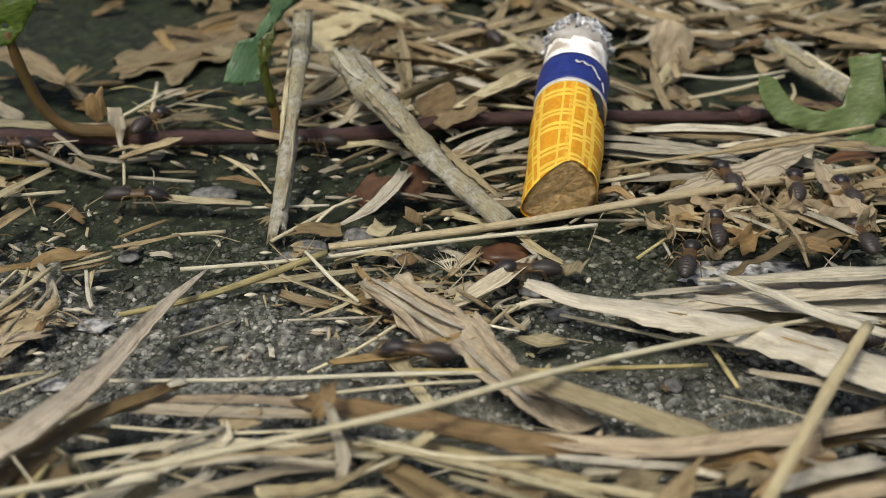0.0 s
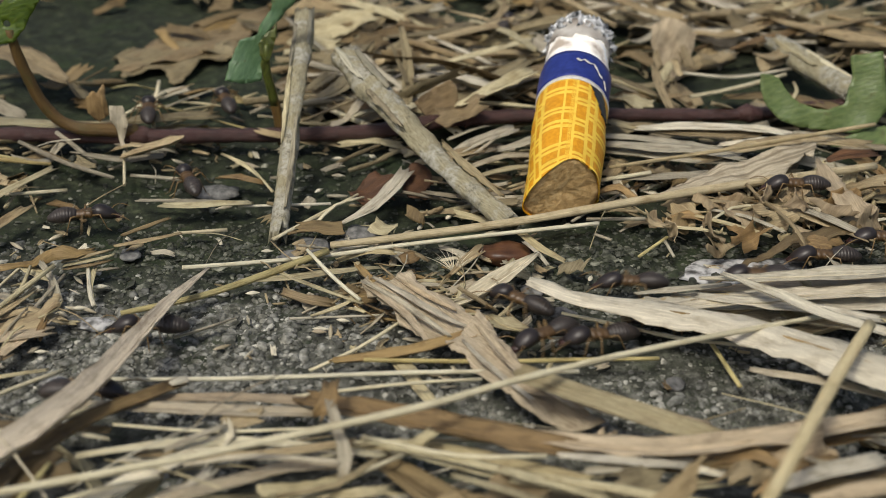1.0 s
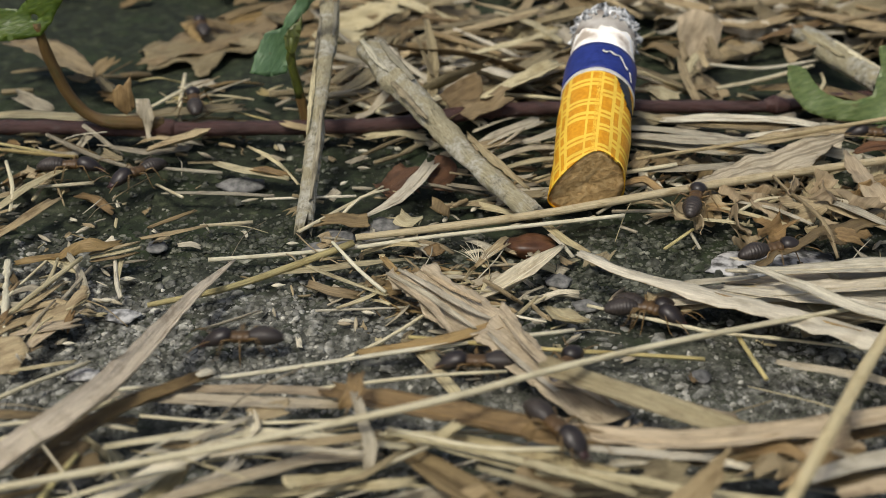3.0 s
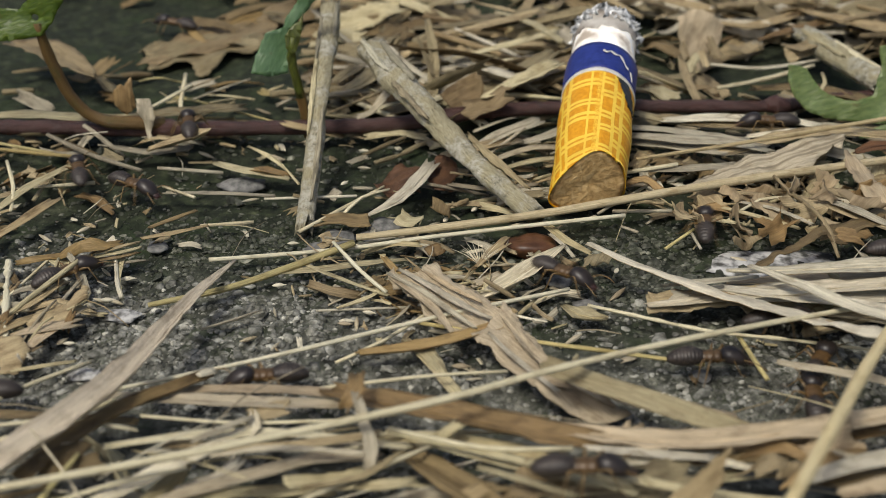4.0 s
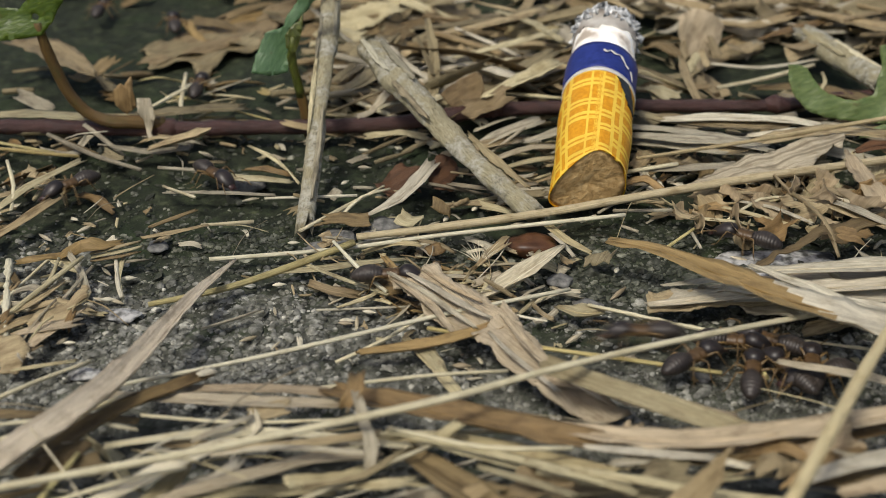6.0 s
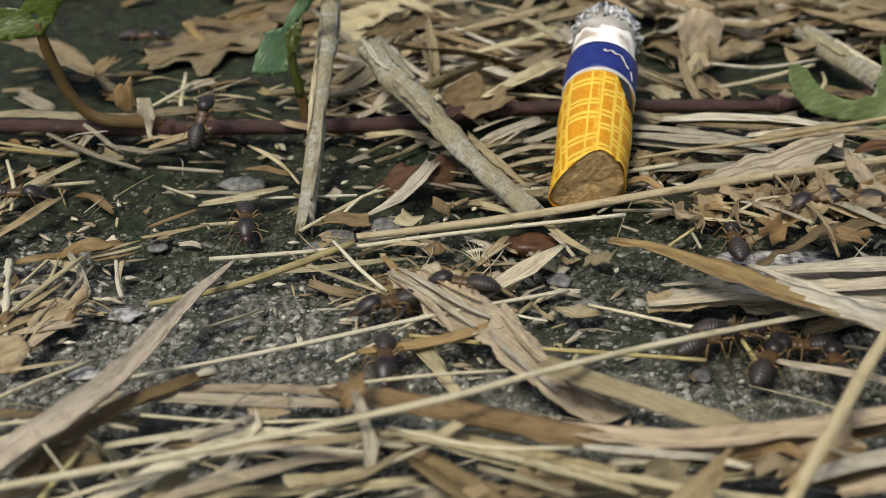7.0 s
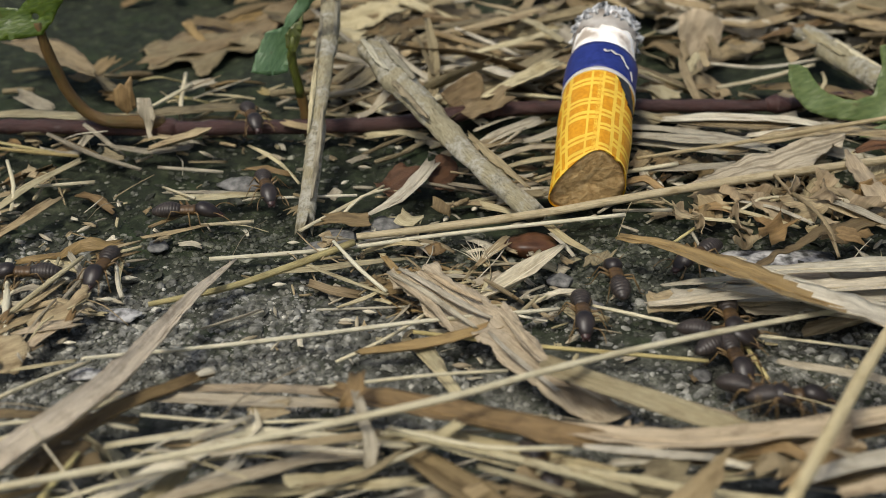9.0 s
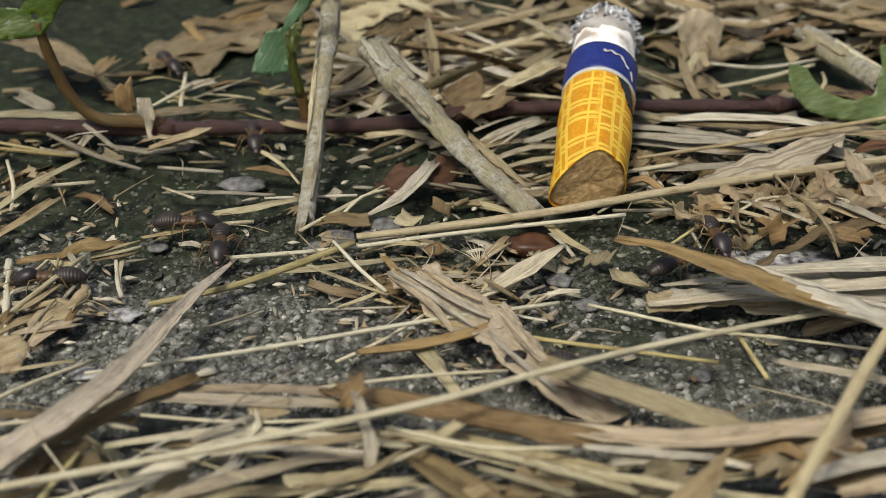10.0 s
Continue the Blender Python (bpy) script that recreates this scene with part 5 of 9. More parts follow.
sheet(PALEGREY, 'pale hanging torn leaf tip', [(-1.0, 2.6), (0.3, 2.4), (0.9, 0.5), (0.3, -1.2), (0.9, -2.5), (0.0, -1.8), (-0.4, 0.1), (-1.0, 1.2)], (-31.0, 121.0, 3.6), (1, 0.2, 0), (0, 0.3, 1), fray=0.1, wave=0.5, bow=0.2)
blade(TAN, 'curled tan leaf below the vine', [(-29.9, 117.0, 2.4), (-27.5, 117.3, 3.1), (-25.2, 117.8, 3.6), (-24.2, 117.7, 4.0)], [0.81, 1.74, 1.97, 0.58], cup=0.25)
blade(GREY, 'grey flat leaf below the vine', [(-34.2, 119.1, 1.5), (-30.7, 117.8, 1.6), (-26.7, 118.7, 1.6)], [0.83, 1.29, 1.18])
blade(PALE, 'pale leaf strip beyond the vine', [(-49.3, 125.4, 2.3), (-44.1, 124.8, 2.7), (-38.5, 124.1, 2.7), (-33.3, 125.4, 2.3)], [1.35, 2.07, 1.82, 0.86])
blade(TAN, 'pale broad leaf beyond the shoot', [(-51.8, 143.2, 4.0), (-47.2, 140.3, 4.4), (-43.8, 137.2, 4.2), (-39.9, 133.6, 3.9)], [1.63, 4.00, 4.32, 1.28], cup=0.15)
blade(TAN, 'broad faded tan leaf on the ground', [(-35.9, 146.0, 0.6), (-31.2, 151.7, 0.7), (-26.3, 157.9, 0.7), (-20.3, 164.4, 0.6)], [2.79, 7.91, 8.92, 6.92], cup=0.03)
sheet(DULL, 'ragged faded tan leaf lying on the moss', [(-8.3, 0.8), (-7.1, 2.8), (-2.5, 4.4), (4.5, 6.0), (8.7, 4.4), (6.4, -0.6), (3.5, -1.5), (2.2, -6.2), (1.0, -8.1), (-1.1, -3.8), (-3.6, -4.9), (-5.2, -6.5), (-6.5, -2.5)], (-30.2, 149.5, 0.6), (1, 0, 0), (0, 1, 0.01), name='dry_leaf', category='dry leaf', group='loose dry leaves', fray=0.4, wave=0.5, grain=40, cell=0.9)
blade(DULL, 'faded leaf strip lying on the litter', [(-37.2, 125.8, 1.5), (-29.8, 126.2, 2.3), (-22.7, 128.1, 2.1)], [1.23, 2.09, 1.87])
straw(CREAM, 'thin pale stalk lying on the litter', [(-32.8, 125.7, 2.5), (-28.5, 133.2, 2.7)], [0.43, 0.51])
straw(CREAM, 'thin pale stalk lying on the litter', [(-29.8, 136.5, 2.7), (-29.1, 129.3, 2.3), (-28.6, 125.8, 1.5)], [0.46, 0.50, 0.43])
sheet(TAN, 'tan curled leaf scrap between the stick and butt', [(-2.5, 0.0), (-1.0, 1.0), (1.5, 2.2), (2.2, 1.7), (2.4, 0.0), (1.8, -1.4), (-1.0, -1.9), (-1.6, -1.0)], (2.0, 128.0, 3.9), (1, 0.15, 0), (0, 0.4, 1), fray=0.12, wave=0.5, bow=0.12, grain=25)
blade(TAN, 'pale leaf on the dark slab', [(4.1, 129.4, 2.9), (9.4, 133.4, 3.3), (14.9, 138.1, 3.5), (20.9, 144.1, 3.3)], [1.00, 2.57, 2.90, 2.05])
blade(DULL, 'tan leaf on the dark slab', [(-1.5, 124.5, 2.0), (2.9, 127.9, 2.9), (7.5, 134.3, 2.9), (13.3, 143.2, 2.9)], [1.22, 2.48, 2.84, 2.04])
blade(DULL, 'pale weathered strip lying on the litter', [(-3.1, 151.1, 2.9), (4.0, 152.0, 3.3), (12.9, 157.4, 3.3)], [1.14, 1.71, 1.47])
blade(DULL, 'grey twisted stalk standing', [(-1.9, 142.7, 7.0), (-1.2, 138.0, 5.6), (-1.0, 135.0, 4.0), (-1.1, 130.2, 2.9)], [0.67, 1.18, 1.42, 1.01], cup=0.3)
blade(DULL, 'grey thin curled stalk', [(-3.0, 139.7, 6.0), (-2.1, 136.9, 5.0), (-1.2, 133.6, 3.9)], [0.40, 0.52, 0.51])
blade(DULL, 'weathered leaf lying on the litter', [(-12.3, 130.8, 2.3), (-8.7, 134.8, 2.7), (-6.4, 143.8, 2.7)], [1.52, 2.59, 2.46])
blade(DULL, 'pale weathered leaf lying on the litter', [(-12.0, 135.3, 2.5), (-9.6, 139.6, 2.9), (-6.6, 149.0, 2.9)], [1.30, 2.93, 2.53])
sheet(PINKTAN, 'torn pale leaf standing near the butt', [(-2.9, 2.5), (-0.9, 3.4), (1.4, 2.9), (3.0, 1.5), (2.2, -1.3), (0.9, -2.0), (0.9, -3.9), (-0.1, -4.2), (-0.8, -2.4), (-1.5, -2.0), (-2.7, 0.4)], (30.8, 143.0, 4.7), (1, 0.1, 0), (0, 0.35, 1), fray=0.2, wave=0.6, grain=70)
flake(TAN, 'torn hanging strip of pale leaf', (32.1, 141.5, 4.0), 3.22, 1.34, -62, 50, jag=0.5)
flake(TAN, 'torn narrow strip of pale leaf', (28.5, 140.0, 4.0), 2.93, 0.93, -75, 50, jag=0.5)
flake(PALE, 'torn curled strip of pale leaf', (29.1, 137.9, 3.4), 3.03, 1.05, 60, 45, jag=0.5)
blade(TAN, 'torn pale strip lying on the litter', [(28.1, 140.1, 3.4), (27.7, 133.4, 3.3), (28.2, 130.1, 2.5)], [0.80, 1.15, 1.01])
blade(TAN, 'small torn strip lying on the litter', [(30.7, 141.4, 3.6), (30.6, 137.2, 3.5)], [0.81, 0.92])
straw(WHITE, 'bent white straw lying on the litter', [(31.3, 140.7, 2.3), (37.6, 138.8, 2.5), (45.0, 141.5, 2.5)], [0.47, 0.53, 0.47])
straw(CREAM, 'pale straw beyond lying on the litter', [(31.3, 133.3, 2.3), (36.8, 135.3, 2.5), (43.7, 139.2, 2.7)], [0.51, 0.65, 0.53])
stick('split stick on the dark slab', [(44.6, 147.7, 3.4), (46.9, 140.1, 3.4), (49.4, 132.1, 3.5)], [2.9, 3.4, 3.3], 'split_stick', ((0.1, 0.6, 0.3, 0.05, PALE), (0.4, 0.95, -0.1, 0.05, CREAM)), splinter=1.4)
blade(AMBER, 'orange brown leaf on the dark slab', [(39.0, 147.1, 2.9), (42.6, 149.0, 3.3), (47.6, 152.0, 3.3)], [0.56, 1.55, 1.71])
blade(TAN, 'broad pale leaf on the dark slab', [(46.0, 157.4, 3.3), (49.2, 153.0, 3.7), (53.1, 149.3, 3.9), (59.0, 145.9, 3.9)], [0.74, 2.87, 3.51, 3.45])
blade(TAN, 'pale pinkish leaf piece', [(41.2, 144.5, 3.3), (42.6, 142.1, 3.7), (45.5, 144.4, 3.9)], [0.68, 2.29, 2.05])
blade(TAN, 'weathered tan leaf lying on the litter', [(34.5, 154.2, 2.5), (39.8, 152.1, 2.9), (46.8, 157.4, 2.9)], [1.45, 2.15, 1.77])
blade(PALE, 'small white scrap lying on the litter', [(23.5, 132.8, 2.5), (24.1, 130.2, 1.9)], [0.90, 1.26])
blade(PALE, 'white stalk bit lying on the litter', [(43.7, 135.6, 3.1), (43.5, 133.5, 2.9), (42.5, 131.5, 2.7)], [0.39, 0.45, 0.38])
carried = straw(CREAM, 'thin pale straw bit carried by termites', [(-27.7, 111.9, 1.2), (-28.4, 117.7, 2.2)], [0.28, 0.35])
blade(PALE, 'thin split of dry stick', [(9.6, 103.2, 1.2), (11.4, 100.1, 1.1), (13.2, 98.4, 0.9)], [0.85, 0.93, 0.61])
blade(WHITE, 'pale splinter of dry stick', [(9.9, 100.6, 1.5), (11.1, 98.9, 1.2), (11.7, 97.5, 1.0)], [0.41, 0.46, 0.30])
blade(AMBER, 'brown leaf flake in the heap', [(24.1, 103.8, 2.3), (25.6, 103.8, 2.7), (27.2, 103.4, 2.3)], [0.74, 1.58, 1.16], ragged=1.2)
blade(GREY, 'grey flake in the heap', [(36.4, 102.9, 3.5), (37.7, 101.2, 3.7), (39.5, 99.4, 3.5)], [0.84, 1.34, 1.02], ragged=1.2)
blade(PALE, 'pale strip in the straw heap', [(23.2, 102.7, 2.1), (26.1, 101.6, 2.3), (28.4, 101.3, 2.1)], [0.42, 0.62, 0.47])
blade(WHITE, 'white strip in the straw heap', [(27.5, 104.9, 2.7), (30.6, 102.7, 3.1), (33.4, 100.2, 2.9)], [0.43, 0.63, 0.51])
blade(TAN, 'tan bent strip in the straw heap', [(25.4, 106.3, 2.3), (27.7, 106.3, 2.9), (30.7, 105.3, 3.1)], [0.54, 0.75, 0.53])
blade(PALE, 'pale leaf flake beside the vine', [(21.3, 126.2, 2.3), (23.9, 123.5, 2.7), (27.5, 123.0, 2.7)], [1.23, 2.18, 1.81], ragged=1.2)
blade(GREY, 'grey strip under the sheath', [(20.6, 112.3, 2.3), (24.9, 111.8, 2.7), (29.0, 112.5, 2.7)], [0.90, 1.45, 1.35], ragged=1.1)
blade(WHITE, 'pale strip beside the crescent leaf', [(32.0, 119.0, 2.9), (37.3, 119.3, 3.3), (41.8, 118.4, 3.3)], [0.82, 1.29, 1.17], ragged=1)
blade(RUST, 'rusty flake under the green leaf', [(41.9, 114.8, 3.1), (43.7, 115.3, 3.5), (46.3, 116.1, 3.3)], [0.80, 1.94, 1.38], ragged=1)
blade(PINKTAN, 'pinkish torn leaf bits', [(-34.4, 84.7, 1.2), (-32.6, 84.9, 1.6), (-30.5, 85.6, 1.5)], [0.73, 1.55, 1.38], ragged=1.3)
blade(TAN, 'torn tan bits on concrete', [(-34.1, 88.5, 1.2), (-32.3, 88.9, 1.5), (-29.8, 88.2, 1.2)], [0.66, 1.23, 1.04], ragged=1.3)
blade(GREY, 'grey torn bits on concrete', [(-36.8, 90.9, 1.1), (-35.2, 91.5, 1.4), (-33.2, 90.9, 1.1)], [0.58, 1.06, 0.77], ragged=1.3)
blade(PALE, 'pale flake on the concrete', [(-35.1, 97.2, 1.0), (-34.1, 96.2, 1.2), (-33.2, 95.7, 1.0)], [0.81, 1.50, 1.10], ragged=1.2)
blade(TAN, 'tan strip in the torn heap', [(-36.6, 87.2, 1.2), (-34.5, 88.3, 1.6), (-32.7, 92.2, 1.5)], [0.47, 0.85, 0.58], ragged=1)
blade(PALE, 'twisted pale strip by the vine', [(-20.3, 119.4, 1.5), (-16.9, 115.6, 1.7), (-14.2, 110.9, 1.5)], [0.30, 0.5, 0.34], cup=0.3, twist=160)
blade(AMBER, 'small brown scraps by the stick', [(-19.6, 114.0, 1.5), (-17.8, 113.2, 1.9), (-15.8, 113.0, 1.5)], [0.57, 1.47, 1.02], ragged=1.2)
blade(GREY, 'grey strip near the butt', [(2.7, 117.6, 1.6), (5.0, 117.8, 2.0), (8.0, 119.7, 2.0)], [0.70, 1.17, 0.95], ragged=1.1)
blade(PALE, 'pale strip near the butt', [(6.6, 114.3, 1.6), (9.2, 115.0, 2.0), (11.6, 115.8, 1.9)], [0.69, 1.15, 0.92], ragged=1.1)
blade(AMBER, 'tan flake near the butt', [(17.9, 109.6, 2.1), (19.7, 109.9, 2.4), (20.9, 108.4, 2.1)], [0.66, 1.44, 0.99], ragged=1.2, cup=0.3)
straw(GREY, 'thin grey straw bit', [(16.2, 105.7, 1.2), (21.6, 104.5, 1.9)], [0.38, 0.43])
straw(WHITE, 'thin white straw bit', [(16.5, 101.8, 1.7), (17.9, 100.7, 1.7)], [0.31, 0.36])
blade(GREY, 'broad weathered leaf strip beside the butt', [(19.3, 118.2, 3.3), (24.0, 116.9, 3.5), (29.0, 116.1, 3.5), (32.3, 115.2, 3.3)], [1.40, 1.96, 1.95, 1.48], ragged=0.9)
blade(WHITE, 'pale leaf strip beside the vine', [(23.8, 122.6, 3.1), (29.8, 122.7, 3.3), (35.6, 122.1, 3.3), (39.6, 121.1, 3.1)], [1.20, 1.92, 1.91, 1.43], ragged=0.9)
blade(TAN, 'brownish leaf under the crescent', [(28.9, 115.2, 2.9), (34.6, 117.6, 3.3), (40.1, 118.8, 3.5), (45.8, 118.2, 3.3)], [1.37, 2.32, 2.57, 1.75], ragged=0.9)
blade(GREY, 'grey leaf piece beside the vine', [(4.5, 119.0, 2.2), (6.9, 121.1, 2.5), (10.1, 123.6, 2.5)], [1.29, 2.03, 1.82], ragged=1)
blade(TAN, 'tan leaf piece near the stick', [(0.3, 116.1, 2.1), (3.3, 117.4, 2.3), (6.2, 119.0, 2.2)], [1.04, 1.98, 1.76], ragged=1)
blade(WHITE, 'pale bent strip in the straw layer', [(-16.9, 67.6, 4.0), (-14.9, 68.5, 4.4), (-13.3, 69.9, 4.2)], [0.46, 0.62, 0.39])
straw(CREAM, 'thin pale straw in the straw layer', [(-3.6, 67.6, 5.0), (2.8, 65.3, 5.2), (8.6, 65.5, 5.0)], [0.34, 0.37, 0.34])
blade(PALE, 'bleached strip in the straw layer', [(2.4, 63.5, 5.0), (5.3, 62.0, 5.2), (8.0, 60.9, 5.0)], [0.44, 0.65, 0.50])
blade(PALE, 'cream strip in the straw layer', [(-8.9, 62.3, 4.4), (-5.2, 62.9, 4.8), (-2.8, 65.6, 4.6)], [0.44, 0.66, 0.45])
straw(CREAM, 'thin cream straw in the straw layer', [(-25.0, 61.2, 4.0), (-20.7, 63.2, 4.2), (-16.9, 64.7, 4.0)], [0.29, 0.37, 0.30])
blade(PALEGREY, 'broad bleached strip in the straw layer', [(9.6, 65.8, 4.8), (13.6, 65.0, 5.0), (17.7, 64.7, 4.8)], [0.53, 0.89, 0.67])
blade(PALE, 'cream blade in the straw layer', [(7.9, 63.7, 4.8), (14.2, 61.8, 5.0), (18.6, 60.2, 4.8)], [0.59, 0.79, 0.71])
blade(WHITE, 'pale narrow strip in the straw layer', [(-15.2, 65.5, 4.4), (-11.0, 65.8, 4.8), (-5.4, 65.5, 4.6)], [0.38, 0.60, 0.45])
blade(CREAM, 'thin cream strip in the straw layer', [(-31.1, 70.3, 3.2), (-26.3, 70.4, 3.6), (-21.4, 69.5, 3.4)], [0.32, 0.48, 0.31])
straw(CREAM, 'fine cream straw in the straw layer', [(-21.2, 70.6, 3.8), (-14.4, 70.3, 3.4), (-7.3, 70.6, 3.4)], [0.24, 0.28, 0.24])
blade(PALEGREY, 'greyish bleached leaf strip', [(25.4, 77.9, 3.2), (28.4, 76.6, 3.4), (31.4, 75.4, 3.6), (34.4, 74.1, 3.4)], [0.60, 1.09, 1.00, 0.66])
blade(WHITE, 'bleached strip by the stout straw', [(25.9, 65.1, 5.0), (27.8, 64.0, 5.2), (30.9, 64.5, 5.0)], [0.45, 0.73, 0.67])
blade(PALEGREY, 'broad bleached leaf fold', [(23.8, 88.9, 2.9), (27.6, 87.5, 3.2), (32.0, 86.5, 3.2), (37.0, 84.9, 3.2)], [0.94, 1.58, 1.56, 1.09])
straw(CREAM, 'bright thin straw across the leaf', [(-10.7, 75.7, 2.2), (-1.0, 76.6, 2.9), (4.9, 77.6, 2.6)], [0.29, 0.34, 0.30])
flake(AMBER, 'amber torn leaf scrap under straw', (-0.7, 98.4, 1.2), 1.73, 1.12, 30, 20)
flake(BROWN, 'brown flat leaf scrap under splinters', (-9.1, 103.9, 1.2), 4.47, 1.60, 4, 10)
flake(DULL, 'crumpled grey brown leaf scrap on grit', (14.0, 96.5, 1.5), 2.71, 2.31, 60, 25, crumple=0.16, jag=0.4)
flake(AMBER, 'orange brown leaf scrap under yellow straw', (4.5, 83.0, 2.5), 4.12, 2.06, 18, 12)
flake(BROWN, 'small crumpled brown scrap in chaff', (-5.8, 92.5, 1.2), 1.75, 1.46, 50, 25, crumple=0.18)
flake(OLIVELEAF, 'small olive torn scrap in chaff', (-4.5, 91.6, 1.1), 1.94, 1.06, 10, 10)
flake(PALE, 'pale torn chip beside stone chips', (-3.0, 103.6, 1.5), 2.76, 1.80, 150, 10)
flake(BROWN, 'brown torn scrap beside the stick', (-0.1, 105.8, 1.5), 1.72, 2.15, 80, 40)
flake(AMBER, 'orange brown crumpled leaf on the heap', (36.6, 97.9, 3.0), 4.6, 2.2, -8, 25, crumple=0.3, jag=0.4)
flake(BROWN, 'brown crumpled leaf at the heap', (24.3, 103.4, 2.3), 3.16, 2.64, 70, 25, crumple=0.18, jag=0.4)
flake(TAN, 'tan torn leaf scrap on the heap', (25.1, 106.5, 2.5), 3.23, 1.94, 30, 20, jag=0.4)
flake(TAN, 'pinkish tan torn leaf on the vine', (4.7, 126.2, 3.3), 7.36, 2.70, 28, 18, jag=0.35)
flake(DULL, 'faded torn leaf on litter', (-9.1, 142.3, 2.9), 6.10, 4.06, 35, 15, jag=0.4)
flake(BROWN, 'brown faded torn leaf on litter', (-6.6, 149.0, 2.9), 5.63, 3.52, 35, 15, jag=0.4)
flake(TAN, 'faded tan torn leaf on litter', (21.1, 151.1, 2.9), 6.40, 4.27, 25, 15, jag=0.4)
flake(BROWN, 'dark brown torn leaf on litter', (-10.5, 155.3, 2.9), 8.00, 4.37, 25, 10, jag=0.4)
flake(TAN, 'pale torn leaf piece by the split stick', (42.5, 142.6, 3.0), 4.34, 2.71, 30, 30, jag=0.4)
flake(AMBER, 'small orange scrap on litter', (-5.3, 130.2, 2.9), 3.15, 2.27, 150, 15)
flake(GREY, 'grey crumpled scrap on concrete', (-10.7, 109.3, 1.0), 1.44, 1.11, 50, 20)
flake(PALEGREY, 'broad bleached leaf piece in the pile', (21.5, 89.1, 2.2), 5.66, 2.17, 4, 8, jag=0.3, crumple=0.1)
flake(TAN, 'tan torn leaf piece in the pile', (19.1, 88.4, 1.9), 4.23, 1.88, -5, 8, jag=0.35, crumple=0.1)
flake(PINKTAN, 'pinkish tan crumpled leaf on the straw layer', (26.2, 65.8, 4.4), 4.89, 3.01, 20, 20, jag=0.4, crumple=0.25)
flake(DULL, 'dull tan crumpled leaf on the straw layer', (14.6, 63.4, 4.0), 5.52, 2.58, 10, 15, jag=0.4, crumple=0.2)
flake(TAN, 'tan torn leaf on the straw layer', (6.4, 62.9, 4.0), 5.49, 2.93, -20, 15, jag=0.4, crumple=0.2)
flake(TAN, 'tan torn scrap on the straw layer', (-12.6, 71.7, 3.2), 3.62, 1.61, 20, 20, jag=0.4)
flake(BROWN, 'brown torn leaf in the straw layer', (-25.2, 65.9, 3.4), 4.55, 2.27, 30, 10, jag=0.4)
flake(TAN, 'tan torn scrap in the crumbled heap', (-32.6, 82.2, 1.4), 2.41, 0.54, 175, -4, jag=0.8, crumple=0.5)
flake(BROWN, 'brown torn scrap in the crumbled heap', (-37.2, 93.5, 0.6), 2.46, 0.69, 125, 3, jag=0.8, crumple=0.5)
flake(PALEGREY, 'bleached grey torn scrap in the crumbled heap', (-32.6, 80.8, 1.6), 1.72, 0.93, 143, 33, jag=0.8, crumple=0.5)
flake(PINKTAN, 'pinkish tan torn scrap in the crumbled heap', (-34.8, 81.4, 0.9), 2.67, 0.98, 82, 13, jag=0.8, crumple=0.5)
flake(AMBER, 'orange brown scrap in the crumbled heap', (-30.5, 86.2, 1.5), 2.22, 0.65, 84, 35, jag=0.8, crumple=0.5)
flake(BROWN, 'brown torn scrap in the crumbled heap', (-33.8, 81.9, 1.8), 2.18, 0.58, 153, 16, jag=0.8, crumple=0.5)
flake(AMBER, 'orange brown scrap in the crumbled heap', (-33.5, 82.3, 1.0), 1.66, 0.85, 74, 22, jag=0.8, crumple=0.5)
flake(TAN, 'tan torn scrap in the crumbled heap', (-37.1, 91.2, 1.1), 2.80, 0.77, 63, 24, jag=0.8, crumple=0.5)
flake(AMBER, 'orange brown scrap in the straw heap', (38.4, 105.4, 2.2), 1.77, 1.18, 85, 7, jag=0.7, crumple=0.4)
flake(TAN, 'tan torn scrap in the straw heap', (25.4, 108.3, 2.1), 2.13, 1.75, 97, 13, jag=0.7, crumple=0.4)
flake(BROWN, 'brown torn scrap in the straw heap', (39.2, 104.3, 2.2), 1.91, 1.12, 175, 15, jag=0.7, crumple=0.4)
flake(AMBER, 'orange brown scrap in the straw heap', (39.7, 100.7, 2.7), 1.96, 1.03, 3, 37, jag=0.7, crumple=0.4)
flake(PALE, 'pale torn scrap in the straw heap', (27.5, 101.2, 2.3), 1.66, 1.40, 79, 11, jag=0.7, crumple=0.4)
flake(TAN, 'tan torn scrap in the straw heap', (36.7, 102.1, 2.3), 2.51, 1.04, 85, 1, jag=0.7, crumple=0.4)
flake(AMBER, 'orange brown scrap in the straw heap', (31.2, 102.4, 2.0), 2.57, 1.26, 116, 24, jag=0.7, crumple=0.4)
flake(PALE, 'pale torn scrap in the straw heap', (37.7, 108.3, 2.0), 2.57, 1.20, 53, 21, jag=0.7, crumple=0.4)
flake(PALE, 'pale torn scrap in the straw heap', (31.8, 107.0, 1.6), 2.01, 1.30, 164, 35, jag=0.7, crumple=0.4)
flake(BROWN, 'brown torn scrap in the straw heap', (33.6, 108.1, 2.5), 2.84, 1.80, 116, 34, jag=0.7, crumple=0.4)
flake(PALE, 'pale torn scrap in the straw heap', (38.2, 103.7, 2.9), 2.32, 1.53, 54, 0, jag=0.7, crumple=0.4)
flake(BROWN, 'brown torn scrap in the straw heap', (36.7, 102.7, 3.0), 1.73, 1.26, 98, 19, jag=0.7, crumple=0.4)
flake(TAN, 'tan torn scrap in the straw heap', (29.5, 108.8, 1.6), 1.98, 1.65, 142, 26, jag=0.7, crumple=0.4)
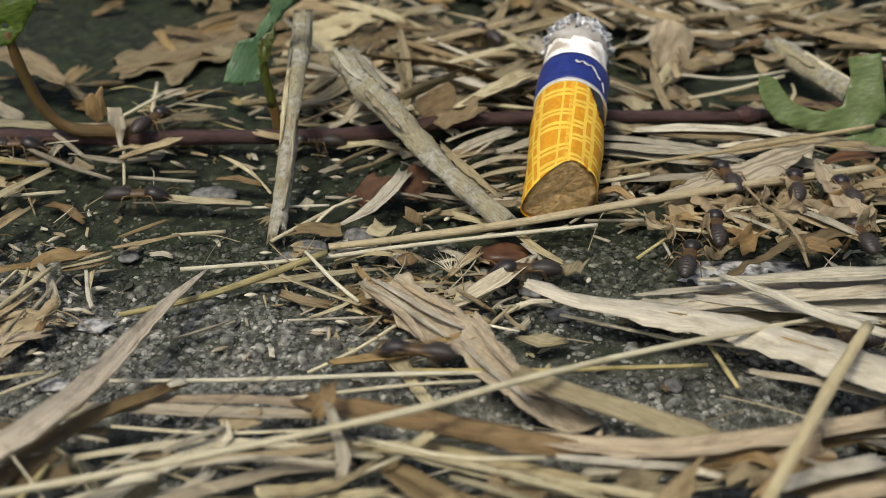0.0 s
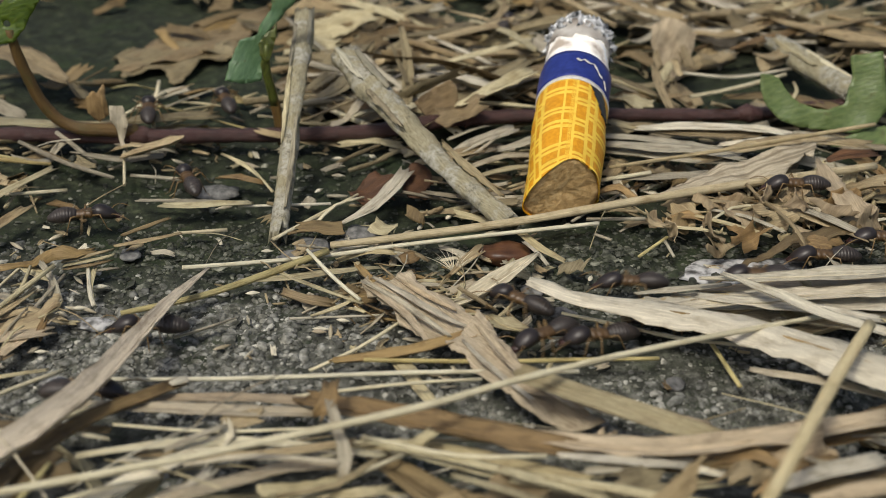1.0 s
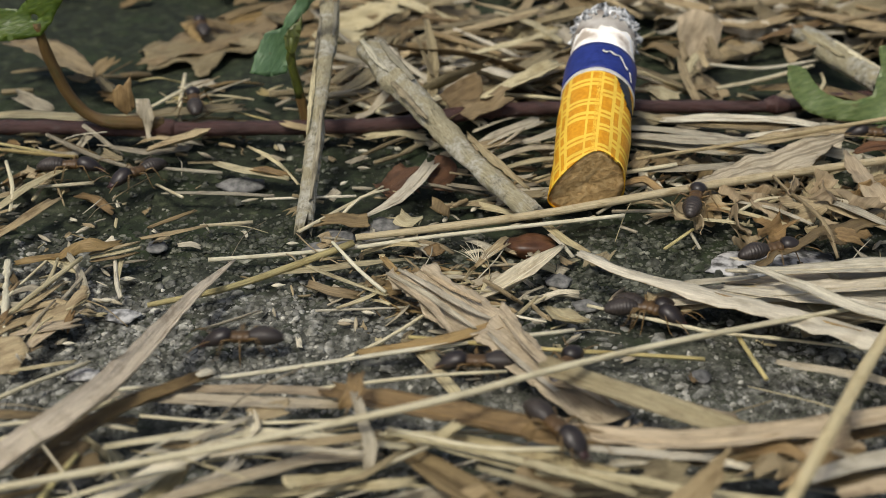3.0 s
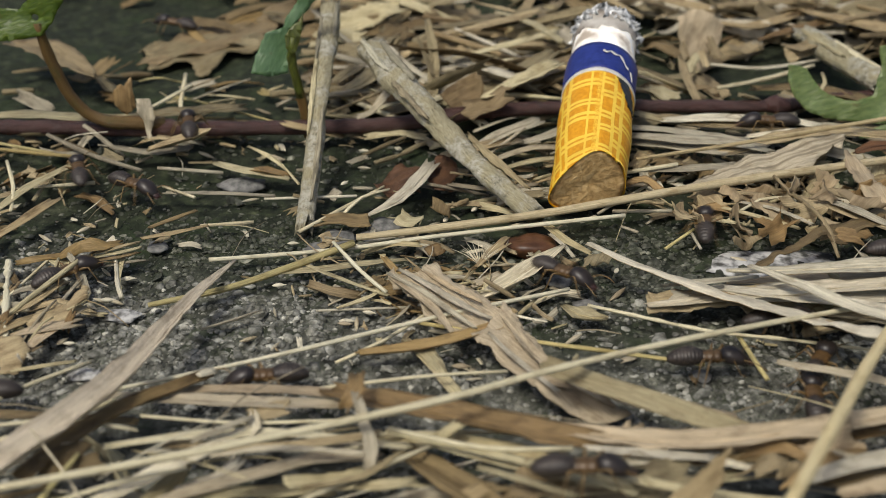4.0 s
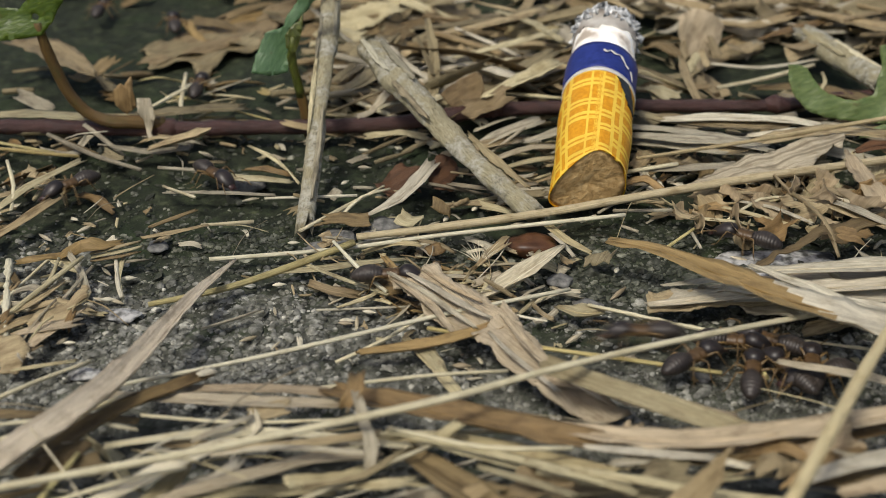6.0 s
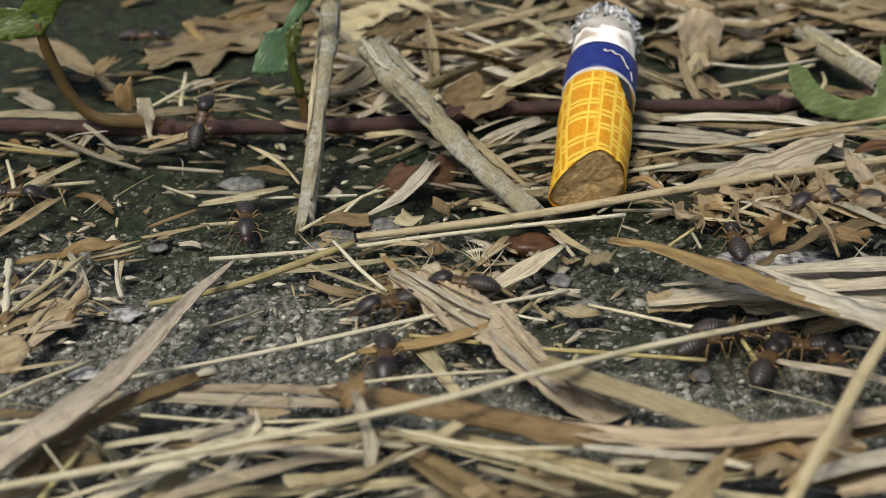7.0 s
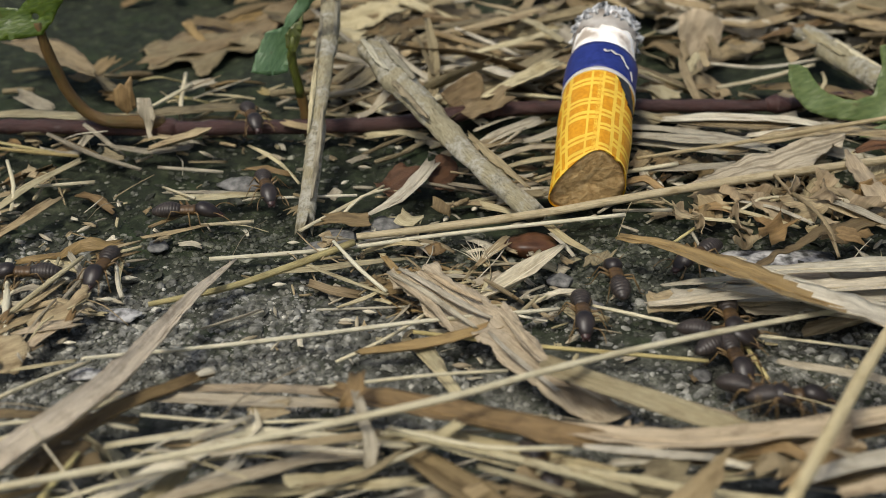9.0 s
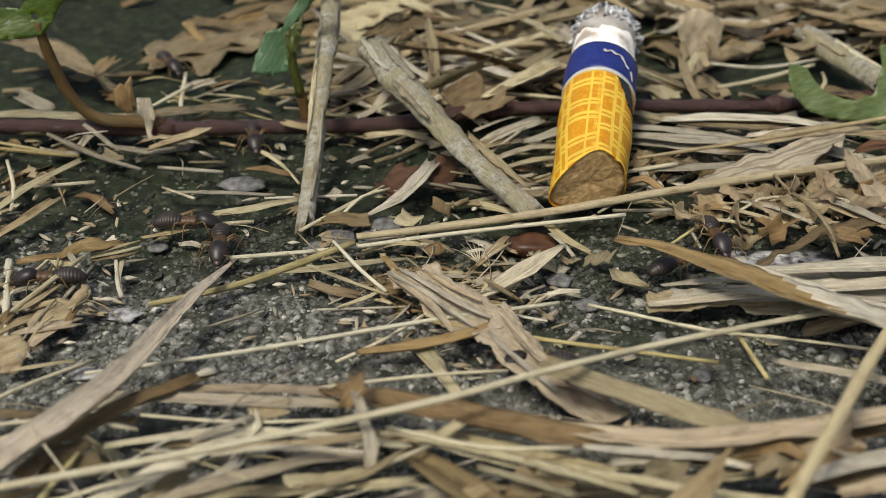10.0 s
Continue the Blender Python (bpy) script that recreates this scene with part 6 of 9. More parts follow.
flake(TAN, 'tan torn scrap in the straw heap', (22.0, 101.4, 3.1), 2.74, 0.83, 151, 8, jag=0.7, crumple=0.4)
flake(PALE, 'pale torn scrap in the straw heap', (33.4, 99.7, 3.1), 2.71, 1.18, 32, 7, jag=0.7, crumple=0.4)
flake(PALE, 'pale torn scrap in the straw heap', (39.3, 109.5, 1.6), 1.71, 1.22, 12, 2, jag=0.7, crumple=0.4)
flake(PALE, 'pale torn scrap in the straw heap', (33.4, 104.2, 1.5), 1.65, 1.49, 88, 14, jag=0.7, crumple=0.4)
flake(PALE, 'pale torn scrap in the straw heap', (33.9, 100.8, 2.6), 1.70, 1.39, 91, 36, jag=0.7, crumple=0.4)
blade(PALEGREY, 'broad bleached leaf under the white blades', [(18.3, 89.2, 1.6), (24.4, 89.1, 2.0), (29.9, 89.0, 2.5), (40.1, 88.5, 2.6)], [0.95, 2.64, 3.11, 3.09], cup=0.06, ragged=0.9, rib=False)
blade(PINKTAN, 'pinkish grey leaf under the white blades', [(24.9, 91.7, 1.9), (29.6, 91.5, 2.2), (34.3, 91.2, 2.6), (40.9, 91.0, 2.9)], [0.77, 1.92, 2.39, 2.39], cup=0.06, ragged=0.9, rib=False)
blade(PALE, 'pale leaf strip on the litter', [(5.0, 127.2, 4.0), (9.2, 131.0, 4.4), (13.0, 134.9, 4.6)], [0.99, 2.13, 2.54, 1.93], ragged=1, cup=0.2)
blade(TAN, 'tan leaf strip on the litter', [(-0.3, 147.2, 3.6), (5.3, 149.1, 4.0), (12.7, 154.7, 4.0)], [0.97, 1.82, 1.59], ragged=1)
blade(PALE, 'narrow pale strip on the litter', [(1.7, 139.6, 3.6), (6.4, 141.5, 4.0), (13.2, 146.5, 4.0)], [0.80, 1.48, 1.24], ragged=1)
blade(PALE, 'pale flat strip on the litter', [(7.0, 155.4, 3.6), (11.0, 150.1, 4.0), (14.0, 144.1, 4.0)], [0.73, 1.41, 1.09], ragged=1)
flake(BROWN, 'dark brown torn leaf on the damp slab', (-27.1, 168.0, 1.3), 3.90, 2.73, 7, 17, jag=0.45, crumple=0.15)
flake(BROWN, 'brown crumpled leaf on the damp slab', (-42.2, 168.2, 1.0), 5.40, 1.41, 33, 19, jag=0.45, crumple=0.15)
flake(DULL, 'dull crumpled leaf on the damp slab', (-25.4, 151.7, 1.0), 4.53, 2.15, 17, 3, jag=0.45, crumple=0.15)

sheet(TAN, 'torn brown leaf below the bleached blades', [(-5.9, 0.3), (-1.6, 0.8), (-1.0, 1.8), (1.1, 0.9), (6.7, 2.3), (6.6, -0.4), (1.1, -1.4), (-2.2, -1.8), (-6.0, -2.1)], (22.9, 89.1, 2.0), (1, 0, 0), (0, 1, 0.15), fray=0.2, wave=0.4, grain=5)
sheet(TAN, 'torn fibrous leaf splayed at both ends', [(-0.5, -2.3), (-1.5, -1.7), (-2.2, -1.1), (-1.4, 0.0), (-0.3, 1.7), (0.5, 1.0), (1.6, 2.1), (2.2, 2.8), (2.6, 1.6), (1.7, 0.2), (1.0, -1.3), (0.1, -1.3)], (-32.1, 87.3, 1.6), (1, 0, 0.05), (0, 1, 0.15), fray=0.3, wave=0.5, grain=35)
sheet(TAN, 'pinkish torn leaf piece on damp concrete', [(-0.4, -1.7), (-1.4, 1.6), (0.3, 1.9), (1.3, 0.8), (0.8, -1.4)], (-33.8, 81.1, 1.4), (1, 0, 0), (0, 1, 0.3), fray=0.15, wave=0.5, grain=30)
sheet(PALEGREY, 'small pale torn leaf bit on moss', [(-0.2, -0.8), (-0.2, 0.3), (-0.1, 1.6), (0.5, 0.3), (0.3, -0.9)], (-31.8, 93.6, 0.9), (1, 0, 0), (0, 1, 0.4), fray=0.1, wave=0.3, grain=70)
straw(PALE, 'long pale straw over the torn leaf', [(-36.3, 86.3, 1.4), (-34.0, 90.2, 2.0), (-31.4, 94.6, 2.6)], [0.42, 0.5, 0.42])
straw(PALE, 'forked pale stalk beside the torn leaf', [(-33.9, 95.8, 1.8), (-33.8, 92.4, 1.6), (-34.2, 90.9, 1.6)], [0.3, 0.42, 0.5])
straw(WHITE, 'crooked pale stalk on the concrete', [(-29.1, 96.6, 1.6), (-28.2, 93.0, 1.0), (-27.4, 90.9, 0.8)], [0.34, 0.45, 0.4], wobble=0.2, step=0.7)
straw(GREY, 'thin splayed leaf fibre', [(-32.2, 88.6, 2.0), (-33.0, 86.2, 1.8), (-33.7, 83.9, 1.2)], [0.18, 0.26, 0.2])
straw(PALE, 'thin splayed leaf fibre', [(-31.6, 85.7, 2.2), (-32.4, 85.0, 2.0), (-33.1, 83.3, 1.3)], [0.16, 0.24, 0.2])
straw(PALE, 'thin splayed leaf fibre', [(-29.4, 89.1, 2.4), (-29.8, 88.4, 2.0), (-31.0, 87.4, 1.8)], [0.16, 0.24, 0.2])
straw(GREY, 'thin grey sliver on the gravel', [(-19.9, 86.2, 0.7), (-17.5, 87.4, 0.8), (-15.2, 89.1, 0.7)], [0.2, 0.26, 0.18])
straw(BRIGHT, 'thin slanting straw leaning on the straws', [(-9.8, 97.7, 2.4), (-7.0, 93.3, 1.9), (-4.8, 91.1, 1.2)], [0.3, 0.4, 0.36])
blade(WHITE, 'short bleached strip in a dark gap', [(11.4, 64.9, 4.2), (14.8, 65.1, 4.5), (18.0, 65.7, 4.2)], [0.6, 0.95, 0.7], ragged=1.2)
flake(TAN, 'tan curled leaf in the straw layer', (21.4, 63.7, 4.6), 4.2, 2.4, 35, 30, jag=0.5, crumple=0.35)

def husk(x, y, turn, size, z=0.2):
    """One grass seed: a pointed, slightly flattened hull."""
    verts, faces, uvs = [], [], []
    aim_of = Matrix.Rotation(radians(turn), 3, "Z") @ Matrix.Rotation(radians(4), 3, "Y")
    for j, w in enumerate((0.02, 0.13, 0.2, 0.21, 0.16, 0.08, 0.01)):
        for k in range(8):
            a = k * math.pi / 4
            verts.append(Vector((x, y, z + 0.12)) + aim_of @ Vector(((j - 3) / 6 * size, w * size * 0.9 * math.cos(a), w * size * 0.65 * math.sin(a))))
            uvs.append((k * 0.05, j * 0.2))
    for j in range(6):
        for k in range(8):
            a, b = j * 8 + k, j * 8 + (k + 1) % 8
            faces.append((a, b, b + 8, a + 8))
    placed("grass_seed", (verts, faces, uvs), WHITE, "pale pointed grass seed lying on the concrete", "seed", "grass seeds")


for x, y, turn, size in ((-33.2, 94.1, 25, 1.40), (-28.7, 91.3, 5, 1.35), (-27.7, 94.8, 12, 1.50), (-29.9, 90.3, -35, 1.30), (-31.0, 85.0, 58, 1.40), (-30.3, 84.7, 10, 1.10), (-14.3, 93.7, 15, 1.30), (-8.1, 87.6, -2, 1.30), (-6.2, 89.3, -8, 1.20), (-8.0, 88.0, 4, 1.40), (1.5, 81.5, 3, 1.60), (-8.3, 120.9, 0, 1.30), (-8.1, 119.0, 18, 1.30), (-8.1, 116.8, 2, 1.40), (-9.9, 113.4, 55, 1.30), (3.1, 107.8, 60, 1.30), (0.3, 105.7, 70, 1.30), (-4.3, 97.0, 30, 1.20), (15.5, 96.2, 70, 1.20), (-13.8, 101.1, 10, 1.20)):
    husk(x, y, turn, size)


def joined_geo(*many):
    v, f, u = [], [], []
    for g in many:
        n = len(v)
        v.extend(g[0])
        u.extend(g[2])
        f.extend(tuple(i + n for i in q) for q in g[1])
    return v, f, u


# ---- loose chaff and grit ----
def scatter(name, label, seed, count, box, length, width, lift, mats, straws=0.35, tilt=12, spread=180, base=0.0, curl=0.25, keep=None, where="", torn=0.45):
    """Bits of straw and leaf strewn over a stretch of ground: each a thing of its own where it can be told apart, else one mesh for each material."""
    rnd = random.Random(seed)
    bins = {}
    while count > 0:
        x, y = rnd.uniform(box[0], box[1]), rnd.uniform(box[2], box[3])
        if keep and not keep(x, y, rnd):
            count -= 0.2
            continue
        count -= 1
        size = rnd.uniform(*length) * rnd.uniform(0.6, 1.0)
        w = rnd.uniform(*width)
        ang = radians(base + rnd.uniform(-spread, spread) / 2)
        el = radians(rnd.gauss(0, tilt))
        z = rnd.uniform(*lift) + abs(math.sin(el)) * size / 2
        d = Vector((math.cos(ang) * math.cos(el), math.sin(ang) * math.cos(el), math.sin(el)))
        c = Vector((x, y, z))
        bend = Vector((rnd.uniform(-1, 1), rnd.uniform(-1, 1), rnd.uniform(0, 1))) * size * curl * 0.5
        round_one = rnd.random() < straws
        pts = [c - d * size / 2, c + bend * (0.12 if round_one else 0.6), c + d * size / 2]
        line = curve_points(pts, max(0.7, size / 7))
        mat = rnd.choice(mats)
        if round_one:
            g = stem_geo(line, [w * 0.35, w * 0.42, w * 0.3], rnd.random(), 6, 0.12)
        elif rnd.random() < torn:
            g = torn_geo(c, size * 0.7, w * rnd.uniform(0.9, 1.6), rnd.random() * 999, math.degrees(ang), max(0.0, rnd.gauss(12, 14)), rnd.uniform(0.3, 0.7), rnd.uniform(0.06, 0.2))
        else:
            g = blade_geo(line, [w * rnd.uniform(0.75, 1.1), w, w * rnd.uniform(0.85, 1.1), w * rnd.uniform(0.6, 1.1)], rnd.random(), thick=0.1, cup=rnd.uniform(-0.2, 0.35),
                          roll=rnd.gauss(0, 22), ragged=1.0, rough=0.2, columns=6)
        if where:
            look_of = mat.name.replace("_", " ")
            if round_one:
                placed("dry_straw", g, mat, "thin %s stem lying %s" % (look_of, where), "straw", "loose straws")
            else:
                placed("straw_strip", g, mat, "torn %s strip lying %s" % (look_of, where), "dry leaf", "loose dry leaves")
            continue
        v, f, u = bins.setdefault(mat.name, ([], [], []))
        n = len(v)
        v.extend(g[0])
        u.extend(g[2])
        f.extend(tuple(i + n for i in q) for q in g[1])
    for key, (v, f, u) in bins.items():
        ob = new(name, mesh_of(name, [q * MM for q in v], f, u))
        ob.data.materials.append(bpy.data.materials[key])
        tagged(ob, label, "plant litter", kind="stuff")


DRY = [PALE, PALE, GREY, GREY, TAN, TAN, WHITE, BROWN]


def bare(x, y):
    """Two stretches of dark slab that the litter leaves open."""
    return ((x - 36) / 16) ** 2 + ((y - 142) / 9) ** 2 < 1 or ((x + 8) / 10) ** 2 + ((y - 113.5) / 9) ** 2 < 1


def patchy(size, least, salt):
    """Litter gathers in patches and leaves the slab bare between them."""
    return lambda x, y, r: noise.noise((x * size, y * size, salt)) > least + r.uniform(-0.12, 0.12) and not (bare(x, y) and r.random() < 0.8)


scatter("leaf_litter", "thick layer of dry straw and torn leaves beyond the vine", 1, 400, (-14, 85, 131, 172), (6, 20), (0.6, 3.0), (0.1, 2.2), [TAN, TAN, PALE, GREY, DULL, DULL, BROWN, PALEGREY], 0.25, 10, 110, keep=patchy(0.055, -0.16, 3.0))
scatter("leaf_litter", "old leaf pieces under the straw", 2, 80, (-14, 85, 128, 175), (5, 12), (2, 4.5), (0.0, 0.6), [TAN, DULL, GREY, BROWN], 0.0, 6, 180, keep=patchy(0.055, -0.1, 3.0))
scatter("leaf_litter", "sparse straw and torn leaves on dark concrete", 14, 32, (-85, -12, 131, 172), (5, 15), (0.5, 2.6), (0.1, 1.4), [DULL, BROWN, BROWN, OLIVELEAF], 0.25, 9, 130, keep=patchy(0.06, -0.02, 8.0))
scatter("leaf_litter", "dry litter farther off on the slab", 3, 420, (-130, 130, 172, 260), (8, 26), (1, 4), (0.1, 2.5), [DULL, BROWN, BROWN, OLIVELEAF, DULL], 0.3, 8, 160)
scatter("straw_chaff", "short straw bits along the vine", 4, 170, (-60, 62, 117, 132), (2, 9), (0.4, 1.7), (0.1, 1.2), [TAN, GREY, BROWN, DULL, DULL], 0.35, 10, 90, keep=lambda x, y, r: noise.noise((x * 0.09, y * 0.09, 5.0)) > -0.02 and (x > 0 or r.random() < 0.55))
scatter("straw_chaff", "pale straws tangled behind the vine", 18, 26, (-33, -10, 125.5, 137), (3, 10), (0.4, 1.1), (0.2, 1.4), [PALE, YELLOW, TAN, GREY, PALE], 0.65, 10, 120)
scatter("straw_chaff", "pale straws lying between the stick and the butt", 19, 44, (-9, 13, 126, 147), (4, 13), (0.5, 1.6), (0.6, 2.6), [PALE, CREAM, TAN, PALEGREY, GREY], 0.45, 9, 110)
scatter("straw_chaff", "heap of broken straw and leaf bits", 5, 240, (20, 58, 100, 118), (1.5, 8), (0.4, 1.7), (0.1, 1.1), [PALE, PALE, TAN, TAN, WHITE, BROWN, AMBER], 0.3, 14, 170, keep=lambda x, y, r: y < 124 - abs(x - 40) * 0.25 and y > 113 - (x - 20) * 0.42)
scatter("straw_chaff", "broken straw pieces around the stick and butt", 6, 110, (-14, 24, 105, 124), (1.5, 8), (0.3, 1.4), (0.1, 1.0), [PALE, GREY, TAN, DULL], 0.35, 12, 100, keep=patchy(0.12, -0.08, 6.0))
scatter("straw_chaff", "small straw bits and chaff on the slab", 7, 95, (-12, 14, 88, 106), (1, 6), (0.25, 1.2), (0.05, 0.7), [PALE, TAN, GREY, WHITE], 0.35, 10, 110, keep=lambda x, y, r: patchy(0.10, 0.02, 7.0)(x, y, r) and not (x < 0.5 and y > 101.5), where="on the concrete")
scatter("straw_chaff", "torn leaf bits and stalks on damp concrete", 8, 170, (-60, -28, 84, 122), (1, 6), (0.3, 1.7), (0.05, 0.9), [PALE, TAN, GREY, BROWN, AMBER, TAN], 0.3, 14, 180, keep=lambda x, y, r: x < -43 + r.random() * 12 and noise.noise((x * 0.12, y * 0.12, 2.0)) > -0.05)
scatter("straw_layer", "thick layer of straw and leaf strips", 9, 44, (-62, 62, 60, 78), (10, 34), (0.35, 1.5), (0.3, 2.4), [PALE, PALE, CREAM, WHITE, TAN, PALE, PALEGREY], 0.4, 5, 55, keep=lambda x, y, r: y < 76 - 4 * r.random() and (y < 71 or r.random() < 0.4), where="in the straw layer")
scatter("straw_layer", "old brown leaf pieces under the straw", 10, 24, (-66, 66, 56, 74), (6, 16), (2, 4.0), (0.0, 0.9), [TAN, PINKTAN, BROWN, PALE], 0.0, 5, 140, keep=patchy(0.05, -0.05, 9.0), where="under the straw layer")
scatter("straw_layer", "loose straw and strips on the slab", 11, 150, (-70, 70, 34, 60), (9, 30), (0.6, 2.8), (0.2, 2.5), DRY, 0.35, 6, 90)
scatter("straw_chaff", "thin chaff strewn over the concrete", 12, 190, (-52, 56, 80, 124), (0.6, 2.6), (0.14, 0.7), (0.0, 0.25), [PALE, GREY, WHITE, TAN], 0.2, 8, 180, keep=patchy(0.08, 0.0, 1.0))
scatter("straw_layer", "leaf strips piled under the bleached blades", 13, 36, (28, 60, 86, 93), (5, 16), (0.6, 2.2), (0.2, 1.6), [GREY, WHITE, TAN, PALE], 0.2, 6, 60, where="under bleached blades")

scatter("straw_chaff", "tangle of broken chaff round the tuft", 17, 95, (-8, 6, 89, 97.5), (0.9, 4.2), (0.2, 0.8), (0.1, 0.8), [PALE, TAN, OLIVELEAF, BROWN, PALE], 0.4, 14, 150, torn=0.3, keep=lambda x, y, r: noise.noise((x * 0.2, y * 0.2, 3.0)) > -0.15)
scatter("plant_fibres", "fine pale fibres and rootlets in the litter", 15, 55, (-58, 60, 84, 126), (3, 10), (0.2, 0.4), (0.1, 1.2), [PALE, GREY, WHITE, TAN], 1.0, 14, 180, curl=1.8, keep=patchy(0.09, -0.1, 11.0))
scatter("plant_fibres", "fine fibres in the straw layer", 16, 60, (-60, 60, 58, 73), (4, 14), (0.25, 0.5), (0.3, 3.0), [PALE, GREY, WHITE], 1.0, 14, 120, curl=1.4)


def seeds():
    rnd = random.Random(21)
    v, f, u = [], [], []
    for i in range(46):
        zone = rnd.choice(((-46, -28, 88, 108), (-16, 18, 84, 106), (-50, 50, 82, 122)))
        c = Vector((rnd.uniform(*zone[:2]), rnd.uniform(*zone[2:]), 0.15))
        d = Matrix.Rotation(rnd.uniform(0, 6.3), 3, "Z") @ Matrix.Rotation(rnd.gauss(0, 0.2), 3, "Y")
        s = rnd.uniform(0.7, 1.25)
        n = len(v)
        for j in range(5):
            w = (0.06, 0.17, 0.21, 0.16, 0.05)[j] * s
            for k in range(6):
                a = k * math.pi / 3
                v.append(c + d @ Vector(((j - 2) * 0.42 * s, w * math.cos(a), w * math.sin(a) * 0.8)))
                u.append((k * 0.1, j * 0.4))
        for j in range(4):
            for k in range(6):
                a, b = n + j * 6 + k, n + j * 6 + (k + 1) % 6
                f.append((a, b, b + 6, a + 6))
        f.append(tuple(range(n + 5, n - 1, -1)))
        f.append(tuple(range(n + 24, n + 30)))
    ob = new("grass_seeds", mesh_of("grass_seeds", [q * MM for q in v], f, u))
    ob.data.materials.append(WHITE)
    tagged(ob, "small pale grass seeds strewn on the concrete", "seeds", kind="stuff")


def crumpled_leaf(x, y, z, size, turn, lean, material, label, seed):
    """A torn, crumpled piece of dead leaf that leans on the litter, gnawed along its rim."""
    rnd = random.Random(seed)
    n = 14
    ring = []
    for k in range(n):
        r = size * rnd.choice((0.4, 0.65, 0.9, 1.1)) * rnd.uniform(0.85, 1.1)
        q = 2 * math.pi * (k + rnd.uniform(-0.25, 0.25)) / n
        ring.append((r * math.cos(q), r * 0.6 * math.sin(q)))
    q, e = radians(turn), radians(lean)
    across = (math.cos(q), math.sin(q), rnd.uniform(-0.2, 0.2))
    upward = (-math.sin(q) * math.cos(e), math.cos(q) * math.cos(e), math.sin(e))
    pits = [(rnd.uniform(-0.3, 0.3) * size, rnd.uniform(-0.15, 0.15) * size, 0.11 * size, 1.6)] if rnd.random() < 0.4 else ()
    sheet(material, label, ring, (x, y, z), across, upward, fray=0.3, wave=1.3, curl=0.3, thick=0.09, cell=0.4, bow=rnd.uniform(-0.12, 0.2), grain=rnd.uniform(0, 120), holes=pits)


def bristle_tuft():
    """A dry seed head: thin bristles that fan out of one foot."""
    rnd = random.Random(4)
    geo = []
    for i in range(17):
        a = radians(20 + 140 * i / 16 + rnd.uniform(-4, 4))
        n = rnd.uniform(1.9, 3.1)
        tip = Vector((math.cos(a) * n * 0.9, math.sin(a) * n * 0.75, 0.5 + n * 0.28))
        geo.append(stem_geo(curve_points([(3.3, 96.5, 0.7), Vector((3.3, 96.5, 0.9)) + tip * 0.5, Vector((3.3, 96.5, 0.7)) + tip], 0.5), [0.07, 0.06, 0.03], i, 5))
    placed("bristle_tuft", joined_geo(*geo), WHITE, "dry grass tuft of thin pale bristles", "grass tuft")


seeds()


def grit():
    rnd = random.Random(33)
    made = {"dry": ([], []), "damp": ([], [])}
    ico = [(0, 0, 1), (0.9, 0, 0.35), (0.28, 0.85, 0.4), (-0.72, 0.53, 0.35), (-0.72, -0.53, 0.4), (0.28, -0.85, 0.35), (0.7, 0.5, -0.4), (-0.3, 0.85, -0.4), (-0.9, 0, -0.4),
           (-0.3, -0.85, -0.4), (0.7, -0.5, -0.4)]
    tri = [(0, 1, 2), (0, 2, 3), (0, 3, 4), (0, 4, 5), (0, 5, 1), (1, 6, 2), (2, 6, 7), (2, 7, 3), (3, 7, 8), (3, 8, 4), (4, 8, 9), (4, 9, 5), (5, 9, 10), (5, 10, 1), (1, 10, 6)]
    for i in range(60000):
        x, y = rnd.uniform(-56, 58), rnd.uniform(76, 126)
        if noise.noise((x * 0.09, y * 0.09, 4.0)) < rnd.uniform(-0.55, 0.25) or (y > 104 and rnd.random() < 0.8):
            continue
        wet = math.hypot(0.6 * x - 14, y - 152) + 8 * noise.noise((x * 0.06, y * 0.06, 6.0)) + rnd.uniform(-3, 3) < 62
        v, f = made["damp" if wet else "dry"]
        s = (0.06 + 0.30 * rnd.random() ** 2.6) * (2.2 if rnd.random() < 0.05 else 1)
        z = relief(x, y) + s * 0.12
        turn = Matrix.Rotation(rnd.uniform(0, 6.3), 3, "Z") @ Matrix.Rotation(rnd.gauss(0, 0.35), 3, "X")
        long, flat = rnd.uniform(0.8, 1.7), rnd.uniform(0.5, 1.1)
        n = len(v)
        for q in ico:
            p = turn @ Vector((q[0] * rnd.uniform(0.7, 1.3) * long, q[1] * rnd.uniform(0.6, 1.2), q[2] * rnd.uniform(0.4, 0.95) * flat))
            v.append(Vector((x, y, z)) + p * s)
        f.extend(tuple(k + n for k in q) for q in tri)
    for key, material, label in (("dry", GRIT, "dry grey grit of the worn concrete"), ("damp", DAMPGRIT, "damp dark grit and sand on the concrete")):
        v, f = made[key]
        ob = new("concrete_grit", mesh_of("concrete_grit", [q * MM for q in v], f, smooth=False))
        ob.data.materials.append(material)
        tagged(ob, label, "grit", kind="stuff")


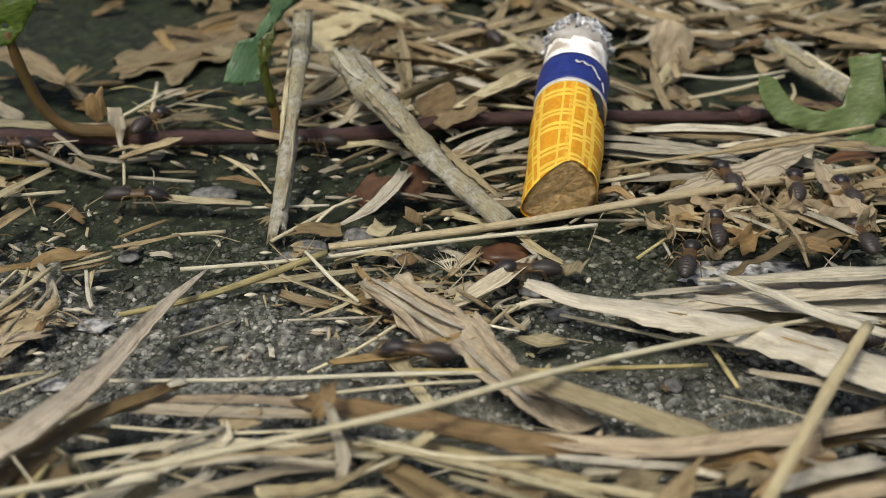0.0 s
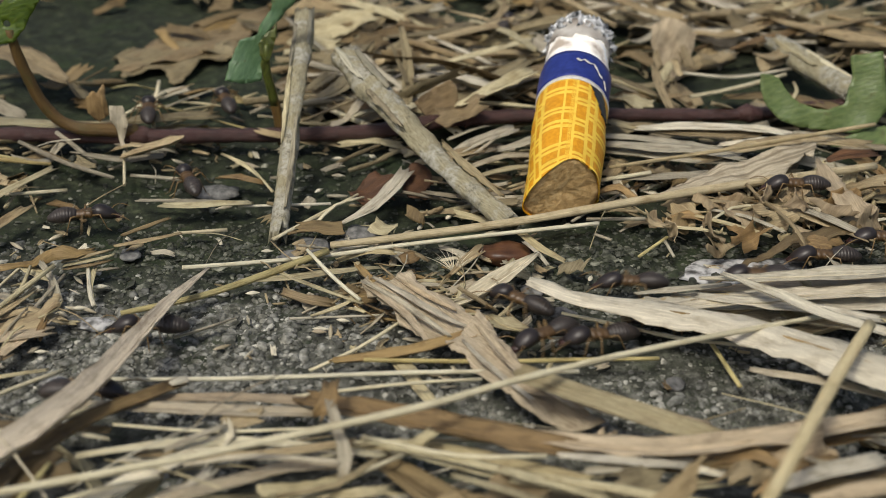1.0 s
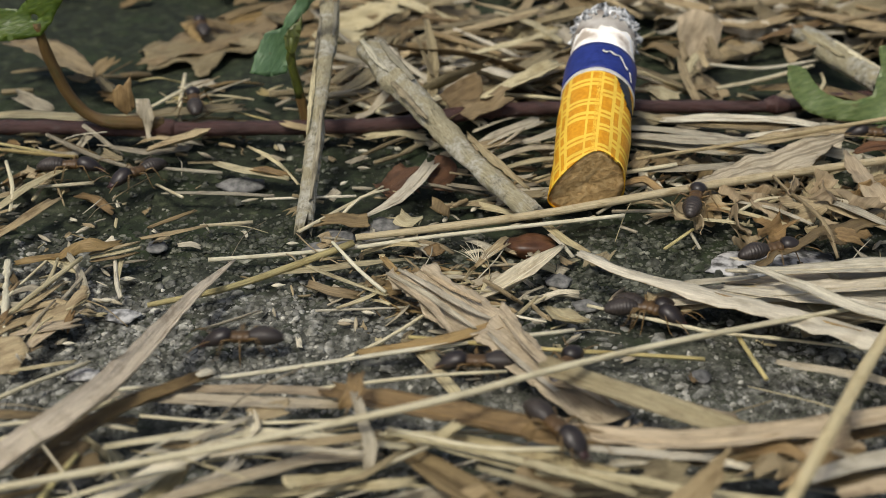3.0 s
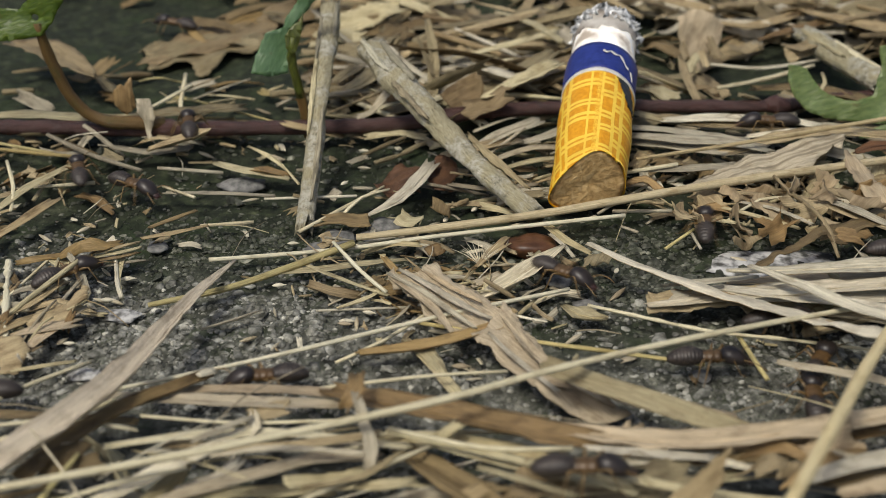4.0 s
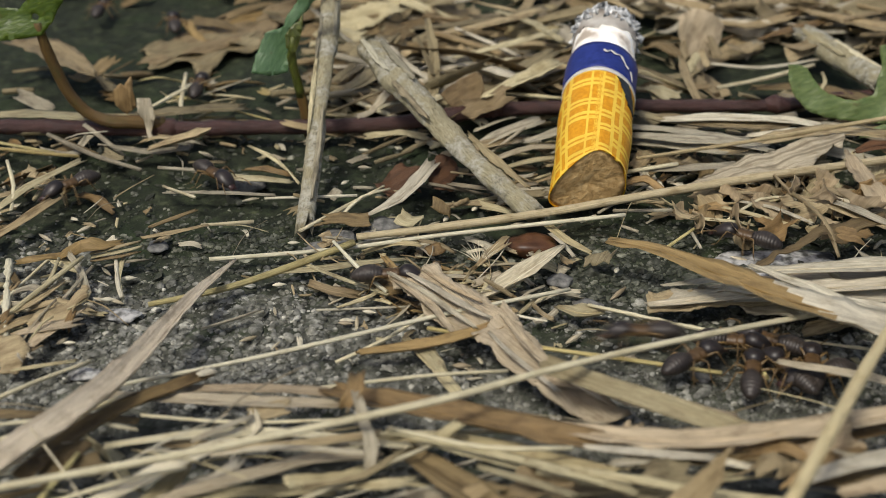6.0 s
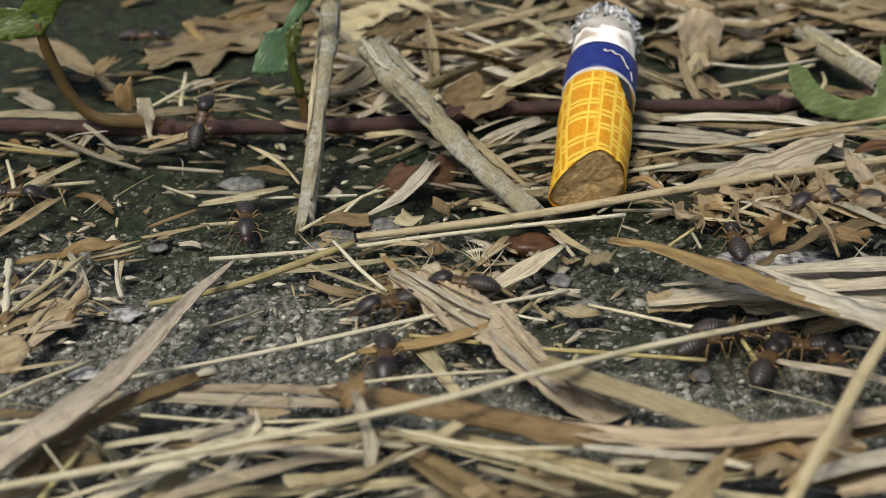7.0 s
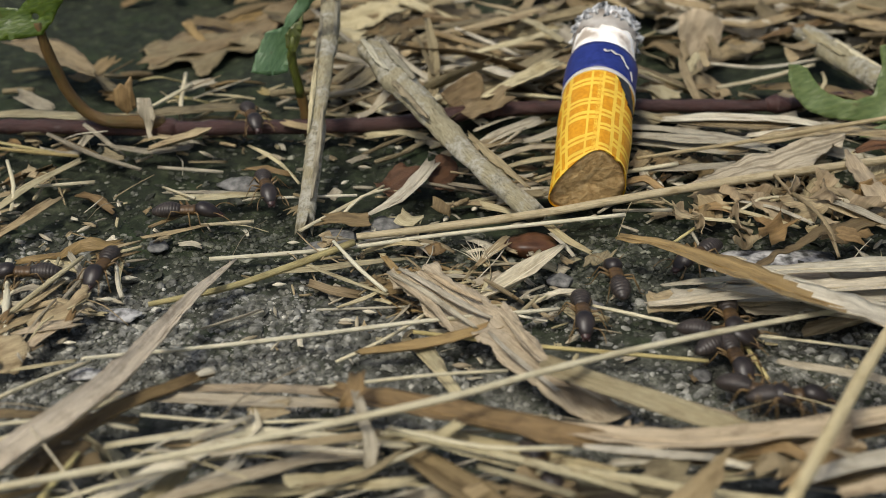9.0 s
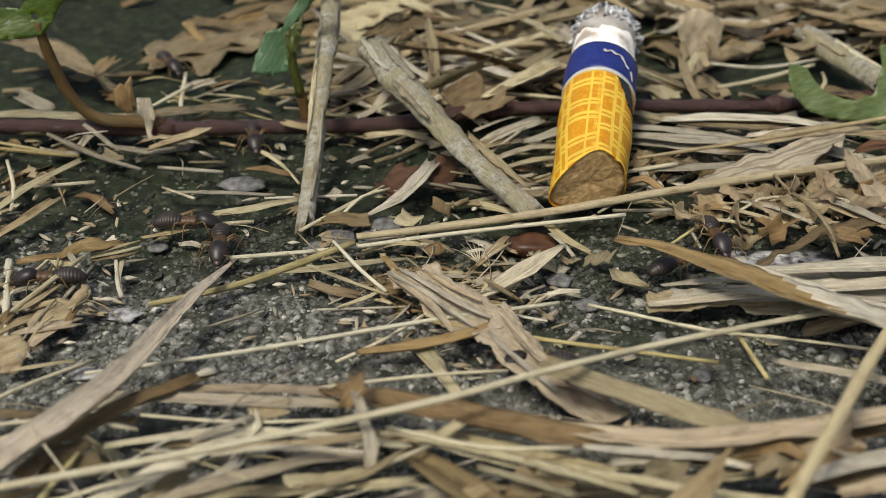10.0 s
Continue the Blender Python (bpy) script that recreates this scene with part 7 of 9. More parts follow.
def aggregate():
    """The worn concrete's own stones: rounded grains set close together, their tops bare."""
    rnd = random.Random(52)
    made = {"dry": ([], []), "damp": ([], [])}
    y = 60.0
    while y < 108:
        x = -50.0
        while x < 48:
            px, py = x + rnd.uniform(-0.37, 0.37), y + rnd.uniform(-0.37, 0.37)
            x += 0.66
            bald = noise.noise((px * 0.11, py * 0.11, 14.0)) - (0.25 if py > 98 else 0.0)
            if bald < rnd.uniform(-0.42, -0.05):
                continue
            wet = math.hypot(0.6 * px - 14, py - 152) + 8 * noise.noise((px * 0.06, py * 0.06, 6.0)) + rnd.uniform(-3, 3) < 60 or ((px - 24) / 20) ** 2 + ((py - 83) / 10) ** 2 < rnd.uniform(0.5, 1.2)
            v, f = made["damp" if wet else "dry"]
            s = (0.11 + 0.30 * rnd.random() ** 1.4) * (1.4 if rnd.random() < 0.06 else 1) * (0.66 if wet else 1)
            long, turn, high = rnd.uniform(1.0, 1.5), rnd.uniform(0, 6.3), rnd.uniform(0.35, 0.75)
            n, m, z = len(v), 7, relief(px, py)
            for ring, (r, h) in enumerate(((1.0, -0.35), (0.93, 0.35), (0.55, 0.85))):
                for k in range(m):
                    a = 2 * math.pi * k / m + 0.3 * ring
                    q = r * s * rnd.uniform(0.78, 1.14)
                    ex, ey = q * long * math.cos(a), q * math.sin(a)
                    v.append((px + ex * math.cos(turn) - ey * math.sin(turn), py + ex * math.sin(turn) + ey * math.cos(turn), z + s * high * h * rnd.uniform(0.85, 1.15)))
            v.append((px, py, z + s * high))
            for ring in range(2):
                for k in range(m):
                    a, b = n + ring * m + k, n + ring * m + (k + 1) % m
                    f.append((a, b, b + m, a + m))
            f.extend((n + 2 * m + k, n + 2 * m + (k + 1) % m, n + 3 * m) for k in range(m))
        y += 0.62
    for key, material, label in (("dry", GRIT, "close-set grey stones of the worn concrete"), ("damp", DAMPGRIT, "close-set dark stones of the damp concrete")):
        v, f = made[key]
        ob = new("concrete_stones", mesh_of("concrete_stones", [Vector(q) * MM for q in v], f))
        ob.data.materials.append(material)
        tagged(ob, label, "concrete stones", kind="stuff")


grit()
aggregate()
bristle_tuft()
crumpled_leaf(23.6, 101.5, 2.3, 2.3, 70, 62, CRUMPLE, 'faded tan crumpled leaf piece on the straw heap', 900)
crumpled_leaf(25.0, 104.0, 2.4, 2.4, 20, 50, TAN, 'tan crumpled leaf piece on the straw heap', 901)
crumpled_leaf(26.6, 101.2, 2.4, 2.0, 100, 48, CRUMPLE, 'faded tan crumpled leaf piece on the straw heap', 902)
crumpled_leaf(28.6, 106.0, 3.0, 2.6, -15, 40, CRUMPLE, 'faded tan crumpled leaf piece on the straw heap', 903)
crumpled_leaf(30.4, 103.2, 2.9, 2.7, 30, 55, CRUMPLE, 'faded tan crumpled leaf piece on the straw heap', 904)
crumpled_leaf(30.2, 100.0, 2.5, 2.6, 10, 42, AMBER, 'orange brown crumpled leaf piece on the straw heap', 905)
crumpled_leaf(32.6, 105.6, 3.1, 2.4, 60, 58, CRUMPLE, 'faded tan crumpled leaf piece on the straw heap', 906)
crumpled_leaf(33.2, 102.2, 3.2, 2.5, -25, 46, TAN, 'tan crumpled leaf piece on the straw heap', 907)
crumpled_leaf(35.6, 104.6, 3.3, 2.6, 40, 52, CRUMPLE, 'faded tan crumpled leaf piece on the straw heap', 908)
crumpled_leaf(36.4, 107.2, 3.2, 2.2, 5, 40, CRUMPLE, 'faded tan crumpled leaf piece on the straw heap', 909)
crumpled_leaf(38.6, 102.6, 3.4, 2.4, -30, 44, CRUMPLE, 'faded tan crumpled leaf piece on the straw heap', 910)
crumpled_leaf(39.8, 105.6, 3.3, 2.5, 25, 50, AMBER, 'orange brown crumpled leaf piece on the straw heap', 911)
crumpled_leaf(34.6, 99.6, 3.1, 2.0, 75, 60, CRUMPLE, 'faded tan crumpled leaf piece on the straw heap', 912)
crumpled_leaf(27.4, 98.6, 2.0, 1.9, -10, 38, TAN, 'tan crumpled leaf piece on the straw heap', 913)
crumpled_leaf(41.8, 101.6, 3.2, 2.3, 15, 48, CRUMPLE, 'faded tan crumpled leaf piece on the straw heap', 914)
crumpled_leaf(22.4, 104.4, 1.7, 1.5, -20, 45, CRUMPLE, 'faded tan crumpled leaf piece on the straw heap', 915)


# ---- a wisp of smoke ----
def smoke_haze():
    """Thin smoke: almost clear, thinning out to nothing at the rim of each veil."""
    m = bpy.data.materials.new("thin_smoke")
    m.use_nodes = True
    tr = m.node_tree
    tr.nodes.remove(tr.nodes["Principled BSDF"])
    tc = tr.nodes.new("ShaderNodeTexCoord")
    veil = ramp(tr, noise_at(tr, tc.outputs["Object"], 260, 4, None, 0.6), ((0.36, (0, 0, 0)), (0.7, (1, 1, 1))))
    rim = node(tr, "ShaderNodeTexGradient")
    rim.gradient_type = "SPHERICAL"
    tr.links.new(tc.outputs["UV"], rim.inputs["Vector"])
    share = mix(tr, "MULTIPLY", 1.0, veil, rim.outputs["Color"])
    share = mix(tr, "MULTIPLY", 1.0, share, (0.34, 0.34, 0.34))
    clear, pale = tr.nodes.new("ShaderNodeBsdfTransparent"), node(tr, "ShaderNodeBsdfDiffuse")
    pale.inputs["Color"].default_value = (0.80, 0.82, 0.86, 1)
    both = tr.nodes.new("ShaderNodeMixShader")
    tr.links.new(share, both.inputs[0])
    tr.links.new(clear.outputs[0], both.inputs[1])
    tr.links.new(pale.outputs[0], both.inputs[2])
    tr.links.new(both.outputs[0], tr.nodes["Material Output"].inputs["Surface"])
    return m


SMOKE = smoke_haze()


def build_smoke():
    wisp = tagged(new("smoke_wisp"), "thin whitish wisp of smoke from the butt", "smoke")
    rnd = random.Random(8)
    n, k = 16, 12
    for wide, high, x, y, z, turn in ((22, 12, 0, 0, 0, 20), (18, 11, 4, 2.0, 2.5, -15), (14, 14, -3, -1.5, 1.0, 40), (18, 9, 5, -3.0, -2.0, 5)):
        verts, faces, uvs = [], [], []
        phase = rnd.uniform(0, 40)
        around = Matrix.Rotation(radians(turn), 3, "Y") @ Matrix.Rotation(radians(-20), 3, "X")
        for j in range(k + 1):
            for i in range(n + 1):
                u, v = 2 * i / n - 1, 2 * j / k - 1
                bend = 1.6 * noise.noise((u * 1.2 + phase, v * 0.9, 2.0)) + 0.8 * math.sin(2.2 * u + phase)
                verts.append(Vector((x, y, z)) + around @ Vector((u * wide / 2, bend, v * high / 2 + 0.8 * math.sin(2 * u))))
                uvs.append((u, v))
        faces = [(j * (n + 1) + i, j * (n + 1) + i + 1, (j + 1) * (n + 1) + i + 1, (j + 1) * (n + 1) + i) for j in range(k) for i in range(n)]
        part("veil", (verts, faces, uvs), SMOKE, wisp)
    return wisp


smoke = build_smoke()


# ---- termites ----
def chitin(name, light, dark, rough, scale=700, band=0.0):
    m, tr, b = shader(name, rough, 0.5)
    tc = tr.nodes.new("ShaderNodeTexCoord")
    n = noise_at(tr, tc.outputs["Object"], scale, 4)
    col = ramp(tr, n, ((0.32, dark), (0.68, light)))
    if band:
        sep = tr.nodes.new("ShaderNodeSeparateXYZ")
        tr.links.new(tc.outputs["UV"], sep.inputs[0])
        w = node(tr, "ShaderNodeMath")
        w.operation = "FRACT"
        tr.links.new(sep.outputs[1], w.inputs[0])
        col = mix(tr, "MIX", ramp(tr, w.outputs[0], ((0.0, (0.4 * band,) * 3), (0.12, (0, 0, 0)), (0.93, (0, 0, 0)), (1.0, (0.3 * band,) * 3))), col, (0.13, 0.085, 0.05))
    tr.links.new(col, b.inputs["Base Color"])
    bumped(tr, b, n, 0.3, 0.00006)
    return m


HEAD = chitin("dark_head_shell", (0.032, 0.025, 0.022), (0.012, 0.009, 0.008), 0.40)
FACE = chitin("reddish_mouthparts", (0.065, 0.03, 0.026), (0.03, 0.014, 0.012), 0.4)
BACK = chitin("amber_brown_thorax", (0.125, 0.070, 0.024), (0.05, 0.030, 0.013), 0.42)
BELLY = chitin("dark_banded_abdomen", (0.048, 0.038, 0.031), (0.018, 0.014, 0.011), 0.44, 900, 0.6)
LEG = chitin("amber_leg", (0.21, 0.135, 0.05), (0.105, 0.066, 0.024), 0.42)


def lathe(stations, n=14, centre=lambda f: (0, 0), bulge=1.0):
    """A body shape along y from (y, half width, half height, z) rows."""
    verts, faces, uvs = [], [], []
    for j, (y, w, h, z) in enumerate(stations):
        for k in range(n):
            a = 2 * math.pi * k / n
            verts.append(Vector((w * math.cos(a), y, z + h * math.sin(a))))
            uvs.append((k / n, j * 0.5))
    for j in range(len(stations) - 1):
        for k in range(n):
            a, b = j * n + k, j * n + (k + 1) % n
            faces.append((a, a + n, b + n, b))
    faces.append(tuple(range(n)))
    faces.append(tuple(range((len(stations) - 1) * n, len(stations) * n))[::-1])
    return verts, faces, uvs


def abdomen_shape():
    rows, n = [], 9
    for i in range(n):
        for s in (0.0, 0.08, 0.5, 0.92):
            f = (i + s) / n
            w = 0.90 * math.sin(math.pi * min(0.97, 0.16 + f * 0.80)) ** 0.65 * (0.965 if s == 0.0 else 1.0)
            rows.append((-0.55 - 2.75 * f, w, w * 0.82, 1.22 + 0.12 * math.sin(math.pi * f) - 0.25 * f))
    v, f, u = lathe(rows, 14)
    u = [(a, (j // 14) / 4) for j, (a, b) in enumerate(u)]
    return v, f, u


LEG_ROOTS = [(sx * 0.38, y, 1.0, a) for y, a in ((0.72, 50), (0.18, -5), (-0.35, -48)) for sx in (1, -1)]


def leg_shape(sx, angle):
    d = Vector((sx * math.cos(radians(angle)), math.sin(radians(angle)), 0))
    knee, ankle, toe = d * 1.05 + Vector((0, 0, 0.45)), d * 1.75 + Vector((0, 0, -0.85)), d * 2.25 + Vector((0, 0, -1.0))
    return joined_geo(stem_geo(curve_points([Vector((0, 0, 0)), d * 0.5 + Vector((0, 0, 0.3)), knee], 0.25), [0.22, 0.27, 0.14], 3, 7, 0.03),
                      stem_geo(curve_points([knee, d * 1.4 + Vector((0, 0, -0.2)), ankle], 0.25), [0.14, 0.12, 0.09], 4, 6, 0.03),
                      stem_geo([ankle, ankle.lerp(toe, 0.5), toe], [0.085, 0.07, 0.04], 5, 5, 0.03))


def build_termite():
    t = tagged(new("termite"), "dark brown termite worker with amber legs crossing the litter", "termite", "termites on the trail")
    head = part("head", lathe([(0.80, 0.26, 0.24, 1.32), (0.92, 0.50, 0.44, 1.34), (1.2, 0.73, 0.64, 1.35), (1.6, 0.83, 0.71, 1.32), (2.05, 0.84, 0.69, 1.22), (2.45, 0.76, 0.58, 1.08), (2.78, 0.60, 0.44, 0.93),
                               (3.0, 0.42, 0.31, 0.84), (3.1, 0.2, 0.16, 0.80)], 18), HEAD, t, "glossy dark brown head")
    part("mouth", joined_geo(lathe([(2.75, 0.42, 0.3, 0.86), (3.05, 0.42, 0.26, 0.74), (3.28, 0.3, 0.18, 0.66), (3.4, 0.1, 0.08, 0.62)], 10),
                                  stem_geo([Vector((0.28, 3.1, 0.62)), Vector((0.30, 3.38, 0.56)), Vector((0.1, 3.56, 0.52))], [0.14, 0.12, 0.05], 1, 6),
                                  stem_geo([Vector((-0.28, 3.1, 0.62)), Vector((-0.30, 3.38, 0.56)), Vector((-0.1, 3.56, 0.52))], [0.14, 0.12, 0.05], 2, 6)), FACE, head, "reddish mouthparts")
    part("thorax", lathe([(0.98, 0.36, 0.30, 1.26), (0.8, 0.64, 0.46, 1.22), (0.55, 0.68, 0.48, 1.22), (0.42, 0.54, 0.42, 1.20), (0.25, 0.64, 0.46, 1.20), (0.0, 0.68, 0.48, 1.2), (-0.12, 0.56, 0.42, 1.2),
                          (-0.3, 0.60, 0.42, 1.2), (-0.55, 0.62, 0.44, 1.2), (-0.75, 0.4, 0.3, 1.2)], 14), BACK, t, "orange brown thorax")
    part("abdomen", abdomen_shape(), BELLY, t, "dark segmented abdomen with pale bands")
    for x, y, z, a in LEG_ROOTS:
        leg = part("leg", leg_shape(1 if x > 0 else -1, a), LEG, t)
        leg.location = Vector((x, y, z)) * MM
    for s in (1, -1):
        pts = curve_points([(s * 0.5, 2.55, 1.15), (s * 1.0, 3.0, 1.35), (s * 1.35, 3.7, 1.2), (s * 1.5, 4.3, 0.8)], 0.22)
        part("antenna", stem_geo(pts, [0.13, 0.12, 0.10, 0.07], 8, 6, 0.25), LEG, t, "thin beaded antenna")
    return t


FIRST = build_termite()
FLOCK = [FIRST] + [copy_thing(FIRST, pose(0, -0.2, 0)) for _ in range(24 - 1)]
USED = []
NEARER = 0.02


def crawl(rows):
    """One termite on its way; its legs swing in two alternating threes, faster as it goes faster."""
    t = FLOCK[len(USED)]
    rows = [(s, Matrix.Translation(Vector((m.translation.x, m.translation.y, 0)) * -NEARER) @ m) for s, m in rows]
    USED.append(t)
    walk(t, rows)
    legs = [c for c in t.children if c.name.startswith("leg")]
    legs.sort(key=lambda o: (-o.location.y, -o.location.x))
    times = [i / 15 for i in range(151)]
    phase = 0.7 * len(USED)
    gait = [[] for _ in legs]
    last = None
    for s in times:
        k = max(i for i in range(len(rows)) if rows[i][0] <= s + 1e-6)
        k = min(k, len(rows) - 2)
        dt = max(1e-3, rows[k + 1][0] - rows[k][0])
        pace = (rows[k + 1][1].translation - rows[k][1].translation).length / dt
        phase += min(2.4, 0.35 + pace * 90) * (0.9 if pace > 0.002 else 0.25)
        for i, leg in enumerate(legs):
            sign = 1 if leg.location.x > 0 else -1
            swing = math.sin(phase + (0 if i in (0, 3, 4) else math.pi))
            lift = max(0.0, math.cos(phase + (0 if i in (0, 3, 4) else math.pi)))
            gait[i].append((s, pose(*leg.location, ry=-sign * 10 * lift, rz=sign * 20 * swing)))
    for leg, g in zip(legs, gait):
        walk(leg, g)
    return t


def drag(ob, middle, axis, rows):
    """A straw or leaf that the termites push about: shifts and turns about its middle, and may roll over."""
    c = Vector(middle) * MM
    rest = Matrix.Translation(ob.location)
    out = []
    for t, dx, dy, turn, *roll in rows:
        m = Matrix.Translation(c + Vector((dx, dy, 0)) * MM) @ pose(0, 0, 0, rz=turn) @ Matrix.Rotation(radians(roll[0] if roll else 0), 4, Vector(axis)) @ Matrix.Translation(-c)
        out.append((t, m @ rest))
    walk(ob, out)


def motions():
    walk(smoke, [(0.0, pose(0.013, 0.158, 0.026)), (0.9, pose(0.017, 0.152, 0.020, rz=8)), (1.2, pose(0.026, 0.141, 0.011, ry=10, rz=14)), (1.4, pose(0.029, 0.130, 0.0075, ry=20, rz=18)), (1.5, pose(0.030, 0.126, 0.0085, ry=24, rz=20)),
                 (1.65, pose(0.037, 0.139, 0.015, ry=30, rz=24)), (1.9, pose(0.048, 0.152, 0.030, ry=36, rz=30)), (2.6, pose(0.075, 0.175, 0.065, ry=44, rz=40)), (10.0, pose(0.20, 0.26, 0.40, ry=70, rz=80))])
    crawl([(0.00, pose(-0.0284, 0.1253, 0.0030, rz=-27)), (0.50, pose(-0.0291, 0.1260, 0.0030, rz=-3)), (1.00, pose(-0.0296, 0.1288, 0.0025, rz=10)), (1.50, pose(-0.0271, 0.1465, 0.0010, rz=-3)), (2.00, pose(-0.0298, 0.1471, 0.0010, rz=-40)), (2.50, pose(-0.0306, 0.1504, 0.0010, rz=9)), (3.20, pose(-0.0322, 0.1587, 0.0010, rz=20)), (4.00, pose(-0.0353, 0.1587, 0.0010, rz=65)), (4.50, pose(-0.0376, 0.1554, 0.0010, rz=90)), (5.00, pose(-0.0416, 0.1586, 0.0010, rz=90)), (5.60, pose(-0.0471, 0.1676, 0.0010, rz=64)), (5.90, pose(-0.0466, 0.1653, 0.0010, rz=15)), (6.20, pose(-0.0460, 0.1629, 0.0010, rz=-35)), (7.00, pose(-0.0383, 0.1534, 0.0010, rz=-90)), (7.50, pose(-0.0303, 0.1573, 0.0010, rz=-90)), (8.00, pose(-0.0302, 0.1501, 0.0010, rz=-160)), (8.50, pose(-0.0277, 0.1356, 0.0010, rz=-167)), (9.00, pose(-0.0207, 0.1250, 0.0025, rz=-160)), (9.50, pose(-0.0219, 0.1308, 0.0015, rz=-168)), (10.00, pose(-0.0203, 0.1231, 0.0010, rz=-168))])
    crawl([(0.00, pose(-0.0276, 0.1119, 0.0008, rz=-90)), (0.30, pose(-0.0226, 0.1135, 0.0008, rz=-79)), (0.50, pose(-0.0190, 0.1131, 0.0008, rz=-68)), (0.70, pose(-0.0210, 0.1123, 0.0008, rz=-7)), (1.00, pose(-0.0230, 0.1140, 0.0013, rz=23)), (1.50, pose(-0.0257, 0.1204, 0.0025, rz=1)), (2.00, pose(-0.0266, 0.1268, 0.0030, rz=-4)), (2.50, pose(-0.0270, 0.1286, 0.0030, rz=10)), (3.20, pose(-0.0274, 0.1278, 0.0030, rz=14)), (3.80, pose(-0.0277, 0.1255, 0.0030, rz=18)), (4.20, pose(-0.0261, 0.1207, 0.0025, rz=6)), (4.35, pose(-0.0260, 0.1225, 0.0036, rx=38, rz=8)), (4.50, pose(-0.0260, 0.1243, 0.0046, rx=52, rz=11)), (4.70, pose(-0.0266, 0.1250, 0.0040, rx=25, rz=10)), (5.00, pose(-0.0279, 0.1262, 0.0030, rz=8)), (5.50, pose(-0.0286, 0.1374, 0.0010, rz=13)), (6.00, pose(-0.0286, 0.1373, 0.0010, rz=-3)), (6.80, pose(-0.0255, 0.1196, 0.0028, rx=20, rz=-4)), (7.00, pose(-0.0251, 0.1212, 0.0041, rx=36, rz=-14)), (7.50, pose(-0.0248, 0.1220, 0.0043, rx=20, rz=-48)), (8.00, pose(-0.0244, 0.1227, 0.0040, rx=14, rz=-58)), (8.10, pose(-0.0228, 0.1230, 0.0032, rz=-96)), (8.20, pose(-0.0213, 0.1226, 0.0015, rz=-147)), (8.50, pose(-0.0194, 0.1189, 0.0010, rz=-139)), (8.70, pose(-0.0163, 0.1146, 0.0013, rz=-154)), (9.00, pose(-0.0175, 0.1108, 0.0013, rz=-164)), (9.20, pose(-0.0166, 0.1087, 0.0008, rz=-173)), (9.50, pose(-0.0176, 0.1062, 0.0008, rz=-175)), (9.80, pose(-0.0206, 0.1017, 0.0008, rz=-181)), (10.00, pose(-0.0205, 0.1004, 0.0008, rz=-176))])
    crawl([(0.00, pose(-0.0418, 0.1021, 0.0008, rz=-90)), (0.50, pose(-0.0354, 0.1037, 0.0008, rz=-90)), (1.00, pose(-0.0321, 0.1074, 0.0008, rz=-79)), (1.50, pose(-0.0293, 0.1108, 0.0008, rz=-90)), (2.00, pose(-0.0242, 0.1137, 0.0013, rz=-79)), (2.10, pose(-0.0245, 0.1148, 0.0013, rz=-37)), (2.20, pose(-0.0248, 0.1159, 0.0013, rz=5)), (2.35, pose(-0.0265, 0.1165, 0.0013, rz=43)), (2.43, pose(-0.0270, 0.1164, 0.0013, rz=89)), (2.50, pose(-0.0275, 0.1162, 0.0013, rz=134)), (3.20, pose(-0.0313, 0.1132, 0.0013, rz=135)), (3.80, pose(-0.0334, 0.1122, 0.0013, rz=113)), (3.90, pose(-0.0352, 0.1134, 0.0013, rz=66)), (4.00, pose(-0.0369, 0.1145, 0.0013, rz=18)), (4.30, pose(-0.0406, 0.1178, 0.0013, rz=-43)), (4.50, pose(-0.0393, 0.1184, 0.0013, rz=-110)), (5.00, pose(-0.0366, 0.1194, 0.0013, rz=-90)), (5.20, pose(-0.0313, 0.1195, 0.0013, rz=-90)), (5.50, pose(-0.0271, 0.1191, 0.0013, rz=-119)), (6.20, pose(-0.0216, 0.1116, 0.0008, rz=-137)), (6.80, pose(-0.0177, 0.1051, 0.0008, rz=-145)), (7.00, pose(-0.0187, 0.1048, 0.0008, rz=-172)), (7.20, pose(-0.0174, 0.1051, 0.0008, rz=-109)), (7.50, pose(-0.0177, 0.1057, 0.0008, rz=-100)), (7.60, pose(-0.0205, 0.1044, 0.0008, rz=-167)), (7.70, pose(-0.0223, 0.1033, 0.0008, rz=-181)), (7.80, pose(-0.0241, 0.1021, 0.0008, rz=-197)), (8.00, pose(-0.0254, 0.1032, 0.0008, rz=-201)), (8.50, pose(-0.0289, 0.0992, 0.0008, rz=-213)), (9.00, pose(-0.0303, 0.0962, 0.0008, rz=-191)), (9.50, pose(-0.0344, 0.0937, 0.0008, rz=-250)), (10.00, pose(-0.0346, 0.0942, 0.0008, rz=-266))])
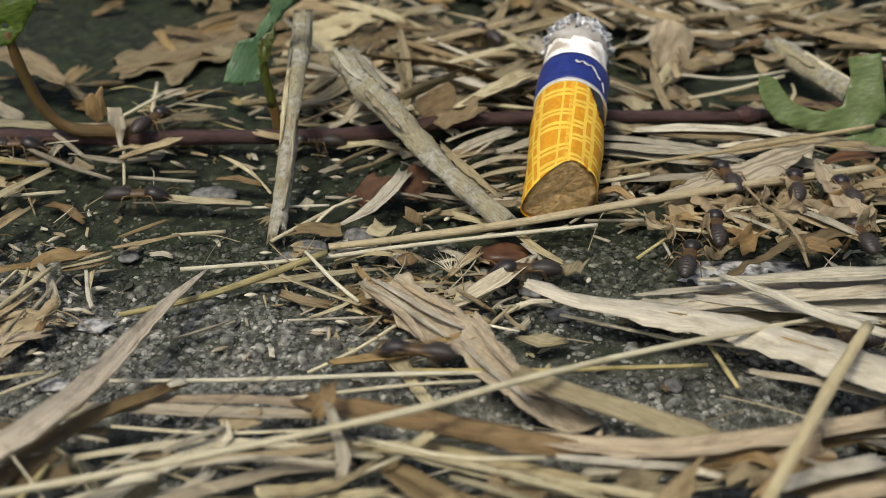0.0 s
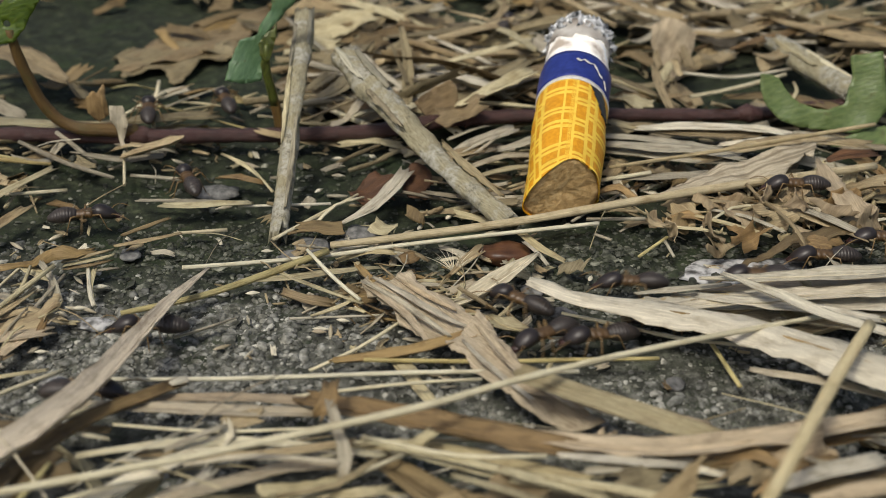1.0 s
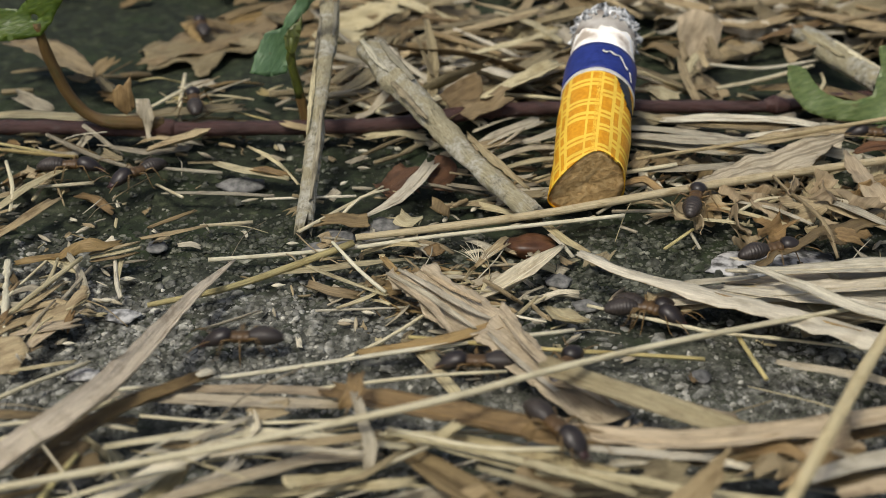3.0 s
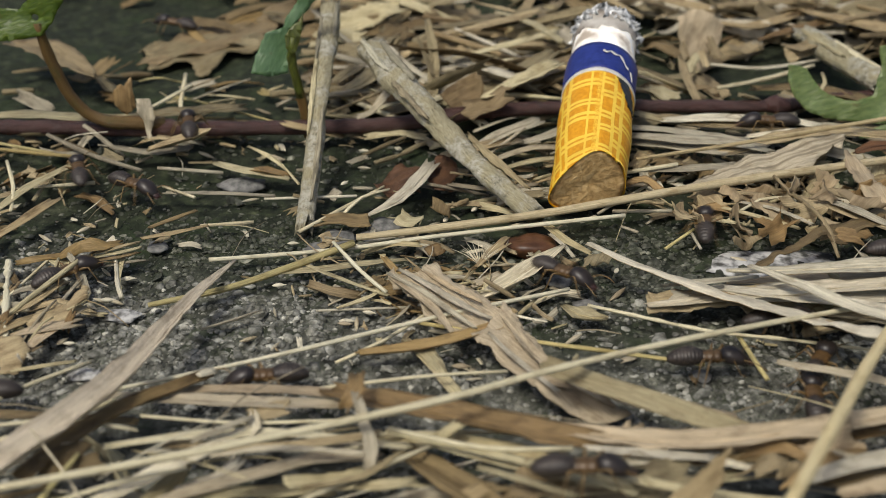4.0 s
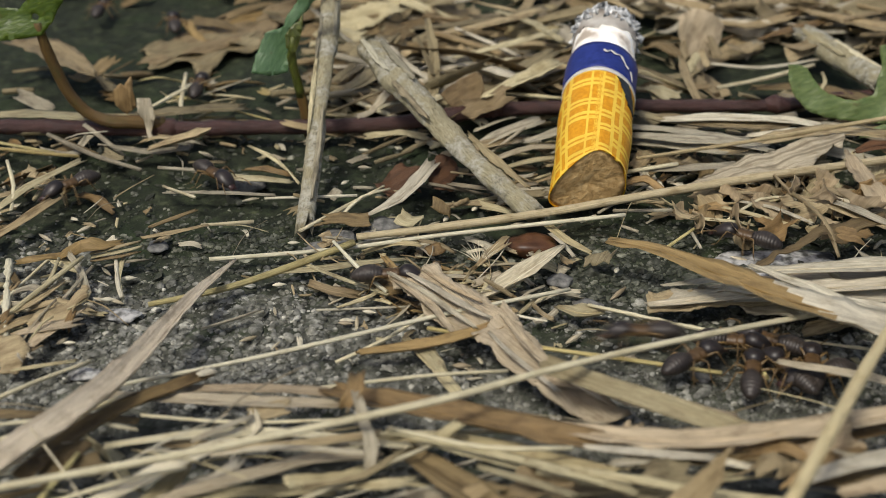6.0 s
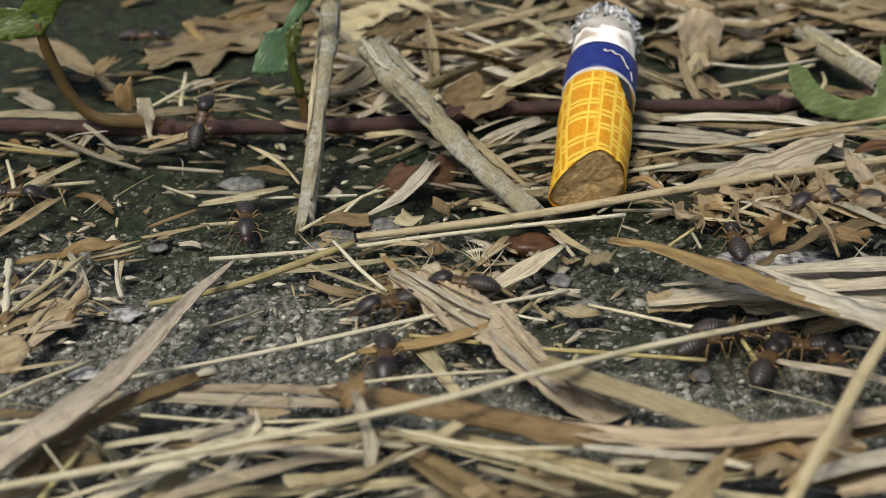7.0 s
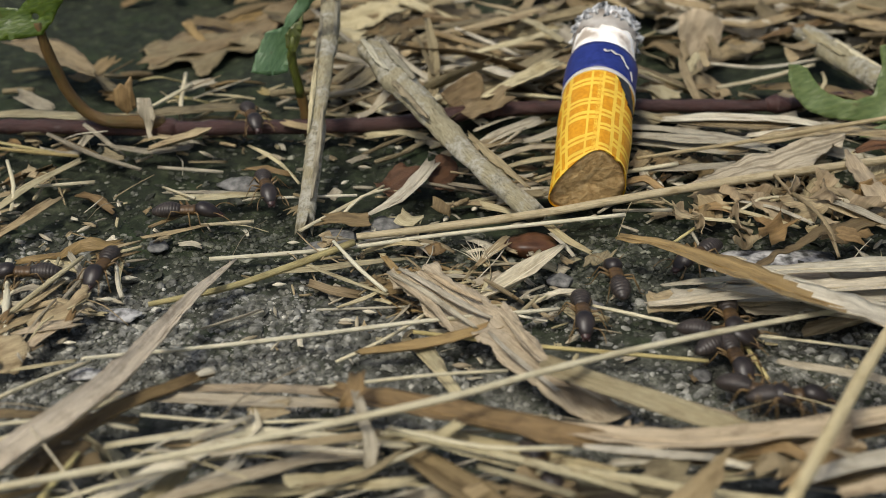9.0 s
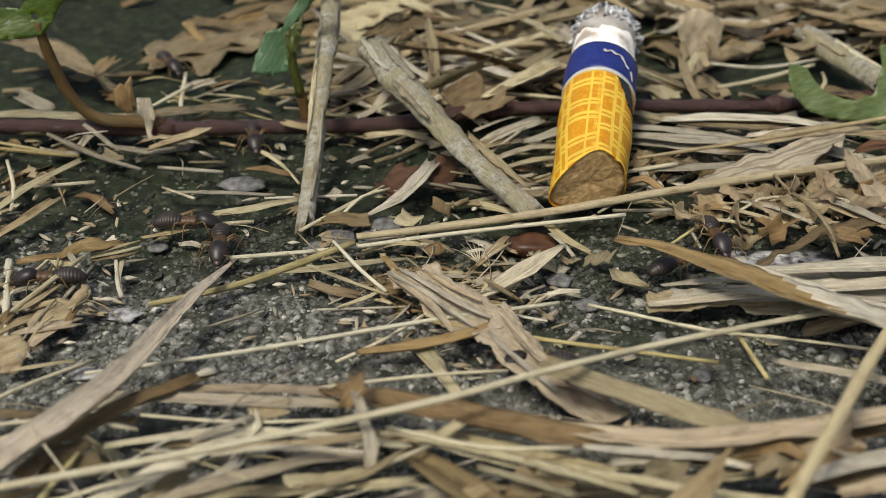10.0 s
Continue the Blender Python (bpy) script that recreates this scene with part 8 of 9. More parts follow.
    crawl([(0.00, pose(-0.0426, 0.1225, 0.0013, rz=-90)), (0.27, pose(-0.0448, 0.1209, 0.0013, rz=-43)), (0.50, pose(-0.0471, 0.1193, 0.0013, rz=3)), (0.70, pose(-0.0475, 0.1178, 0.0013, rz=-43)), (0.90, pose(-0.0480, 0.1164, 0.0013, rz=-90)), (1.50, pose(-0.0466, 0.1174, 0.0013, rz=-90)), (2.00, pose(-0.0428, 0.1169, 0.0013, rz=-90)), (2.50, pose(-0.0412, 0.1165, 0.0013, rz=-90)), (3.20, pose(-0.0369, 0.1152, 0.0013, rz=-90)), (3.80, pose(-0.0334, 0.1145, 0.0013, rz=-110)), (4.00, pose(-0.0307, 0.1113, 0.0013, rz=-124)), (4.10, pose(-0.0302, 0.1123, 0.0013, rz=-64)), (4.20, pose(-0.0297, 0.1132, 0.0013, rz=-3)), (4.50, pose(-0.0310, 0.1164, 0.0013, rz=16)), (4.62, pose(-0.0300, 0.1190, 0.0024, rx=25, rz=10)), (4.80, pose(-0.0288, 0.1222, 0.0042, rx=48, rz=2)), (5.00, pose(-0.0246, 0.1270, 0.0030, rz=1)), (5.50, pose(-0.0308, 0.1473, 0.0010, rz=10)), (6.20, pose(-0.0369, 0.1629, 0.0010, rz=14)), (7.00, pose(-0.0448, 0.1828, 0.0010, rz=21)), (10.00, pose(-0.0553, 0.1914, 0.0010, rz=37))])
    crawl([(0.00, pose(-0.0496, 0.1180, 0.0013, rz=-90)), (4.00, pose(-0.0512, 0.1178, 0.0013, rz=-90)), (4.50, pose(-0.0489, 0.1182, 0.0013, rz=-90)), (5.00, pose(-0.0426, 0.1184, 0.0013, rz=-90)), (5.50, pose(-0.0358, 0.1184, 0.0013, rz=-125)), (5.80, pose(-0.0357, 0.1144, 0.0013, rz=-166)), (5.93, pose(-0.0367, 0.1127, 0.0010, rz=-207)), (6.10, pose(-0.0378, 0.1110, 0.0008, rz=-247)), (6.40, pose(-0.0413, 0.1098, 0.0008, rz=-270)), (6.50, pose(-0.0421, 0.1095, 0.0008, rz=-219)), (6.60, pose(-0.0428, 0.1092, 0.0008, rz=-168)), (6.80, pose(-0.0424, 0.1097, 0.0008, rz=-123)), (7.00, pose(-0.0422, 0.1100, 0.0008, rz=-90)), (7.20, pose(-0.0407, 0.1103, 0.0008, rz=-90)), (7.50, pose(-0.0346, 0.1085, 0.0008, rz=-138)), (8.00, pose(-0.0341, 0.1085, 0.0008, rz=-100)), (8.30, pose(-0.0280, 0.1068, 0.0008, rz=-109)), (8.50, pose(-0.0229, 0.1074, 0.0008, rz=-90)), (9.00, pose(-0.0246, 0.1065, 0.0008, rz=-90)), (9.50, pose(-0.0255, 0.1059, 0.0008, rz=-90)), (10.00, pose(-0.0241, 0.1043, 0.0008, rz=-90))])
    crawl([(0.00, pose(0.0002, 0.0833, 0.0015, rz=81)), (0.10, pose(-0.0053, 0.0850, 0.0008, rz=81)), (0.20, pose(-0.0108, 0.0848, 0.0008, rz=81)), (0.40, pose(-0.0166, 0.0851, 0.0008, rz=66)), (0.50, pose(-0.0191, 0.0861, 0.0008, rz=44)), (0.70, pose(-0.0208, 0.0878, 0.0008, rz=48)), (1.00, pose(-0.0222, 0.0879, 0.0008, rz=90)), (1.50, pose(-0.0250, 0.0865, 0.0008, rz=90)), (2.00, pose(-0.0299, 0.0825, 0.0008, rz=90)), (2.50, pose(-0.0368, 0.0838, 0.0008, rz=33)), (3.00, pose(-0.0410, 0.0880, 0.0008, rz=1)), (3.20, pose(-0.0403, 0.0893, 0.0008, rz=-44)), (3.40, pose(-0.0396, 0.0906, 0.0008, rz=-90)), (3.80, pose(-0.0334, 0.0918, 0.0008, rz=-70)), (4.00, pose(-0.0332, 0.0953, 0.0008, rz=-49)), (4.20, pose(-0.0312, 0.0958, 0.0008, rz=-59)), (4.50, pose(-0.0276, 0.0951, 0.0008, rz=-90)), (4.80, pose(-0.0244, 0.0935, 0.0008, rz=-122)), (5.00, pose(-0.0241, 0.0915, 0.0008, rz=-107)), (5.20, pose(-0.0229, 0.0901, 0.0008, rz=-71)), (5.50, pose(-0.0183, 0.0927, 0.0008, rz=-61)), (5.60, pose(-0.0139, 0.0930, 0.0008, rz=-80)), (6.20, pose(-0.0022, 0.0940, 0.0015, rz=-90)), (6.50, pose(0.0023, 0.0934, 0.0010, rz=-90)), (6.60, pose(0.0027, 0.0927, 0.0010, rz=-46)), (6.70, pose(0.0032, 0.0920, 0.0010, rz=-1)), (6.90, pose(0.0025, 0.0920, 0.0015, rz=71)), (7.20, pose(-0.0012, 0.0931, 0.0015, rz=80)), (7.50, pose(-0.0092, 0.0952, 0.0008, rz=90)), (7.70, pose(-0.0151, 0.0948, 0.0008, rz=90)), (8.00, pose(-0.0180, 0.0980, 0.0008, rz=26)), (8.20, pose(-0.0242, 0.0983, 0.0008, rz=90)), (8.50, pose(-0.0303, 0.0942, 0.0008, rz=90)), (8.70, pose(-0.0351, 0.0933, 0.0008, rz=90)), (9.00, pose(-0.0368, 0.0950, 0.0008, rz=90)), (9.50, pose(-0.0429, 0.0933, 0.0008, rz=90)), (10.00, pose(-0.0441, 0.0923, 0.0008, rz=90))])
    crawl([(0.00, pose(0.0285, 0.1041, 0.0015, rz=-7)), (0.20, pose(0.0288, 0.1044, 0.0015, rz=-7)), (0.40, pose(0.0292, 0.1010, 0.0010, rz=-12)), (0.50, pose(0.0285, 0.0996, 0.0010, rz=-17)), (0.70, pose(0.0260, 0.0974, 0.0010, rz=34)), (1.00, pose(0.0190, 0.0949, 0.0008, rz=90)), (1.20, pose(0.0150, 0.0909, 0.0008, rz=108)), (1.50, pose(0.0109, 0.0940, 0.0010, rz=71)), (2.00, pose(0.0078, 0.0895, 0.0010, rz=116)), (2.30, pose(0.0079, 0.0844, 0.0010, rz=107)), (2.50, pose(0.0092, 0.0826, 0.0010, rz=90)), (3.20, pose(-0.0014, 0.0812, 0.0010, rz=90)), (3.80, pose(-0.0116, 0.0807, 0.0008, rz=90)), (4.00, pose(-0.0137, 0.0796, 0.0008, rz=99)), (4.50, pose(-0.0191, 0.0752, 0.0008, rz=98)), (5.00, pose(-0.0261, 0.0729, 0.0008, rz=90)), (5.40, pose(-0.0343, 0.0715, 0.0008, rz=90)), (5.80, pose(-0.0360, 0.0715, 0.0008, rz=90)), (10.00, pose(-0.0376, 0.0715, 0.0008, rz=90))])
    crawl([(0.00, pose(0.0435, 0.0828, 0.0008, rz=90)), (5.50, pose(0.0390, 0.0814, 0.0008, rz=90)), (6.20, pose(0.0054, 0.0876, 0.0010, rz=90)), (6.80, pose(-0.0030, 0.0896, 0.0010, rz=99)), (7.00, pose(-0.0044, 0.0898, 0.0010, rz=108)), (7.20, pose(-0.0099, 0.0886, 0.0008, rz=99)), (7.50, pose(-0.0177, 0.0883, 0.0008, rz=90)), (7.60, pose(-0.0217, 0.0875, 0.0008, rz=90)), (8.00, pose(-0.0305, 0.0858, 0.0008, rz=90)), (8.50, pose(-0.0368, 0.0845, 0.0008, rz=90)), (9.00, pose(-0.0384, 0.0814, 0.0008, rz=90)), (10.00, pose(-0.0398, 0.0814, 0.0008, rz=90))])
    crawl([(0.00, pose(0.0100, 0.0977, 0.0006, rz=90)), (0.50, pose(0.0156, 0.0943, 0.0006, rz=90)), (1.00, pose(0.0089, 0.0919, 0.0008, rz=54)), (1.50, pose(0.0041, 0.0942, 0.0010, rz=71)), (1.80, pose(0.0029, 0.0930, 0.0015, rz=71)), (2.00, pose(0.0037, 0.0933, 0.0015, rz=90)), (2.13, pose(0.0049, 0.0932, 0.0013, rz=46)), (2.30, pose(0.0061, 0.0931, 0.0010, rz=3)), (2.50, pose(0.0113, 0.0928, 0.0008, rz=-57)), (2.80, pose(0.0153, 0.0906, 0.0008, rz=-90)), (3.80, pose(0.0257, 0.0880, 0.0008, rz=-90)), (4.50, pose(0.0318, 0.0861, 0.0008, rz=-61)), (5.00, pose(0.0316, 0.0838, 0.0008, rz=-90)), (5.50, pose(0.0316, 0.0836, 0.0008, rz=-15)), (5.87, pose(0.0276, 0.0841, 0.0008, rz=37)), (6.20, pose(0.0236, 0.0846, 0.0008, rz=90)), (6.80, pose(-0.0011, 0.0814, 0.0008, rz=107)), (6.90, pose(-0.0028, 0.0818, 0.0008, rz=145)), (7.00, pose(-0.0046, 0.0821, 0.0008, rz=182)), (7.30, pose(-0.0042, 0.0814, 0.0008, rz=238)), (7.50, pose(-0.0029, 0.0823, 0.0008, rz=270)), (7.60, pose(0.0007, 0.0845, 0.0008, rz=287)), (7.80, pose(0.0044, 0.0852, 0.0008, rz=270)), (8.00, pose(0.0086, 0.0852, 0.0008, rz=279)), (8.50, pose(0.0140, 0.0845, 0.0008, rz=270)), (9.00, pose(0.0224, 0.0854, 0.0008, rz=251)), (9.50, pose(0.0245, 0.0802, 0.0008, rz=252)), (10.00, pose(0.0368, 0.0776, 0.0008, rz=270))])
    crawl([(0.00, pose(0.0313, 0.1129, 0.0025, rz=9)), (0.10, pose(0.0306, 0.1136, 0.0025, rz=55)), (0.20, pose(0.0292, 0.1098, 0.0025, rz=110)), (0.30, pose(0.0307, 0.1080, 0.0025, rz=117)), (0.40, pose(0.0306, 0.1048, 0.0020, rz=109)), (0.50, pose(0.0318, 0.1031, 0.0020, rz=100)), (0.60, pose(0.0346, 0.1013, 0.0015, rz=122)), (0.80, pose(0.0372, 0.0981, 0.0015, rz=108)), (1.00, pose(0.0370, 0.0983, 0.0015, rz=90)), (1.30, pose(0.0367, 0.0989, 0.0015, rz=79)), (1.50, pose(0.0415, 0.1006, 0.0015, rz=90)), (1.63, pose(0.0416, 0.0998, 0.0015, rz=36)), (1.75, pose(0.0416, 0.0990, 0.0015, rz=-18)), (2.00, pose(0.0369, 0.0964, 0.0015, rz=-59)), (2.50, pose(0.0427, 0.0981, 0.0015, rz=-90)), (4.00, pose(0.0459, 0.0991, 0.0015, rz=-90)), (5.50, pose(0.0475, 0.1022, 0.0015, rz=-19)), (5.90, pose(0.0470, 0.1040, 0.0018, rz=24)), (6.30, pose(0.0465, 0.1057, 0.0020, rz=67)), (6.80, pose(0.0418, 0.1065, 0.0025, rz=90)), (7.00, pose(0.0390, 0.1059, 0.0025, rz=90)), (7.10, pose(0.0351, 0.1053, 0.0025, rz=123)), (7.20, pose(0.0304, 0.1007, 0.0020, rz=109)), (7.27, pose(0.0295, 0.1013, 0.0020, rz=56)), (7.35, pose(0.0285, 0.1018, 0.0020, rz=4)), (7.50, pose(0.0284, 0.1043, 0.0020, rz=-26)), (7.60, pose(0.0260, 0.1050, 0.0015, rz=-11)), (7.90, pose(0.0269, 0.1041, 0.0015, rz=-9)), (8.10, pose(0.0278, 0.1024, 0.0015, rz=-7)), (8.20, pose(0.0270, 0.1011, 0.0013, rz=42)), (8.30, pose(0.0261, 0.0999, 0.0010, rz=90)), (8.50, pose(0.0228, 0.0987, 0.0008, rz=90)), (9.30, pose(0.0238, 0.0982, 0.0008, rz=165)), (9.70, pose(0.0261, 0.0999, 0.0010, rz=185)), (10.00, pose(0.0251, 0.1011, 0.0012, rz=189))])
    crawl([(0.00, pose(0.0377, 0.1110, 0.0025, rz=-10)), (0.30, pose(0.0360, 0.1089, 0.0025, rz=-10)), (0.50, pose(0.0378, 0.1037, 0.0020, rz=-18)), (0.80, pose(0.0365, 0.0986, 0.0015, rz=30)), (1.00, pose(0.0304, 0.0958, 0.0010, rz=90)), (1.30, pose(0.0268, 0.0943, 0.0010, rz=90)), (1.60, pose(0.0250, 0.0956, 0.0010, rz=35)), (1.80, pose(0.0248, 0.0966, 0.0010, rz=-0)), (2.00, pose(0.0239, 0.0981, 0.0010, rz=10)), (2.10, pose(0.0220, 0.0997, 0.0010, rz=14)), (2.30, pose(0.0211, 0.1011, 0.0010, rz=1)), (2.50, pose(0.0225, 0.1033, 0.0012, rz=-5)), (2.70, pose(0.0231, 0.1043, 0.0020, rz=-10)), (3.10, pose(0.0246, 0.1060, 0.0025, rz=-30)), (3.30, pose(0.0264, 0.1042, 0.0020, rz=-81)), (3.50, pose(0.0282, 0.1023, 0.0015, rz=-132)), (3.57, pose(0.0281, 0.1012, 0.0014, rz=-79)), (3.65, pose(0.0280, 0.1002, 0.0012, rz=-26)), (3.90, pose(0.0275, 0.1035, 0.0015, rz=-9)), (4.00, pose(0.0246, 0.1034, 0.0012, rz=-10)), (4.10, pose(0.0235, 0.1033, 0.0010, rz=-5)), (4.20, pose(0.0213, 0.1035, 0.0010, rz=14)), (4.30, pose(0.0217, 0.1043, 0.0010, rz=-9)), (4.40, pose(0.0256, 0.1037, 0.0012, rz=-25)), (4.50, pose(0.0288, 0.1062, 0.0015, rz=-34)), (4.70, pose(0.0346, 0.1083, 0.0030, rz=-29)), (5.00, pose(0.0387, 0.1119, 0.0032, rz=-28)), (5.20, pose(0.0405, 0.1138, 0.0032, rz=-33)), (5.60, pose(0.0502, 0.1186, 0.0025, rz=-56)), (6.30, pose(0.0532, 0.1172, 0.0025, rz=-57)), (10.00, pose(0.0543, 0.1171, 0.0025, rz=-57))])
    crawl([(0.00, pose(0.0424, 0.1096, 0.0025, rz=5)), (0.20, pose(0.0414, 0.1117, 0.0028, rz=-12)), (0.40, pose(0.0425, 0.1133, 0.0028, rz=-8)), (0.50, pose(0.0422, 0.1120, 0.0028, rz=4)), (0.60, pose(0.0393, 0.1119, 0.0030, rz=54)), (0.70, pose(0.0386, 0.1123, 0.0030, rz=90)), (1.00, pose(0.0372, 0.1097, 0.0030, rz=90)), (1.10, pose(0.0397, 0.1111, 0.0030, rz=90)), (1.20, pose(0.0432, 0.1095, 0.0030, rz=90)), (1.33, pose(0.0463, 0.1116, 0.0027, rz=43)), (1.50, pose(0.0494, 0.1136, 0.0025, rz=-5)), (2.50, pose(0.0505, 0.1187, 0.0025, rz=40)), (3.20, pose(0.0429, 0.1215, 0.0025, rz=90)), (4.00, pose(0.0350, 0.1239, 0.0025, rz=90)), (4.50, pose(0.0292, 0.1246, 0.0022, rz=90)), (4.67, pose(0.0296, 0.1243, 0.0024, rz=42)), (4.80, pose(0.0301, 0.1240, 0.0025, rz=-7)), (5.00, pose(0.0354, 0.1246, 0.0025, rz=-53)), (5.60, pose(0.0503, 0.1207, 0.0025, rz=-90)), (5.87, pose(0.0501, 0.1176, 0.0025, rz=-142)), (6.10, pose(0.0499, 0.1145, 0.0025, rz=-195)), (6.60, pose(0.0424, 0.1083, 0.0025, rz=-251)), (7.00, pose(0.0355, 0.1059, 0.0025, rz=-243)), (7.20, pose(0.0275, 0.1016, 0.0015, rz=-251)), (7.50, pose(0.0245, 0.1001, 0.0010, rz=-326)), (7.70, pose(0.0234, 0.1022, 0.0010, rz=-347)), (8.00, pose(0.0238, 0.1001, 0.0010, rz=-291)), (8.20, pose(0.0177, 0.0982, 0.0008, rz=-252)), (8.50, pose(0.0171, 0.0919, 0.0008, rz=-193)), (8.60, pose(0.0153, 0.0919, 0.0008, rz=-182)), (8.80, pose(0.0149, 0.0935, 0.0008, rz=-127)), (8.87, pose(0.0150, 0.0937, 0.0008, rz=-78)), (8.90, pose(0.0150, 0.0940, 0.0008, rz=-29)), (9.00, pose(0.0152, 0.0942, 0.0008, rz=4)), (9.20, pose(0.0173, 0.0952, 0.0008, rz=-8)), (9.50, pose(0.0146, 0.0942, 0.0008, rz=-22)), (9.70, pose(0.0174, 0.0949, 0.0008, rz=-46)), (10.00, pose(0.0210, 0.0969, 0.0008, rz=-57))])
    crawl([(0.00, pose(0.0250, 0.0991, 0.0010, rz=-18)), (0.20, pose(0.0248, 0.0985, 0.0010, rz=-15)), (0.40, pose(0.0242, 0.0996, 0.0010, rz=-0)), (0.50, pose(0.0231, 0.0980, 0.0010, rz=42)), (0.60, pose(0.0229, 0.0955, 0.0010, rz=108)), (0.80, pose(0.0177, 0.0927, 0.0008, rz=115)), (1.00, pose(0.0106, 0.0866, 0.0008, rz=122)), (1.13, pose(0.0098, 0.0873, 0.0009, rz=81)), (1.25, pose(0.0090, 0.0879, 0.0010, rz=41)), (1.50, pose(0.0069, 0.0914, 0.0010, rz=90)), (1.65, pose(0.0034, 0.0921, 0.0015, rz=108)), (1.80, pose(0.0019, 0.0911, 0.0015, rz=147)), (2.00, pose(0.0011, 0.0898, 0.0018, rz=169)), (2.20, pose(0.0032, 0.0870, 0.0015, rz=207)), (2.40, pose(0.0056, 0.0844, 0.0015, rz=223)), (2.60, pose(0.0053, 0.0805, 0.0015, rz=270)), (3.00, pose(0.0096, 0.0804, 0.0010, rz=337)), (3.40, pose(0.0074, 0.0877, 0.0010, rz=356)), (3.80, pose(0.0067, 0.0929, 0.0008, rz=304)), (4.00, pose(0.0106, 0.0953, 0.0008, rz=233)), (4.20, pose(0.0120, 0.0951, 0.0008, rz=192)), (4.40, pose(0.0142, 0.0920, 0.0008, rz=191)), (4.50, pose(0.0164, 0.0880, 0.0008, rz=190)), (4.80, pose(0.0157, 0.0856, 0.0008, rz=191)), (5.00, pose(0.0180, 0.0822, 0.0008, rz=177)), (5.10, pose(0.0189, 0.0818, 0.0008, rz=214)), (5.20, pose(0.0199, 0.0814, 0.0008, rz=252)), (5.50, pose(0.0220, 0.0828, 0.0008, rz=219)), (6.20, pose(0.0236, 0.0846, 0.0008, rz=270)), (7.00, pose(0.0237, 0.0860, 0.0008, rz=270)), (7.50, pose(0.0243, 0.0814, 0.0008, rz=270)), (8.00, pose(0.0255, 0.0797, 0.0008, rz=331)), (8.50, pose(0.0255, 0.0806, 0.0008, rz=270)), (8.73, pose(0.0243, 0.0814, 0.0008, rz=229)), (9.00, pose(0.0232, 0.0821, 0.0008, rz=187)), (9.13, pose(0.0243, 0.0823, 0.0008, rz=229)), (9.30, pose(0.0254, 0.0825, 0.0008, rz=270)), (9.60, pose(0.0300, 0.0829, 0.0008, rz=270)), (10.00, pose(0.0381, 0.0814, 0.0008, rz=270))])
    crawl([(0.00, pose(0.0414, 0.1016, 0.0020, rz=5)), (0.13, pose(0.0419, 0.1008, 0.0020, rz=48)), (0.30, pose(0.0424, 0.0999, 0.0020, rz=90)), (0.80, pose(0.0436, 0.1015, 0.0020, rz=90)), (1.30, pose(0.0422, 0.0996, 0.0020, rz=90)), (1.60, pose(0.0403, 0.1005, 0.0020, rz=90)), (1.80, pose(0.0330, 0.0974, 0.0012, rz=69)), (2.00, pose(0.0297, 0.0990, 0.0012, rz=32)), (2.20, pose(0.0266, 0.0998, 0.0010, rz=33)), (2.40, pose(0.0259, 0.1004, 0.0010, rz=-1)), (2.50, pose(0.0267, 0.1031, 0.0012, rz=-1)), (2.60, pose(0.0277, 0.1018, 0.0012, rz=-26)), (2.70, pose(0.0285, 0.1000, 0.0012, rz=-72)), (3.30, pose(0.0314, 0.0981, 0.0015, rz=-72)), (4.00, pose(0.0411, 0.0972, 0.0020, rz=-90)), (4.40, pose(0.0440, 0.0982, 0.0020, rz=-19)), (4.60, pose(0.0429, 0.0987, 0.0020, rz=36)), (4.80, pose(0.0418, 0.0992, 0.0020, rz=90)), (5.20, pose(0.0316, 0.0991, 0.0015, rz=90)), (5.30, pose(0.0286, 0.0991, 0.0014, rz=48)), (5.40, pose(0.0257, 0.0991, 0.0012, rz=5)), (5.50, pose(0.0252, 0.0994, 0.0012, rz=-6)), (5.60, pose(0.0248, 0.0998, 0.0010, rz=6)), (5.80, pose(0.0276, 0.1017, 0.0012, rz=33)), (6.10, pose(0.0280, 0.1001, 0.0012, rz=77)), (6.40, pose(0.0284, 0.0985, 0.0012, rz=122)), (6.80, pose(0.0273, 0.0978, 0.0010, rz=90)), (6.90, pose(0.0270, 0.0990, 0.0011, rz=44)), (7.00, pose(0.0267, 0.1001, 0.0012, rz=-1)), (7.15, pose(0.0269, 0.1011, 0.0012, rz=33)), (7.27, pose(0.0249, 0.0986, 0.0010, rz=87)), (7.40, pose(0.0229, 0.0962, 0.0008, rz=142)), (7.70, pose(0.0200, 0.0905, 0.0008, rz=171)), (7.77, pose(0.0198, 0.0896, 0.0008, rz=211)), (7.85, pose(0.0197, 0.0887, 0.0008, rz=251)), (7.93, pose(0.0202, 0.0889, 0.0008, rz=293)), (8.00, pose(0.0206, 0.0891, 0.0008, rz=334)), (8.20, pose(0.0200, 0.0905, 0.0008, rz=376)), (8.27, pose(0.0190, 0.0905, 0.0008, rz=429)), (8.35, pose(0.0181, 0.0905, 0.0008, rz=482)), (8.50, pose(0.0171, 0.0894, 0.0008, rz=537)), (8.80, pose(0.0157, 0.0914, 0.0008, rz=544)), (9.00, pose(0.0117, 0.0887, 0.0008, rz=540)), (9.20, pose(0.0133, 0.0885, 0.0008, rz=517)), (9.50, pose(0.0122, 0.0845, 0.0008, rz=450)), (9.70, pose(0.0098, 0.0836, 0.0008, rz=450)), (10.00, pose(0.0076, 0.0814, 0.0008, rz=450))])
